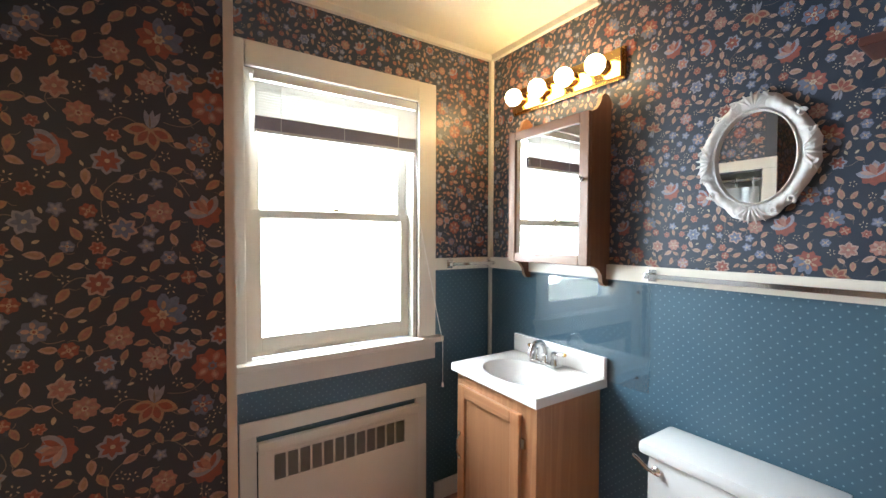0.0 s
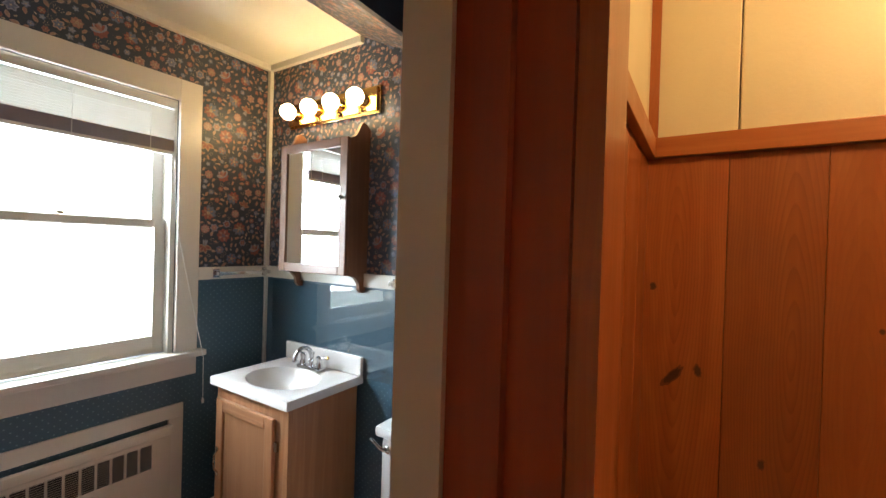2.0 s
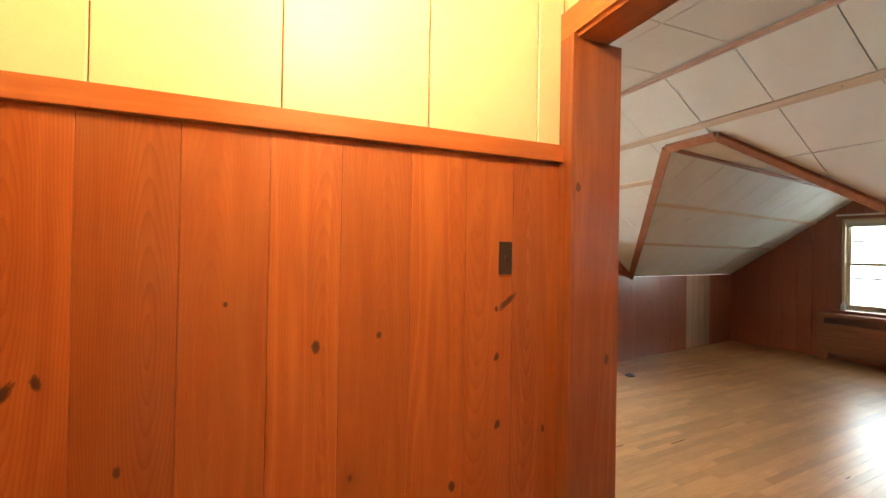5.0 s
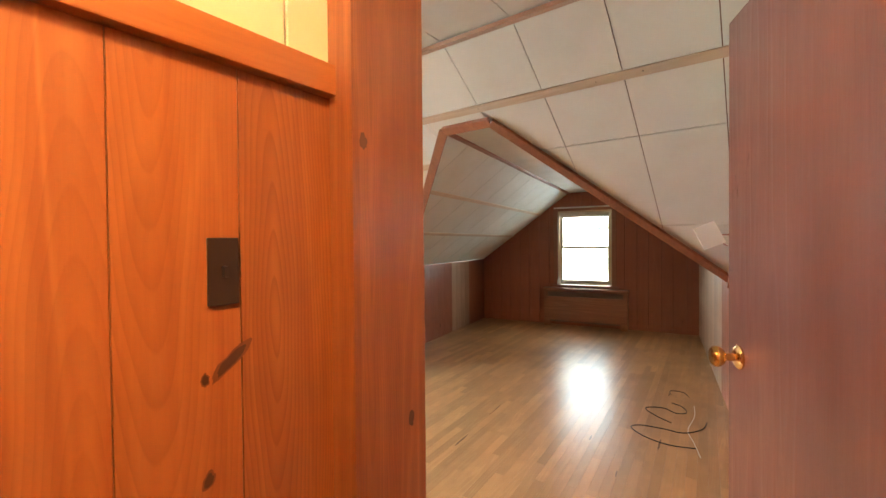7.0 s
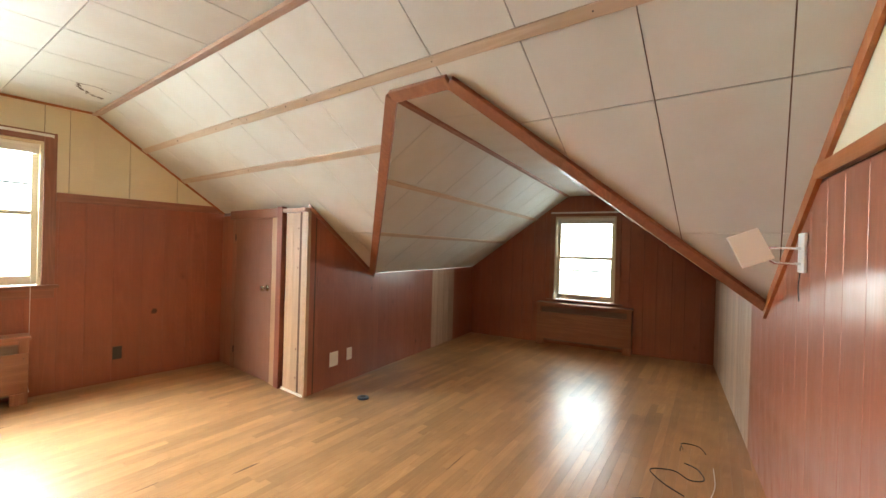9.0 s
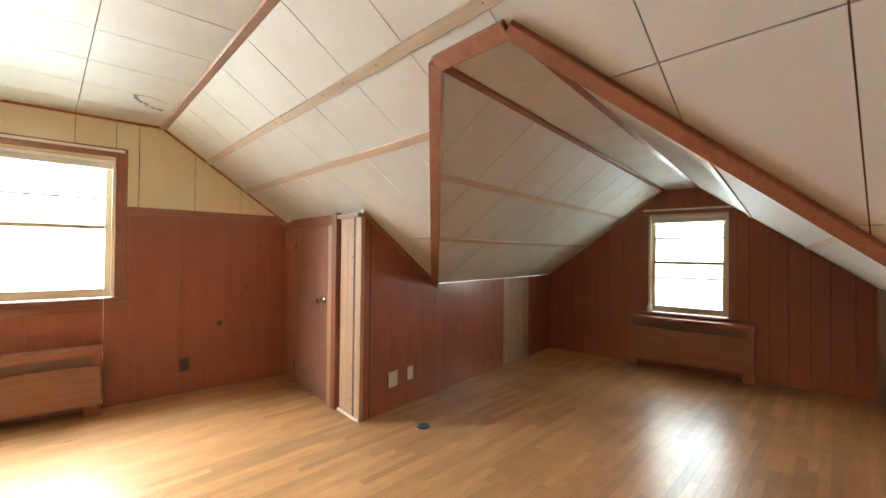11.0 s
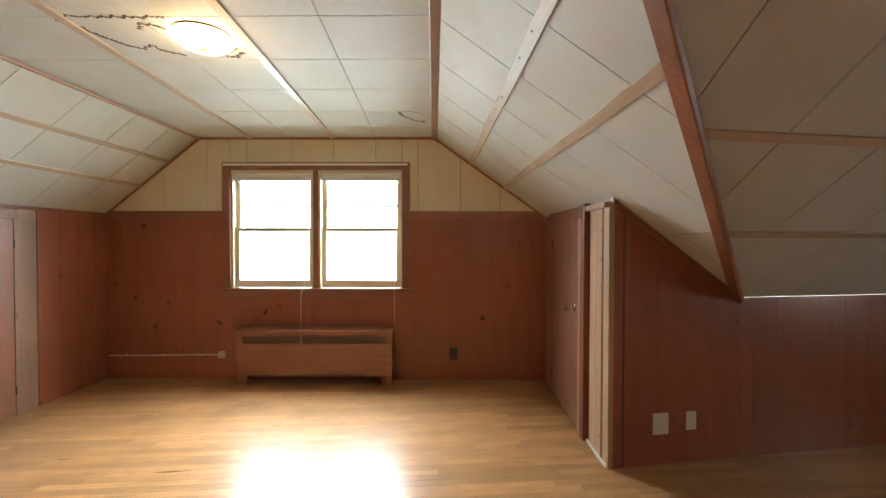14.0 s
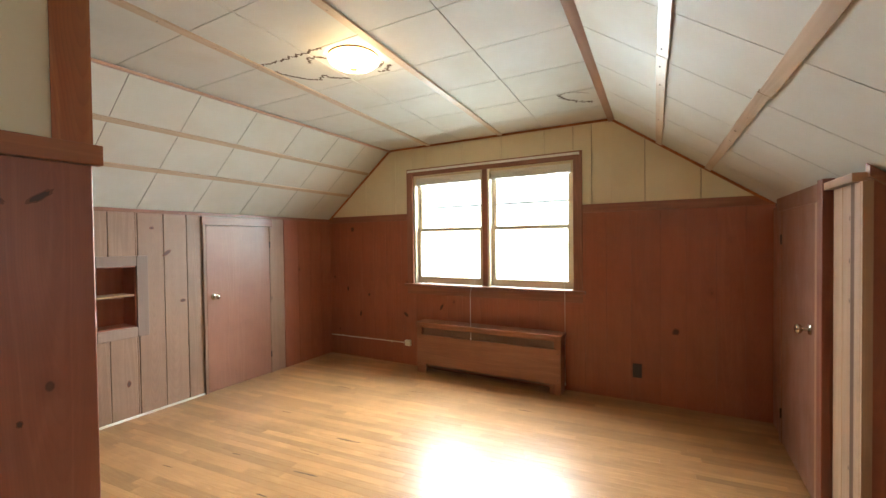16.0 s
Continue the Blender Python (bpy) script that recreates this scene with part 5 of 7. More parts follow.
def sink():
    """Local x from the front edge to the wall, y along the wall."""
    top = thing("sink_top", pose(1.115, 1.205, 0), "white cultured marble sink top with an oval basin and low backsplash", "sink")
    W, L, z, k = 0.418, 0.540, 0.800, 48
    cx, cy, a, b = 0.185, 0.272, 0.135, 0.190
    bm = bmesh.new()
    outer = []
    for i in range(k):
        an = 6.28318 * i / k
        c_, s_ = math.cos(an), math.sin(an)
        sc = min((W - cx) / c_ if c_ > 1e-6 else (cx / -c_ if c_ < -1e-6 else 9), (L - cy) / s_ if s_ > 1e-6 else (cy / -s_ if s_ < -1e-6 else 9))
        outer.append((cx + c_ * sc, cy + s_ * sc, z))
    corners = [(0, 0), (W, 0), (W, L), (0, L)]
    for c_ in corners:
        best = min(range(k), key=lambda i: (outer[i][0] - c_[0]) ** 2 + (outer[i][1] - c_[1]) ** 2)
        outer[best] = (*c_, z)
    low = lambda r, d: [(x, y, d) for x, y, _ in r]
    inner = oval(cx, cy, a, b, z)
    rings = [low(outer, 0.764), low(outer, z - 0.006), [(cx + (x - cx) * 0.985, cy + (y - cy) * 0.985, z) for x, y, _ in outer], oval(cx, cy, a + 0.012, b + 0.012, z), oval(cx, cy, a + 0.004, b + 0.004, z - 0.003)]
    for kx, dz in ((1.0, 0.012), (0.94, 0.035), (0.84, 0.062), (0.68, 0.088), (0.45, 0.108), (0.2, 0.118), (0.1, 0.120)):
        rings.append(oval(cx, cy, a * kx, b * kx, z - dz))
    vs_ = sheet(bm, rings)
    bm.faces.new(vs_[-1])
    part("counter", bm, MARBLE, top, smooth=True)
    part("backsplash", box_bm((W - 0.020, 0.0, z + 0.0005), (W, L, z + 0.088), 0.005), MARBLE, top)
    bm = bmesh.new()
    lathe(bm, [(0.022, 0), (0.022, 0.003), (0.012, 0.004), (0.0, 0.002)], (cx, cy, z - 0.1195))
    part("drain", bm, CHROME, top, "chrome drain ring", smooth=True)
    f = thing("faucet", pose(1.455, 1.475, z), "polished chrome centreset faucet with an arched spout and two lever handles", "faucet")
    bm = bmesh.new()
    add_box(bm, (-0.026, -0.080, 0.0008), (0.026, 0.080, 0.018), 0.008)
    part("base", bm, CHROME, f)
    bm = bmesh.new()
    arc = [(0, 0, 0.018), (0, 0, 0.055)] + [(-0.048 + 0.048 * math.cos(math.radians(q)), 0, 0.062 + 0.050 * math.sin(math.radians(q))) for q in range(0, 171, 14)] + [(-0.098, 0, 0.055)]
    tube(bm, arc, 0.0105, 12)
    part("spout", bm, CHROME, f, smooth=True)
    bm = bmesh.new()
    lathe(bm, [(0.016, 0), (0.014, 0.01), (0.014, 0.03), (0.009, 0.036)], (0, 0, 0.018))
    part("spout_collar", bm, CHROME, f, smooth=True)
    for y in (-0.055, 0.055):
        h = new("handle")
        h.parent = f
        h.location = (0, y, 0.018)
        bm = bmesh.new()
        lathe(bm, [(0.019, 0), (0.017, 0.012), (0.012, 0.026), (0.016, 0.038), (0.014, 0.050), (0.0, 0.056)])
        part("hub", bm, CHROME, h, smooth=True)
        bm = bmesh.new()
        s_ = 1 if y > 0 else -1
        tube(bm, [(0, 0, 0.044), (0.005, s_ * 0.02, 0.047), (0.006, s_ * 0.045, 0.050)], 0.0062, 10)
        part("lever", bm, CHROME, h, smooth=True)
        bm = bmesh.new()
        lathe(bm, [(0.0, -0.008), (0.008, -0.006), (0.009, 0.0), (0.007, 0.006), (0.0, 0.008)], (0.006, s_ * 0.050, 0.0505), axis=(0, 1, 0), seg=14)
        part("tip", bm, BRASS, h, "brass lever tip", smooth=True)
    bm = bmesh.new()
    add_cyl(bm, (0.014, 0, 0.018), (0.014, 0, 0.07), 0.003, seg=8)
    lathe(bm, [(0.0, 0), (0.006, 0.003), (0.006, 0.009), (0.0, 0.012)], (0.014, 0, 0.07), seg=12)
    part("lift_rod", bm, CHROME, f, smooth=True)


def vanity():
    """Front faces -x."""
    v = thing("vanity_cabinet", pose(1.14, 1.225, 0), "honey oak veneered vanity cabinet with one framed door", "bathroom vanity")
    D, L, H = 0.375, 0.500, 0.763
    for y0, y1 in ((0.0, 0.016), (L - 0.016, L)):
        part("side_panel", box_bm((0.018, y0, 0), (D, y1, H), 0.001), VANITY_WOOD, v)
    part("bottom", box_bm((0.02, 0.017, 0.09), (D, L - 0.017, 0.105)), VANITY_WOOD, v)
    part("toe_board", box_bm((0.06, 0.017, 0.0), (0.072, L - 0.017, 0.089)), VANITY_WOOD, v)
    fr = tagged(new("face_frame"), "")
    fr.parent = v
    for y0, y1 in ((0.0, 0.078), (L - 0.040, L)):
        part("stile", box_bm((0.0, y0, 0.09), (0.0175, y1, H), 0.001), VANITY_WOOD, fr)
    for z0, z1 in ((H - 0.07, H), (0.09, 0.125)):
        part("rail", box_bm((0.0, 0.0785, z0), (0.0175, L - 0.0405, z1), 0.001), VANITY_WOOD, fr)
    d = tagged(new("door"), "")
    d.parent = v
    y0, y1, z0, z1 = 0.075, L - 0.022, 0.11, H - 0.055
    for a, b in ((y0, y0 + 0.052), (y1 - 0.052, y1)):
        part("stile", box_bm((-0.019, a, z0), (-0.001, b, z1), 0.005), VANITY_WOOD, d)
    for a, b in ((z0, z0 + 0.052), (z1 - 0.052, z1)):
        part("rail", box_bm((-0.019, y0 + 0.0525, a), (-0.001, y1 - 0.0525, b), 0.005), VANITY_X, d)
    part("panel", box_bm((-0.010, y0 + 0.048, z0 + 0.048), (-0.002, y1 - 0.048, z1 - 0.048), 0.001), VANITY_WOOD, d)
    for z in (0.20, 0.60):
        bm = bmesh.new()
        add_cyl(bm, (-0.010, y0 - 0.004, z - 0.02), (-0.010, y0 - 0.004, z + 0.02), 0.004, seg=10)
        add_box(bm, (-0.012, y0 - 0.022, z - 0.018), (-0.001, y0 - 0.003, z + 0.018))
        part("hinge", bm, NICKEL, v, "small nickel hinge")
    bm = bmesh.new()
    tube(bm, [(-0.020, y1 - 0.02, 0.38), (-0.034, y1 - 0.02, 0.40), (-0.036, y1 - 0.02, 0.43), (-0.034, y1 - 0.02, 0.46), (-0.020, y1 - 0.02, 0.48)], 0.004, 8)
    lathe(bm, [(0.010, 0), (0.010, 0.003)], (-0.019, y1 - 0.02, 0.375), axis=(-1, 0, 0), seg=12)
    lathe(bm, [(0.010, 0), (0.010, 0.003)], (-0.019, y1 - 0.02, 0.485), axis=(-1, 0, 0), seg=12)
    part("pull", bm, NICKEL, v, "worn nickel pull handle", smooth=True)


VANITY_X = wood("vanity_oak_rail", (0.31, 0.135, 0.06), (0.45, 0.22, 0.105), along="y", knots=False, coat=0.2)
vanity()
sink()


def toilet():
    t = thing("toilet", pose(1.32, 0.455, 0), "white ceramic two piece toilet with a chrome flush lever", "toilet")
    L = 0.485
    bm = bmesh.new()
    add_box(bm, (0.012, 0.02, 0.36), (0.195, L - 0.02, 0.668), 0.028)
    part("tank", bm, CERAMIC, t, smooth=True)
    bm = bmesh.new()
    add_box(bm, (-0.004, 0.0, 0.669), (0.205, L, 0.712), 0.017)
    part("lid", bm, CERAMIC, t, smooth=True)
    lv = tagged(new("flush_lever"), "chrome flush lever")
    lv.parent = t
    bm = bmesh.new()
    lathe(bm, [(0.0, 0), (0.015, 0), (0.015, 0.006), (0.008, 0.012), (0.0, 0.014)], (0.012, L - 0.06, 0.628), axis=(-1, 0, 0), seg=18)
    part("boss", bm, CHROME, lv, smooth=True)
    bm = bmesh.new()
    tube(bm, [(-0.004, L - 0.06, 0.628), (-0.012, L - 0.04, 0.636), (-0.014, L - 0.01, 0.655), (-0.013, L + 0.008, 0.662)], 0.0065, 10)
    part("arm", bm, CHROME, lv, smooth=True)
    cx, cy = -0.20, L / 2
    bm = bmesh.new()
    sheet(bm, [oval(cx + 0.10, cy, 0.13, 0.10, 0.0), oval(cx + 0.10, cy, 0.12, 0.09, 0.10), oval(cx + 0.05, cy, 0.18, 0.12, 0.22), oval(cx, cy, 0.24, 0.17, 0.34), oval(cx, cy, 0.25, 0.18, 0.385), oval(cx, cy, 0.21, 0.14, 0.385), oval(cx, cy, 0.17, 0.11, 0.28), oval(cx, cy, 0.05, 0.04, 0.22)])
    part("bowl", bm, CERAMIC, t, smooth=True)
    bm = bmesh.new()
    add_box(bm, (-0.01, cy - 0.11, 0.25), (0.16, cy + 0.11, 0.358), 0.02)
    part("shelf", bm, CERAMIC, t, smooth=True)
    bm = bmesh.new()
    v2 = sheet(bm, [oval(cx, cy, 0.25, 0.185, 0.388), oval(cx, cy, 0.255, 0.19, 0.40), oval(cx, cy, 0.25, 0.185, 0.418), oval(cx, cy, 0.1, 0.08, 0.424)])
    bm.faces.new(v2[-1])
    bm.faces.new(v2[0][::-1])
    part("seat_cover", bm, WHITE_PLASTIC, t, smooth=True)


toilet()


def light_bar():
    bar = thing("vanity_light", pose(BX - 0.001, 1.462, 2.082), "brass light bar with four lit round bulbs", "light fixture")
    bm = bmesh.new()
    add_box(bm, (-0.030, -0.310, -0.055), (0.0, 0.310, 0.058), 0.004)
    part("bar", bm, BRASS, bar)
    part("edge", box_bm((-0.014, -0.318, -0.063), (-0.002, 0.318, 0.066), 0.003), BRASS, bar)
    for i in range(4):
        y = -0.235 + i * 0.157
        s_ = tagged(new("lamp_holder"), "")
        s_.parent = bar
        bm = bmesh.new()
        lathe(bm, [(0.030, 0), (0.030, 0.006), (0.022, 0.018), (0.016, 0.030)], (-0.031, y, 0), axis=(-1, 0, 0), seg=20)
        part("socket", bm, BRASS, s_, smooth=True)
        bm = bmesh.new()
        bmesh.ops.create_uvsphere(bm, u_segments=24, v_segments=14, radius=0.040)
        bmesh.ops.translate(bm, verts=bm.verts, vec=(-0.092, y, 0))
        part("bulb", bm, BULB, s_, "lit warm round bulb", smooth=True)


light_bar()


def medicine():
    """Front faces -x."""
    c = thing("medicine_cabinet", pose(BX - 0.001, 1.443, 1.59), "oak medicine cabinet with a mirrored door and scrolled brackets", "cabinet")
    W, D, z0, z1 = 0.462, 0.125, -0.318, 0.300
    for y in (-W / 2, W / 2 - 0.018):
        bm = bmesh.new()
        prof = [(0, z0 - 0.085), (-0.030, z0 - 0.085), (-0.045, z0 - 0.070), (-0.050, z0 - 0.040), (-0.075, z0 - 0.012), (-0.105, z0 - 0.002), (-D + 0.002, z0), (-D + 0.002, z1 - 0.002), (-0.095, z1 + 0.012), (-0.075, z1 + 0.035), (-0.060, z1 + 0.070), (-0.045, z1 + 0.083), (-0.022, z1 + 0.080), (0, z1 + 0.06)]
        a_ = [bm.verts.new((x, y, z)) for x, z in prof]
        b_ = [bm.verts.new((x, y + 0.018, z)) for x, z in prof]
        bm.faces.new(a_)
        bm.faces.new(b_[::-1])
        for i in range(len(prof)):
            j = (i + 1) % len(prof)
            bm.faces.new((a_[j], a_[i], b_[i], b_[j]))
        part("side", bm, CABINET_WOOD, c)
    part("top", box_bm((-D + 0.003, -W / 2 + 0.019, z1 - 0.018), (0, W / 2 - 0.019, z1)), CABINET_WOOD, c)
    part("bottom", box_bm((-D + 0.003, -W / 2 + 0.019, z0), (0, W / 2 - 0.019, z0 + 0.018)), CABINET_WOOD, c)
    part("back", box_bm((-0.006, -W / 2 + 0.019, z0 + 0.019), (0, W / 2 - 0.019, z1 - 0.019)), CABINET_WOOD, c)
    d = tagged(new("door"), "")
    d.parent = c
    for y0, y1 in ((-W / 2, -W / 2 + 0.045), (W / 2 - 0.045, W / 2)):
        part("stile", box_bm((-D - 0.018, y0, z0), (-D, y1, z1), 0.004), CABINET_WOOD, d)
    for a, b in ((z0, z0 + 0.042), (z1 - 0.042, z1)):
        part("rail", box_bm((-D - 0.018, -W / 2 + 0.0455, a), (-D, W / 2 - 0.0455, b), 0.004), CABINET_Y, d)
    part("mirror", box_bm((-D - 0.010, -W / 2 + 0.043, z0 + 0.040), (-D - 0.006, W / 2 - 0.043, z1 - 0.040)), MIRROR, d)
    bm = bmesh.new()
    lathe(bm, [(0.006, 0), (0.006, 0.010), (0.012, 0.016), (0.012, 0.022), (0.0, 0.027)], (-D - 0.018, -W / 2 + 0.022, 0.03), axis=(-1, 0, 0), seg=18)
    part("knob", bm, NICKEL, d, "small turned knob", smooth=True)


CABINET_Y = wood("cabinet_oak_rail", (0.17, 0.08, 0.045), (0.28, 0.145, 0.08), along="y", knots=False, coat=0.15)
medicine()


def oval_mirror():
    """Carved frame: an oval moulding with C-scrolls and fans of leaves round its edge."""
    m = thing("wall_mirror", pose(BX - 0.002, 0.705, 1.636, 0, 0, 0), "ornate white carved oval mirror frame with leaf scrolls", "mirror")
    a, b, k = 0.104, 0.140, 224

    def at(an, off, out):
        """A place on the frame: off from the glass, out from the wall."""
        nx, nz = math.cos(an) / a, math.sin(an) / b
        l = math.hypot(nx, nz)
        return Vector((-out, a * math.cos(an) + off * nx / l, b * math.sin(an) + off * nz / l))

    rim = lambda an: 0.050 + 0.006 * math.cos(4 * an) + 0.0042 * abs(math.sin(6 * an)) - 0.003 * abs(math.cos(9 * an))
    prof = ((0.0, 0.004), (0.03, 0.016), (0.09, 0.019), (0.14, 0.013), (0.20, 0.012), (0.32, 0.015), (0.46, 0.019), (0.60, 0.021), (0.74, 0.020), (0.86, 0.016), (0.95, 0.010), (1.0, 0.004), (0.97, 0.0))
    bm = bmesh.new()
    rings = []
    for r, d in prof:
        ring = []
        for i in range(k):
            an = 6.28318 * i / k
            w = min(1, max(0, (r - 0.25) / 0.3))
            flute = 0.0016 * w * math.sin(an * 44 + r * 7 * math.sin(an * 4))
            ring.append(at(an, r * rim(an), d + 0.002 + flute))
        rings.append(ring)
    sheet(bm, rings)
    part("frame", bm, PLASTER, m, "carved oval frame", smooth=True)

    def ridge(pts, radii):
        """A rounded raised line that thins to its ends."""
        bm = bmesh.new()
        loops = []
        for i, p in enumerate(pts):
            d = (pts[min(i + 1, len(pts) - 1)] - pts[max(i - 1, 0)]).normalized()
            q = d.to_track_quat("Z", "Y").to_matrix()
            loops.append([bm.verts.new(p + q @ Vector((radii[i] * math.cos(6.28318 * j / 8), radii[i] * math.sin(6.28318 * j / 8), 0))) for j in range(8)])
        for p, q in zip(loops, loops[1:]):
            for i in range(8):
                j = (i + 1) % 8
                bm.faces.new((p[i], p[j], q[j], q[i]))
        bm.faces.new(loops[0][::-1])
        bm.faces.new(loops[-1])
        return bm

    for q in range(12):
        mid = 6.28318 * (q + 0.5) / 12
        flip = 1 if (q % 2) ^ (math.cos(mid) * math.sin(mid) > 0) else -1
        reach = math.hypot(a * math.sin(mid), b * math.cos(mid)) + 0.036
        for size, off, tail, out in ((0.0125, 0.041, 0.034, 0.0215), (0.0075, 0.022, 0.022, 0.0185)):
            pts, rad = [], []
            for i in range(34):
                u = i / 33
                if u < 0.6:
                    t = u / 0.6
                    sp, turn = size * (0.22 + 0.78 * t), 1.2 + 7.2 * t
                    sx, so = sp * math.cos(turn), sp * math.sin(turn)
                    end = (sx, so)
                else:
                    t = (u - 0.6) / 0.4
                    sx, so = end[0] + tail * t, end[1] - size * 0.9 * math.sin(2.2 * t)
                pts.append(at(mid + flip * (sx - 0.016) / reach, off + so, out - 0.004 * max(0.0, u - 0.6)))
                rad.append(size * (0.10 + 0.20 * math.sin(math.pi * min(1, 0.08 + u * 0.92)) ** 0.8))
            part("scroll", ridge(pts, rad), PLASTER, m, smooth=True)
    for q in range(4):
        mid = 1.5708 * q
        for j in (-2.5, -1.5, -0.5, 0.5, 1.5, 2.5):
            foot, tip = mid + j * 0.035, mid + j * 0.125
            reach = 0.066 - 0.0035 * abs(j) ** 1.3
            pts = [at(foot + (tip - foot) * t, 0.018 + (reach - 0.018) * t, 0.019 + 0.006 * math.sin(3.14159 * t) - 0.006 * t) for t in (i / 7 for i in range(8))]
            part("leaf", ridge(pts, [0.0014 + 0.0030 * math.sin(math.pi * min(1.0, 0.1 + 0.9 * i / 7)) ** 0.8 for i in range(8)]), PLASTER, m, smooth=True)
    bead = bmesh.new()
    for i in range(64):
        an = 6.28318 * i / 64
        bmesh.ops.create_icosphere(bead, subdivisions=1, radius=0.0022, matrix=Matrix.Translation(at(an, 0.0105, 0.0165)))
    part("bead_row", bead, PLASTER, m, smooth=True)
    bm = bmesh.new()
    ring = [bm.verts.new((-0.0065, y, z)) for y, z, _ in oval(0, 0, a + 0.002, b + 0.002, 0, 64)]
    back_ = [bm.verts.new((-0.002, y, z)) for y, z, _ in oval(0, 0, a + 0.002, b + 0.002, 0, 64)]
    bm.faces.new(ring)
    bm.faces.new(back_[::-1])
    for i in range(64):
        j = (i + 1) % 64
        bm.faces.new((ring[j], ring[i], back_[i], back_[j]))
    part("glass", bm, MIRROR, m, "old silvered glass")


oval_mirror()

# rails, trims, towel bars
slab("trim_chair_rail_east", (BX - 0.020, 0.17, DR + 0.001), (BX, BY - 0.021, DR + 0.062), WHITE, "white painted chair rail")
slab("trim_chair_rail_north", (bwx1 + 0.102, BY - 0.020, DR + 0.001), (BX, BY, DR + 0.062), WHITE, "white painted chair rail")
slab("trim_corner", (BX - 0.022, BY - 0.022, 0.10), (BX - 0.001, BY - 0.007, DR), WHITE)
slab("trim_corner_upper", (BX - 0.022, BY - 0.022, DR + 0.063), (BX - 0.001, BY - 0.001, BC - 0.032), WHITE, "white corner bead")
slab("trim_cornice_north", (-0.9, BY - 0.024, BC - 0.030), (BX, BY, BC), WHITE, "white ceiling moulding")
slab("trim_cornice_east", (BX - 0.024, 1.27, BC - 0.030), (BX, BY - 0.025, BC), WHITE)
slab("baseboard_north", (bwx1 + 0.102, BY - 0.018, 0), (BX, BY - 0.0065, 0.095), WHITE, "white painted baseboard")
slab("baseboard_east", (BX - 0.018, 0.17, 0), (BX - 0.0065, 1.2, 0.095), WHITE)


def towel_bar(m, length, label):
    """x along the wall, y away from it."""
    t = thing("towel_bar", m, label, "towel bar")
    for x in (0.0, length):
        bm = bmesh.new()
        add_box(bm, (x - 0.018, 0.0, -0.022), (x + 0.018, 0.008, 0.022), 0.003)
        add_box(bm, (x - 0.009, 0.008, -0.010), (x + 0.009, 0.046, 0.010), 0.002)
        part("bracket", bm, CHROME, t)
    part("bar", box_bm((-0.006, 0.034, -0.008), (length + 0.006, 0.044, 0.008), 0.001), CHROME, t)


towel_bar(pose(BX - 0.0205, 0.375, 1.246, 0, 0, 90), 0.64, "chrome flat towel bar on the white chair rail")
towel_bar(pose(BX - 0.03, BY - 0.0205, 1.246, 0, 0, 180), 0.27, "short chrome towel bar beside the window")

splash = thing("splash_guard", pose(BX - 0.0065, 1.026, 0.79), "clear plastic splash guard screwed to the blue wall", "splash guard")
part("sheet", box_bm((-0.006, 0.0, 0.0), (-0.002, 0.875, 0.415), 0.001), ACRYLIC, splash)
for y, z in ((0.05, 0.05), (0.05, 0.385), (0.39, 0.385)):
    bm = bmesh.new()
    lathe(bm, [(0.0, 0), (0.006, 0.0), (0.005, 0.003), (0.0, 0.004)], (-0.0065, y, z), axis=(-1, 0, 0), seg=12)
    part("screw", bm, DARK_METAL, splash)


def wall_shelf(m, label, w, mat, bracket=True):
    s_ = thing("wall_shelf", m, label, "shelf")
    part("board", box_bm((-0.14, 0, 0), (0, w, 0.022), 0.004), mat, s_)
    if bracket:
        for y in (0.05, w - 0.09):
            bm = bmesh.new()
            prof = [(0, -0.001), (-0.12, -0.001), (-0.115, -0.018), (-0.07, -0.032), (-0.045, -0.06), (-0.02, -0.088), (0, -0.095)]
            a_ = [bm.verts.new((x, y, z)) for x, z in prof]
            b_ = [bm.verts.new((x, y + 0.018, z)) for x, z in prof]
            bm.faces.new(a_)
            bm.faces.new(b_[::-1])
            for i in range(len(prof)):
                j = (i + 1) % len(prof)
                bm.faces.new((a_[j], a_[i], b_[i], b_[j]))
            part("bracket", bm, mat, s_)


wall_shelf(pose(BX - 0.001, 0.17, 1.845), "dark stained wooden wall shelf with curved brackets", 0.285, DARK_SHELF)
box_ = thing("storage_box", pose(BX - 0.01, 0.21, 1.868), "plain grey white box on the dark shelf", "box")
part("body", box_bm((-0.10, 0, 0), (0, 0.17, 0.22), 0.004), WHITE_PLASTIC, box_)
wall_shelf(pose(BX - 0.007, 0.17, 1.11), "short red brown wooden shelf below the chair rail", 0.21, WAINSCOT, False)

# recessed heater cover under the window
hc = thing("convector_cover", pose(1.105, BY - 0.0065, 0, 0, 0, 180), "cream enamelled convector cover with louvred slots in a white frame", "radiator cover")
CW, CH = 0.865, 0.635
part("frame_top", box_bm((0, 0, CH - 0.062), (CW, 0.014, CH), 0.002), WHITE, hc)
for x in (0.0, CW - 0.062):
    part("frame_side", box_bm((x, 0, 0.0), (x + 0.062, 0.014, CH - 0.0625), 0.002), WHITE, hc)
x0, x1 = 0.064, CW - 0.064
bm = bmesh.new()
pr = [(0.001, 0.545), (0.040, 0.560), (0.052, 0.556), (0.056, 0.545), (0.052, 0.520), (0.046, 0.515), (0.001, 0.515)]
a_ = [bm.verts.new((x0, y, z)) for y, z in pr]
b_ = [bm.verts.new((x1, y, z)) for y, z in pr]
bm.faces.new(a_)
bm.faces.new(b_[::-1])
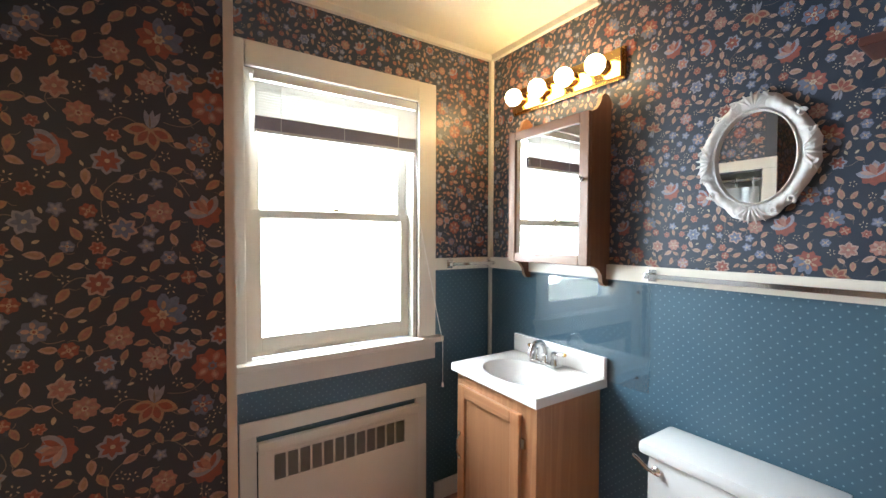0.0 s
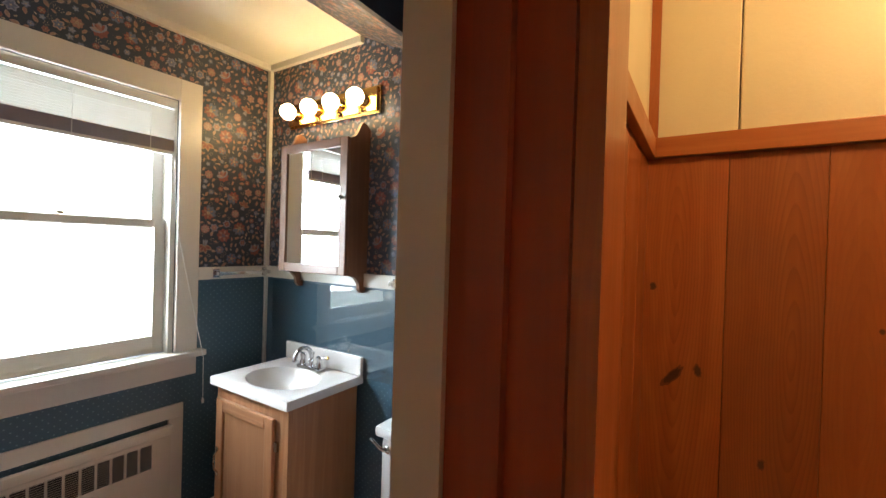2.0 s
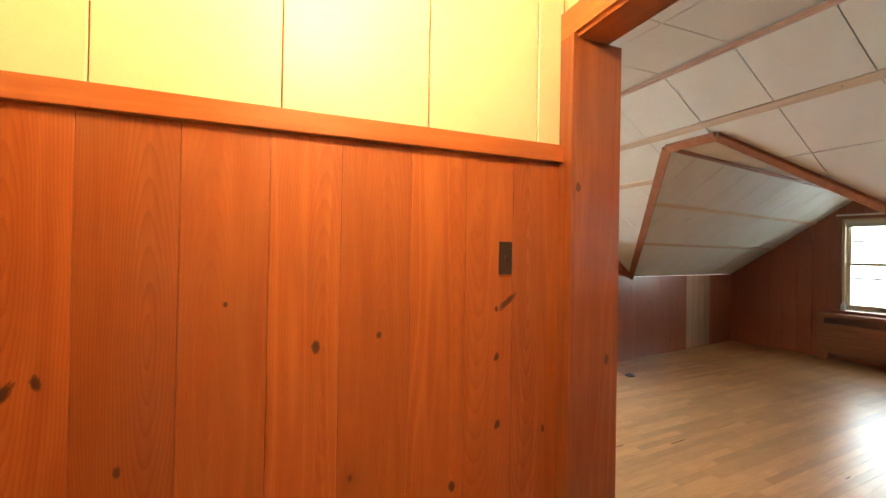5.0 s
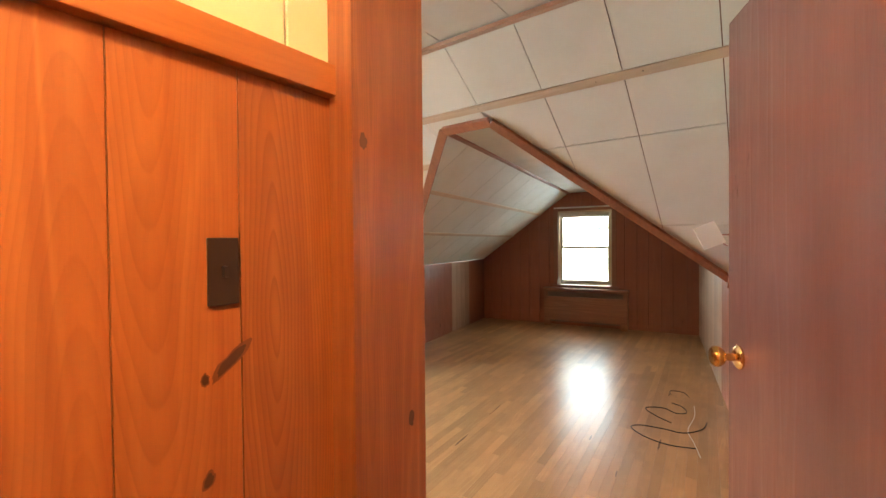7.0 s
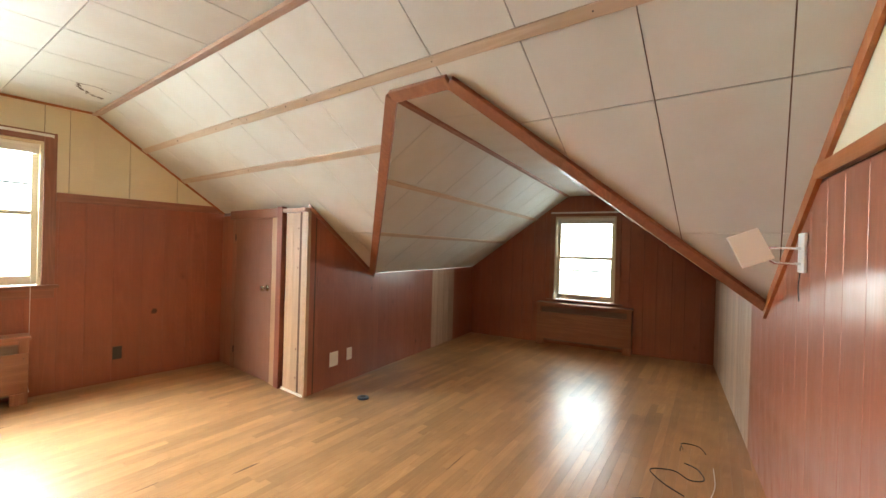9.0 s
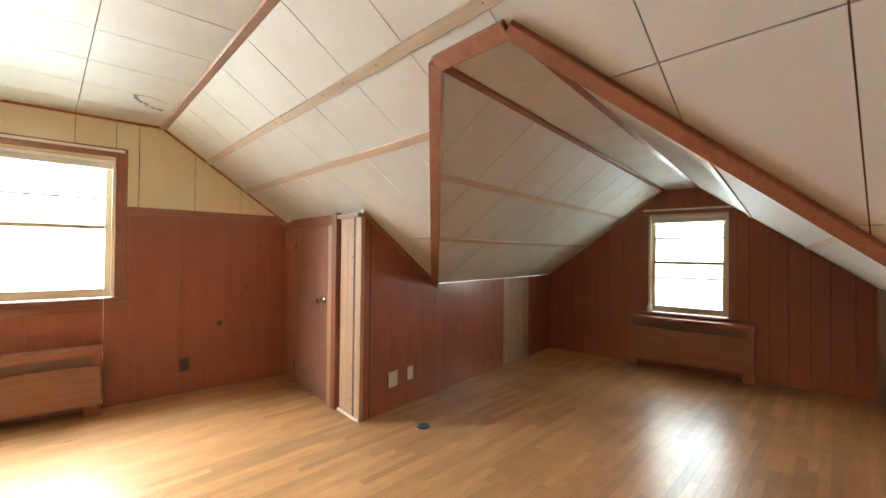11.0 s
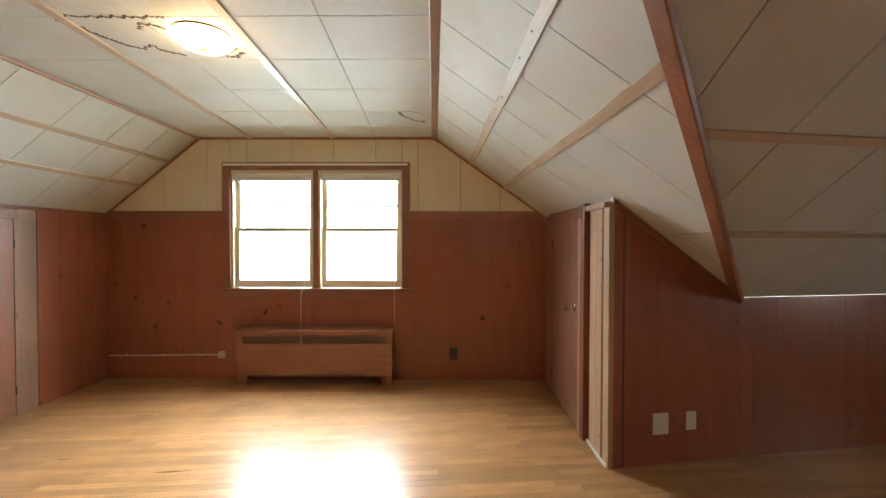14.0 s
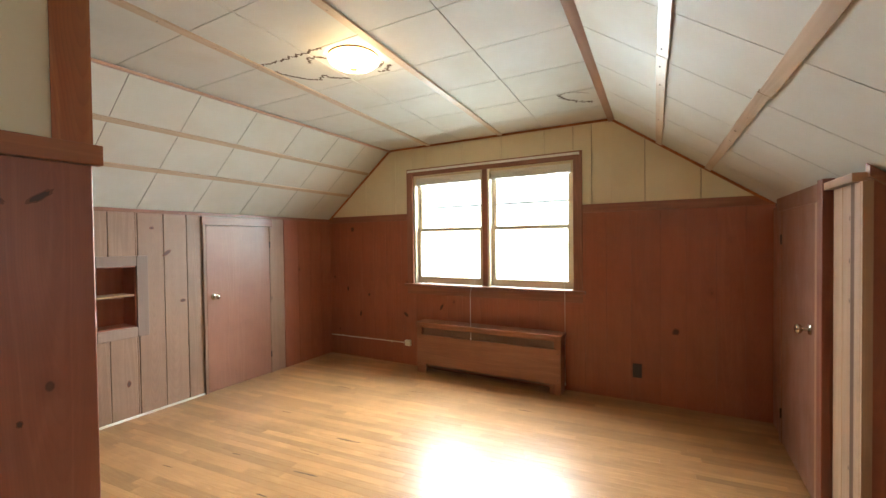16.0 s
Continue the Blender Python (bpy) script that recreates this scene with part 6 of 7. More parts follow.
for i in range(len(pr)):
    j = (i + 1) % len(pr)
    bm.faces.new((a_[j], a_[i], b_[i], b_[j]))
part("hood", bm, METAL_COVER, hc, smooth=True)
bm = bmesh.new()
n_, sx0, sx1 = 12, x0 + 0.075, x1 - 0.06
add_box(bm, (x0, 0.034, 0.494), (x1, 0.040, 0.5145))
add_box(bm, (x0, 0.034, 0.05), (x1, 0.040, 0.386))
add_box(bm, (x0, 0.034, 0.386), (sx0, 0.040, 0.494))
add_box(bm, (sx1, 0.034, 0.386), (x1, 0.040, 0.494))
pitch = (sx1 - sx0) / n_
for i in range(1, n_):
    add_box(bm, (sx0 + i * pitch - 0.004, 0.034, 0.386), (sx0 + i * pitch + 0.004, 0.040, 0.494))
part("front_panel", bm, METAL_COVER, hc)
bm = bmesh.new()
for r in range(12):
    z = 0.390 + r * 0.0088
    prism(bm, [(sx0, 0.030, z), (sx1, 0.030, z), (sx1, 0.039, z + 0.0035), (sx0, 0.039, z + 0.0035)], (0, 0, 0.0012))
part("louvre", bm, METAL_COVER, hc)
# black sheet behind the louvres stands in for the dark hollow
part("cavity", box_bm((x0, 0.002, 0.05), (x1, 0.006, 0.514)), BLACK, hc)

# bathroom blind with its cord
bl = thing("window_blind", pose(bwx1 - 0.03, BY - 0.035, 0, 0, 0, 180), "white mini blind drawn up to the top of the bathroom window", "blind")
BW_ = bwx1 - bwx0 - 0.06
part("head_rail", box_bm((0, -0.012, 2.005), (BW_, 0.018, 2.035), 0.002), BLIND, bl)
for r in range(13):
    z = 2.000 - r * 0.0105
    bm = bmesh.new()
    prism(bm, [(0.004, 0.004, z), (BW_ - 0.004, 0.004, z), (BW_ - 0.004, 0.010, z - 0.0115), (0.004, 0.010, z - 0.0115)], (0, -0.0012, 0))
    part("slat", bm, BLIND, bl)


def ribbed(bm, x0, x1, y0, y1, z0, z1, n):
    """A closed stack of slats as one solid with a ribbed face."""
    prof = [(y0, z0), (y1 - 0.002, z0)]
    for i in range(n):
        za = z0 + (z1 - z0) * i / n
        prof += [(y1, za + (z1 - z0) * 0.3 / n), (y1, za + (z1 - z0) * 0.75 / n), (y1 - 0.003, za + (z1 - z0) / n)]
    prof.append((y0, z1))
    a_ = [bm.verts.new((x0, y, z)) for y, z in prof]
    b_ = [bm.verts.new((x1, y, z)) for y, z in prof]
    bm.faces.new(a_)
    bm.faces.new(b_[::-1])
    for i in range(len(prof)):
        j = (i + 1) % len(prof)
        bm.faces.new((a_[j], a_[i], b_[i], b_[j]))


# backlit shade of the gathered white slats, put into their colour
BACKLIT_SLAT = plain("backlit_blind_slat", (0.32, 0.29, 0.33), 0.5)
bm = bmesh.new()
ribbed(bm, 0.004, BW_ - 0.004, -0.012, 0.013, 1.812, 1.863, 12)
part("gathered_blind", bm, BACKLIT_SLAT, bl, "gathered white slats, coloured grey violet as if backlit")
part("bottom_rail", box_bm((0.004, -0.012, 1.797), (BW_ - 0.004, 0.013, 1.811), 0.002), BLIND, bl)
for x in (0.10, BW_ / 2, BW_ - 0.10):
    bm = bmesh.new()
    tube(bm, [(x, 0.014, 2.0), (x, 0.015, 1.80)], 0.0016, 6)
    part("ladder_cord", bm, WHITE_PLASTIC, bl)
bm = bmesh.new()
tube(bm, [(0.01, 0.016, 2.0), (0.0, 0.03, 1.5), (-0.06, 0.06, 1.15), (-0.11, 0.085, 0.86), (-0.12, 0.07, 0.66)], 0.0016, 6)
lathe(bm, [(0.0, 0), (0.006, 0.003), (0.005, 0.022), (0.0, 0.026)], (-0.12, 0.07, 0.635), seg=10)
part("pull_cord", bm, WHITE_PLASTIC, bl, "hanging pull cord")

# shower alcove: casing, curtain, rings
AX = 0.115
slab("alcove_casing_near", (AX, 1.094, 0), (AX + 0.018, 1.165, 1.799), WHITE, "white casing of the shower alcove")
slab("alcove_casing_far", (AX, 1.90, 0), (AX + 0.018, 1.97, 1.799), WHITE)
slab("alcove_casing_head", (AX, 1.094, 1.80), (AX + 0.018, 1.97, 1.862), WHITE)
over = slab("wall_alcove_over", (AX - 0.06, 1.161, 1.80), (AX, 1.97, BC), FLORAL_Y)
print_paper(over, pose(AX, 0, 0, 0, 0, 270), -1.97, -1.161, 1.80, BC, (0.1, 0.2))
slab("wall_alcove_back", (-0.75, 1.161, 0), (-0.72, 1.97, BC), WHITE)
cur = thing("shower_curtain", pose(AX - 0.02, 1.19, 0), "white translucent vinyl shower curtain hanging from rings", "shower curtain")
bm = bmesh.new()
cols = [[bm.verts.new((0.012 * math.sin(i * 0.55) * (1.2 - z / 4) + 0.008 * math.sin(i * 0.21), 0.0 + i * 0.0115, z)) for z in (0.10, 0.6, 1.15, 1.70)] for i in range(60)]
for a_, b_ in zip(cols, cols[1:]):
    for i in range(3):
        bm.faces.new((a_[i], b_[i], b_[i + 1], a_[i + 1]))
bmesh.ops.solidify(bm, geom=bm.faces[:], thickness=0.001)
part("curtain", bm, CURTAIN, cur, smooth=True)
bm = bmesh.new()
add_cyl(bm, (0, -0.02, 1.745), (0, 0.70, 1.745), 0.010, seg=12)
part("rod", bm, CHROME, cur)
for i in range(8):
    bm = bmesh.new()
    tube(bm, [(0.014 * math.cos(q * 0.6283), 0.03 + i * 0.09, 1.735 + 0.026 * math.sin(q * 0.6283)) for q in range(11)], 0.003, 6)
    part("ring", bm, WHITE_PLASTIC, cur)

# ---- attic room fixtures ----
dome = thing("ceiling_light", pose(3.90, -1.67, CEIL), "flush glass dome ceiling light with a brass rim, lit", "light fixture")
bm = bmesh.new()
lathe(bm, [(0.0, 0.0), (0.140, 0.0), (0.147, -0.004), (0.144, -0.010), (0.0, -0.010)])
part("canopy", bm, BRASS, dome, smooth=True)
bm = bmesh.new()
lathe(bm, [(0.138, -0.0105), (0.150, -0.022), (0.142, -0.040), (0.110, -0.060), (0.060, -0.073), (0.0, -0.077)])
part("shade", bm, DOME, dome, "lit ribbed glass shade", smooth=True)
bm = bmesh.new()
lathe(bm, [(0.0, -0.078), (0.022, -0.079), (0.018, -0.087), (0.006, -0.092), (0.0, -0.096)])
part("finial", bm, BRASS, dome, smooth=True)

stain_mat = plain("brown_water_stain", (0.10, 0.065, 0.045), 0.8)


def stain(pts, w, seed):
    """A ragged brown tide mark lying on the ceiling."""
    rng = random.Random(seed)
    bm = bmesh.new()
    fine = []
    for a_, b_ in zip(pts, pts[1:]):
        for q in range(14):
            u = q / 14
            fine.append((a_[0] + (b_[0] - a_[0]) * u, a_[1] + (b_[1] - a_[1]) * u))
    fine.append(pts[-1])
    prev = None
    for i, (x, y) in enumerate(fine):
        j = fine[min(i + 1, len(fine) - 1)]
        k = fine[max(i - 1, 0)]
        d = Vector((j[0] - k[0], j[1] - k[1])).normalized()
        nx, ny = -d.y, d.x
        wob = 0.022 * noise.noise((x * 38, y * 38, seed)) + 0.010 * rng.uniform(-1, 1)
        h = w * rng.uniform(0.4, 1.3)
        cur_ = [bm.verts.new((x + nx * (wob + s_ * h), y + ny * (wob + s_ * h), CEIL - 0.0012)) for s_ in (-0.5, 0.5)]
        if prev:
            bm.faces.new((prev[0], prev[1], cur_[1], cur_[0]))
        prev = cur_
    ob = part("water_stain", bm, stain_mat, None, "dry brown water stain on the ceiling boards", kind="structure")
    return ob


stain([(3.74, -1.02), (3.80, -1.08), (3.90, -1.10), (3.98, -1.16), (4.06, -1.22), (4.03, -1.30), (4.10, -1.36), (4.14, -1.43)], 0.024, 1)
stain([(3.84, -1.37), (3.78, -1.42), (3.82, -1.50), (3.84, -1.51)], 0.022, 2)
stain([(4.16, -1.66), (4.15, -1.72), (4.10, -1.79)], 0.024, 3)
stain([(4.10, -1.70), (4.05, -1.785)], 0.018, 5)
stain([(3.722, -1.08), (3.722, -1.20), (3.724, -1.34), (3.722, -1.46), (3.722, -1.58)], 0.018, 7)
stain([(5.20, -2.56), (5.33, -2.60), (5.44, -2.68), (5.50, -2.78)], 0.028, 4)
stain([(5.20, -2.56), (5.19, -2.68), (5.28, -2.78)], 0.010, 6)

# niche in the knee wall
nm = wall_frame(3.82, YN, 180)
ni = thing("wall_niche", nm @ Matrix.Translation((0.03, 0, 0)), "small open shelf niche with a mitred greyed pine frame", "niche shelf")
nx0, nx1, nz0, nz1 = 0.02, 0.31, 0.775, 1.295
for a_, b_, lo, hi in ((nx0 - 0.085, nx0 + 0.002, nz0 - 0.085, nz1 + 0.085), (nx1 - 0.002, nx1 + 0.085, nz0 - 0.085, nz1 + 0.085)):
    part("frame_side", box_bm((a_, 0.0125, lo), (b_, 0.034, hi), 0.004), NICHE_WOOD, ni)
for lo, hi in ((nz0 - 0.085, nz0 + 0.002), (nz1 - 0.002, nz1 + 0.085)):
    part("frame_rail", box_bm((nx0 + 0.0025, 0.0125, lo), (nx1 - 0.0025, 0.034, hi), 0.004), NICHE_WOOD, ni)
part("back", box_bm((nx0, -0.20, nz0), (nx1, -0.185, nz1)), WAINSCOT, ni)
for x in (nx0, nx1 - 0.012):
    part("side", box_bm((x, -0.184, nz0), (x + 0.012, 0.010, nz1)), WAINSCOT, ni)
part("bottom", box_bm((nx0 + 0.0125, -0.184, nz0), (nx1 - 0.0125, 0.010, nz0 + 0.012)), WAINSCOT, ni)
part("top", box_bm((nx0 + 0.0125, -0.184, nz1 - 0.012), (nx1 - 0.0125, 0.010, nz1)), WAINSCOT, ni)
part("shelf", box_bm((nx0 + 0.0125, -0.184, 1.035), (nx1 - 0.0125, 0.004, 1.053), 0.002), PALE, ni)


def plate(m, w, h, mat, label, category, holes=2):
    """A wall plate: x along the wall, y out of it."""
    p = thing("wall_plate", m, label, category)
    part("cover", box_bm((-w / 2, 0, -h / 2), (w / 2, 0.006, h / 2), 0.002), mat, p)
    if holes == 2:
        for z in (-0.020, 0.020):
            bm = bmesh.new()
            add_box(bm, (-0.015, 0.0062, z - 0.013), (0.015, 0.008, z + 0.013), 0.0008)
            part("socket", bm, mat, p)
    elif holes == 1:
        part("toggle", box_bm((-0.004, 0.0062, -0.009), (0.004, 0.016, 0.009), 0.001), mat, p)
    return p


on = 0.0122
SWITCH = plain("dark_bronze_switch_plate", (0.035, 0.020, 0.018), 0.3)
plate(wall_frame(XE - on, -3.055, 90) @ Matrix.Translation((0, 0, 0.28)), 0.075, 0.125, DARK_METAL, "dark bronze outlet plate low on the gable wall", "outlet")
plate(wall_frame(HX - on, -1.365, 90) @ Matrix.Translation((0, 0, 1.37)), 0.050, 0.112, SWITCH, "dark brown switch plate on orange pine boards", "light switch", 1)
fl = Matrix.Rotation(radians(99.5), 4, "Z")
for s_, z, w, h in ((5.07, 0.272, 0.115, 0.142), (5.295, 0.280, 0.075, 0.125)):
    p_ = dv(VE, s_) - C * on
    plate(Matrix.Translation((p_.x, p_.y, z)) @ fl, w, h, PLASTIC, "ivory plastic wall plate on the brown boards" if w > 0.1 else "narrow ivory plastic outlet plate beside a wider one", "wall plate", 2 if w < 0.1 else 0)
jb = thing("cable_box", wall_frame(XE - on, -0.575, 90) @ Matrix.Translation((0, 0, 0.265)), "small ivory junction box at the end of a surface cable", "junction box")
part("box", box_bm((-0.035, 0, -0.035), (0.035, 0.035, 0.035), 0.004), PLASTIC, jb)
part("lid", box_bm((-0.037, 0.0355, -0.030), (0.037, 0.040, 0.030), 0.002), PLASTIC, jb)
ca = thing("surface_cable", wall_frame(XE - on, -0.535, 90), "cream cable stapled along the wall to a junction box", "cable")
bm = bmesh.new()
tube(bm, [(0.0, 0.008, 0.262), (0.4, 0.008, 0.257), (0.8, 0.008, 0.250), (1.19, 0.008, 0.246)], 0.006, 8)
part("cable", bm, PLASTIC, ca)
for x in (0.2, 0.6, 1.0):
    part("clip", box_bm((x, 0, 0.243), (x + 0.008, 0.015, 0.266)), PLASTIC, ca)

# curtain rod, blinds and cords of the windows


def dressing(m, width, z1, units, label_rod):
    rod = thing("curtain_rod", m @ Matrix.Translation((0, 0.024, z1 + 0.055)), label_rod, "curtain rod")
    part("rod", box_bm((-0.06, 0.016, -0.012), (width + 0.06, 0.024, 0.012), 0.003), WHITE_PLASTIC, rod)
    for x in (-0.06, width + 0.052):
        part("bracket", box_bm((x, 0.0, -0.014), (x + 0.008, 0.0155, 0.014), 0.001), WHITE_PLASTIC, rod)
    uw_ = (width - 0.044 - 0.10 * (units - 1)) / units
    for i in range(units):
        x0 = 0.022 + i * (uw_ + 0.10)
        b = thing("window_blind", m @ Matrix.Translation((x0, -0.040, z1)), "white mini blind pulled fully up under the window head", "blind")
        part("head_rail", box_bm((0.004, -0.012, -0.055), (uw_ - 0.004, 0.024, -0.024), 0.002), BLIND, b)
        bm = bmesh.new()
        ribbed(bm, 0.008, uw_ - 0.008, -0.010, 0.022, -0.108, -0.0565, 12)
        part("gathered_blind", bm, BLIND, b)
        if units == 2:
            bm = bmesh.new()
            xc = 0.05
            end = z1 - (0.45 if i else 0.08)
            tube(bm, [(xc, 0.03, -0.06), (xc, 0.05, -0.9), (xc, 0.125, -1.22), (xc, 0.235 if i else 0.11, -1.30), (xc, 0.235 if i else 0.11, -end)], 0.0022, 6)
            lathe(bm, [(0.0, 0), (0.007, 0.004), (0.005, 0.026), (0.0, 0.03)], (xc, 0.235 if i else 0.11, -end - 0.02), seg=10)
            part("pull_cord", bm, WHITE_PLASTIC, b, "long white pull cord")


dressing(wall_frame(XE, wy0, 90), wy1 - wy0, wz1, 2, "white flat curtain rod above the double window")
dressing(fw @ Matrix.Translation((dwv0, 0, 0)), dwv1 - dwv0, dwz1, 1, "white flat curtain rod above the dormer window")

bo = thing("spray_bottle", fw @ Matrix.Translation((dwv1 - 0.02, 0.03, dwz0 - 0.0215)), "small white plastic bottle on the dormer window sill", "bottle")
bm = bmesh.new()
lathe(bm, [(0.0, 0), (0.026, 0), (0.028, 0.01), (0.028, 0.075), (0.018, 0.095), (0.011, 0.102), (0.011, 0.112)], seg=20)
part("body", bm, WHITE_PLASTIC, bo, smooth=True)
bm = bmesh.new()
lathe(bm, [(0.013, 0.1125), (0.013, 0.128), (0.008, 0.134), (0.0, 0.135)], seg=16)
part("cap", bm, CERAMIC, bo, smooth=True)

# swing arm wall lamp with a square shade
la = thing("wall_lamp", pose(*dv(VW, 4.42)[:2], 1.43, 0, 0, 9.5) @ Matrix.Translation((0.014, 0, 0)), "white square shaded wall lamp on a jointed arm", "wall lamp")
part("back_plate", box_bm((0, -0.05, -0.09), (0.012, 0.05, 0.09), 0.003), WHITE_PLASTIC, la)
bm = bmesh.new()
tube(bm, [(0.012, 0, 0.02), (0.12, 0.02, 0.02), (0.195, 0.105, 0.02)], 0.006, 8)
tube(bm, [(0.012, 0, -0.05), (0.11, 0.03, -0.05), (0.195, 0.105, 0.0)], 0.006, 8)
part("arm", bm, CHROME, la, smooth=True)
sh = part("shade", box_bm((-0.066, -0.006, -0.076), (0.066, 0.006, 0.076), 0.003), WHITE_PLASTIC, la, "square white shade, tilted")
sh.matrix_basis = pose(0.215, 0.120, 0.015, 12, 22, 15)
bm = bmesh.new()
tube(bm, [(0.013, 0.0, -0.09), (0.02, 0.01, -0.16), (0.014, 0.0, -0.22)], 0.003, 6)
part("cord", bm, DARK_METAL, la)

# loose wires on the floor
wires = thing("loose_cable", pose(0, 0, 0), "thin dark cable lying in loops on the oak floor", "cable")
bm = bmesh.new()


def loop(pts):
    fine, out = [Vector((x, y, 0.004)) for x, y in pts], []
    for i in range(len(fine) - 1):
        p0, p1_, p2, p3 = fine[max(i - 1, 0)], fine[i], fine[i + 1], fine[min(i + 2, len(fine) - 1)]
        for q in range(7):
            u = q / 7
            out.append(0.5 * ((2 * p1_) + (p2 - p0) * u + (2 * p0 - 5 * p1_ + 4 * p2 - p3) * u * u + (3 * p1_ - p0 - 3 * p2 + p3) * u ** 3))
    out.append(fine[-1])
    return [(p.x, p.y, 0.004) for p in out]


tube(bm, loop([(1.20, -4.27), (1.36, -4.22), (1.52, -4.26), (1.63, -4.36), (1.58, -4.44), (1.43, -4.47), (1.30, -4.48), (1.20, -4.62), (1.18, -4.78)]), 0.0035, 6)
tube(bm, loop([(1.40, -4.62), (1.53, -4.70), (1.62, -4.82), (1.50, -4.90), (1.40, -4.84), (1.33, -4.90), (1.38, -5.02), (1.46, -5.06)]), 0.0035, 6)
part("cable", bm, BLACK, wires, smooth=True)
w2 = thing("loose_cable", pose(0, 0, 0), "short end of dark cable by the dormer wall", "cable")
bm = bmesh.new()
tube(bm, loop([(1.36, -5.30), (1.42, -5.40), (1.52, -5.38), (1.50, -5.28)]), 0.003, 6)
part("cable", bm, BLACK, w2, smooth=True)
w3 = thing("white_cord", pose(0, 0, 0), "thin white cord strewn over the oak floor", "cable")
bm = bmesh.new()
tube(bm, loop([(1.16, -4.15), (1.22, -4.35), (1.28, -4.55), (1.27, -4.85), (1.30, -5.1)]), 0.0025, 6)
part("cord", bm, WHITE_PLASTIC, w3, smooth=True)

pk = thing("floor_puck", pose(3.94, -4.385, 0.0), "round dark blue grey plastic disc on the oak floor", "disc")
bm = bmesh.new()
lathe(bm, [(0.0, 0.001), (0.050, 0.001), (0.054, 0.006), (0.052, 0.016), (0.040, 0.021), (0.0, 0.022)])
part("body", bm, plain("blue_grey_plastic", (0.05, 0.07, 0.11), 0.4), pk, smooth=True)
bm = bmesh.new()
lathe(bm, [(0.0, 0.0225), (0.026, 0.0225), (0.024, 0.026), (0.0, 0.027)])
part("cap", bm, BLACK, pk, smooth=True)

# trims of the attic room
slab("trim_north_shoe", (3.0, YN - 0.026, 0), (4.335, YN - 0.0125, 0.016), WHITE, "white shoe moulding")
slab("trim_closet_cap", (ue(YS) - 0.015, YS - 0.03, 1.702), (4.722, YS + 0.045, 1.738), RIDGE, "pine cap over the closet corner")
slab("trim_closet_corner", (ue(YS) - 0.022, YS - 0.02, 0), (ue(YS) - 0.002, YS + 0.014, 1.70), PALE, "pine corner strip")
slab("trim_closet_shoe", (ue(YS), YS + 0.0125, 0), (4.72, YS + 0.024, 0.02), WHITE)
slab("trim_post_partition", (2.485, -1.765, 1.781), (2.582, -1.742 + 0.001, CEIL - 0.002), PINE, "brown pine corner post above the rail")
slab("trim_post_hall", (HX - 0.022, HY1 - 0.03, 1.78), (HX - 0.011, HY1 + 0.006, 2.58), PINE)
slab("trim_doorway_post", (1.585, -1.609, 2.261), (1.60, -1.585, CEIL), PINE)


# the slanting trim over the dormer's side
bm = bmesh.new()
top_a, top_b = Vector((p0.x, p0.y, zs(YS, p0.x) - 0.012)), dv(VE, SFAR - L0, ZD + 0.004)
prism(bm, [top_a - C * 0.013, top_b - C * 0.013, top_b - C * 0.013 - Vector((0, 0, 0.045)), top_a - C * 0.013 - Vector((0, 0, 0.045))], -C * 0.018)
structure("trim_flank_slope", bm, EDGING, "brown pine strip under the slope")


# the rail and slanting edge of the west wall
wm = pose(pw1.x, pw1.y, 0, 0, 0, 279.5)
rail("trim_rail_west", wm @ Matrix.Translation((0, 0.010, 0)), d0 - 0.95, 1.76, 0.06, 0.022, PINE_X, "brown pine rail of the west wall")
bm = bmesh.new()
a_, b_ = Vector((dk, 0.012, CEIL)), Vector((d0, 0.012, ZD))
prism(bm, [a_, b_, b_ - Vector((0, 0, 0.075)), a_ - Vector((0, 0, 0.075))], (0, 0.018, 0))
structure("trim_west_slope", bm, PINE, "brown pine strip under the slope", wm)
# ---- floor strips ----


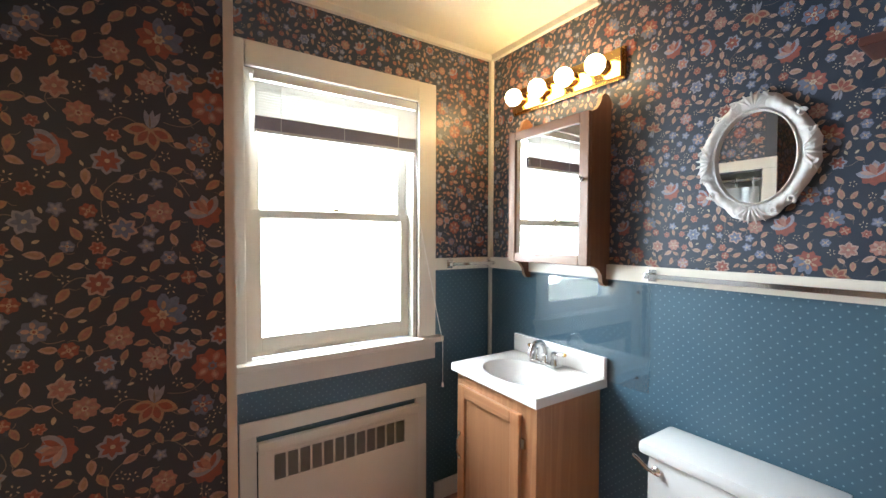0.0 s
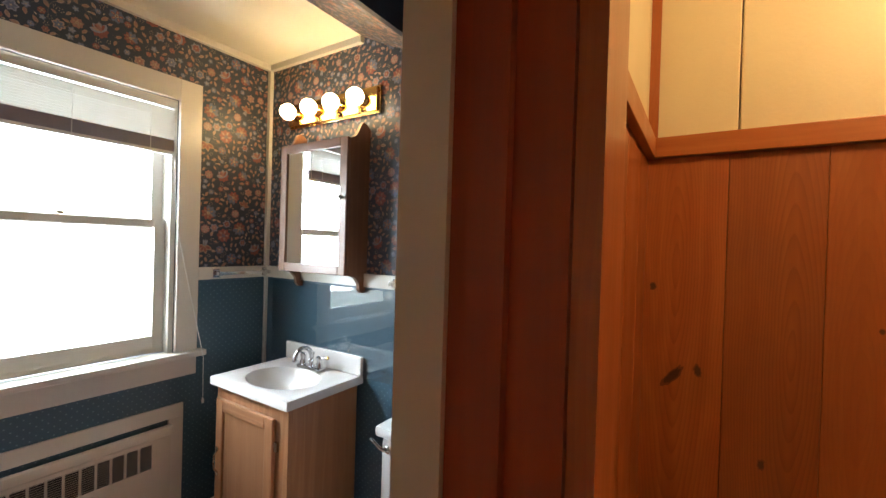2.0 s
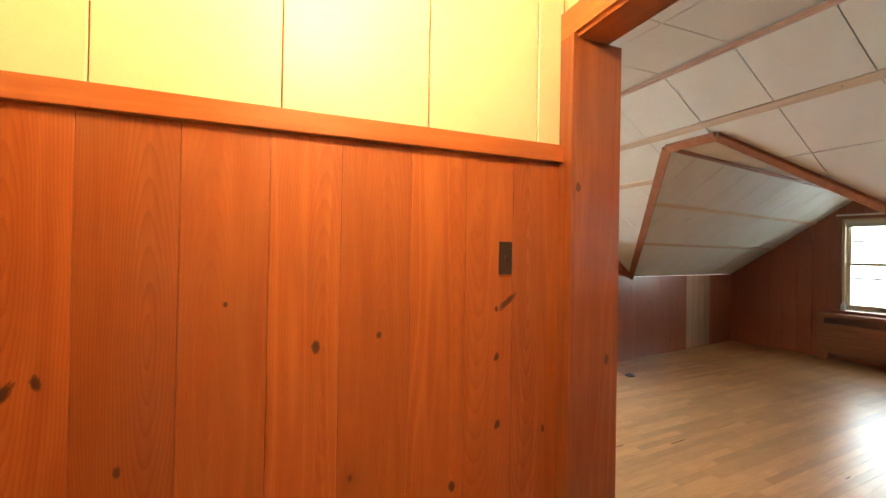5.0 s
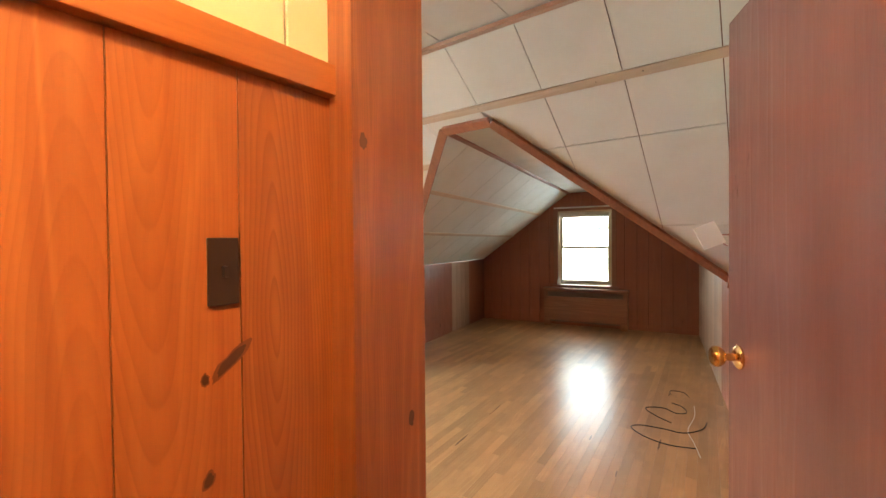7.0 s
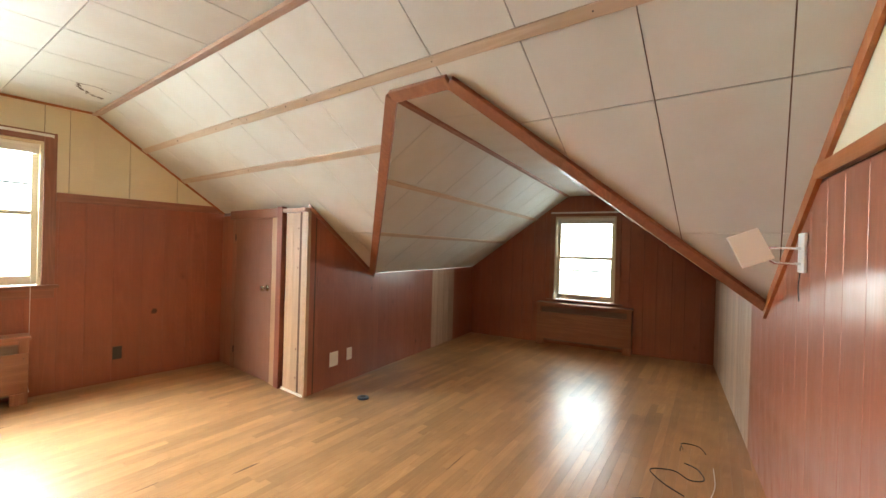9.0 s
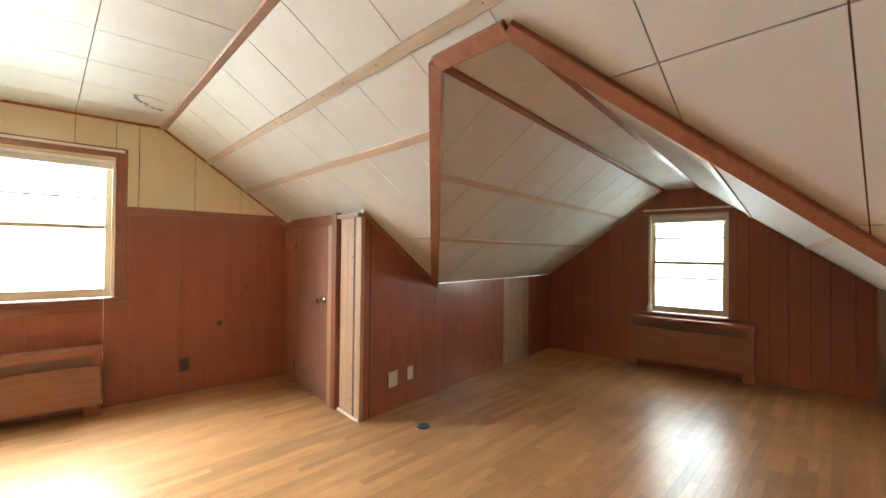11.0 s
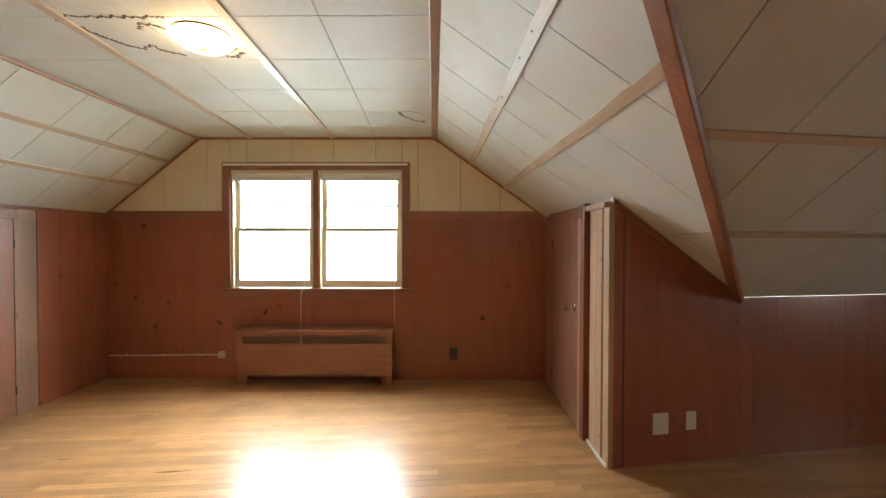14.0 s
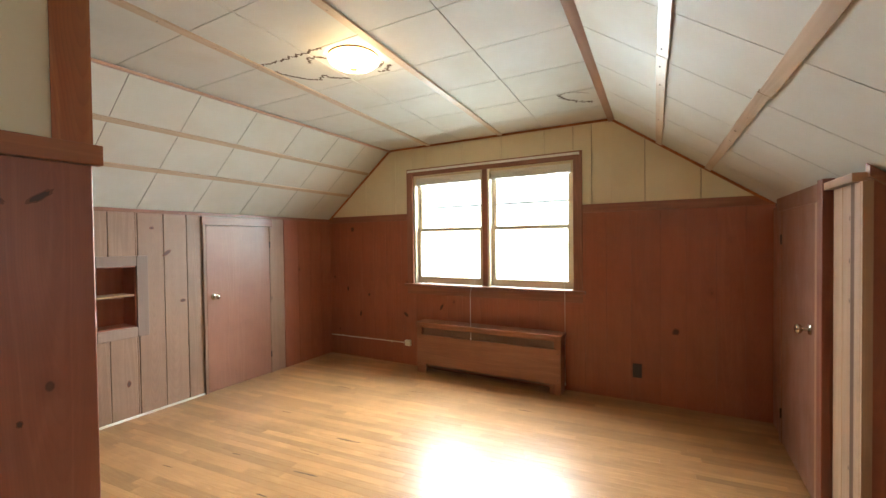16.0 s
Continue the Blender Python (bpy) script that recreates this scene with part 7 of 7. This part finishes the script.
def floor_strips():
    base = tagged(part("floor", box_bm((-1.15, -9.0, -0.021), (XE, 0.68, -0.013)), OAK, None, "", kind="structure"), "honey coloured oak strip floor, worn and glossy")
    rng = random.Random(8)
    width, turn = 0.058, 5.0
    meshes = {}

    def strip(n):
        if n not in meshes:
            me = bpy.data.meshes.new("strip")
            l, w, c = n * 0.1, width - 0.0006, 0.0003
            v = [(0, 0, -0.012), (w, 0, -0.012), (w, l, -0.012), (0, l, -0.012), (0, 0, -c), (w, 0, -c), (w, l, -c), (0, l, -c), (c, 0, 0), (w - c, 0, 0), (w - c, l, 0), (c, l, 0)]
            f = [(0, 3, 2, 1), (0, 1, 5, 9, 8, 4), (2, 3, 7, 11, 10, 6), (0, 4, 7, 3), (1, 2, 6, 5), (4, 8, 11, 7), (5, 6, 10, 9), (8, 9, 10, 11)]
            me.from_pydata(v, [], f)
            me.materials.append(OAK)
            meshes[n] = me
        return meshes[n]

    m = pose(0, 0, 0, 0, 0, turn)
    many = []
    for i in range(-34, 122):
        x, y = i * width, -9.2 + rng.uniform(-1, 0)
        while y < 0.9:
            n = rng.choice((6, 8, 9, 10, 12, 14, 16))
            p = m @ Vector((x + width / 2, y + n * 0.05, 0))
            a, b = m @ Vector((x, y, 0)), m @ Vector((x, y + n * 0.1, 0))
            vv = p.x * C.x + p.y * C.y
            if -1.1 < p.x < XE + 0.02 and b.y < YN + 1.8 and a.y < YN and not (p.y < -4.75 and (vv < VW - 0.1 or vv > VE + 0.1)) and not (p.y > 0.05 and p.x < 1.6):
                if a.y < YN and p.x < XE and p.y > -8.8:
                    many.append((p, n, x, y, min(1.0, (YN - a.y) / max(0.01, b.y - a.y))))
            y += n * 0.1 + 0.0006
    many.sort(key=lambda q: (Vector((2.9, -2.9, 0)) - q[0]).length)
    for p, n, x, y, k in many[:300]:
        ob = new("strip", strip(n))
        ob.parent = base
        ob.matrix_basis = m @ Matrix.Translation((x, y, 0)) @ Matrix.Rotation(radians(rng.uniform(-0.22, 0.22)), 4, "Y") @ Matrix.Diagonal((1, k, 1, 1))
    verts, faces = [], []
    for p, n, x, y, k in many[300:]:
        o = len(verts)
        me = strip(n)
        tilt = rng.uniform(-0.004, 0.004)
        verts += [m @ Vector((x + v.co.x, y + v.co.y * k, max(v.co.z, 0.0) - tilt * v.co.x if v.co.z > -0.005 else v.co.z)) for v in me.vertices]
        faces += [tuple(o + i for i in f.vertices) for f in me.polygons]
    me = bpy.data.meshes.new("floor_strips")
    me.from_pydata(verts, [], faces)
    me.materials.append(OAK_REST)
    ob = tagged(new("floor_strips", me), "honey coloured oak strips", kind="stuff")
    ob.parent = base


def oak_rest():
    mat = OAK.copy()
    mat.name = "oak_strip_joined"
    for node in list(mat.node_tree.nodes):
        if node.type == "OBJECT_INFO":
            geo = mat.node_tree.nodes.new("ShaderNodeNewGeometry")
            for link in list(node.outputs["Random"].links):
                mat.node_tree.links.new(geo.outputs["Random Per Island"], link.to_socket)
    return mat


OAK_REST = oak_rest()
floor_strips()

# dark scratches and worn places in the oak
rng = random.Random(12)
SCUFF = plain("dark_floor_scratch", (0.13, 0.062, 0.030), 0.6)
for i in range(26):
    cx, cy = (rng.uniform(2.6, 5.6), rng.uniform(-3.6, 0.2)) if i < 20 else (rng.uniform(1.4, 3.0), rng.uniform(-5.6, -3.4))
    long_, wide = rng.uniform(0.03, 0.13), rng.uniform(0.003, 0.009)
    bm = bmesh.new()
    rim_ = []
    for j in range(14):
        an = 6.28318 * j / 14
        rim_.append(bm.verts.new((wide * math.cos(an) * rng.uniform(0.5, 1.2), long_ * math.sin(an) * rng.uniform(0.8, 1.1), 0.0012)))
    bm.faces.new(rim_)
    structure("floor_scratch", bm, SCUFF, "short dark scratch along an oak strip", pose(cx, cy, 0, 0, 0, 5 + rng.uniform(-4, 4)))
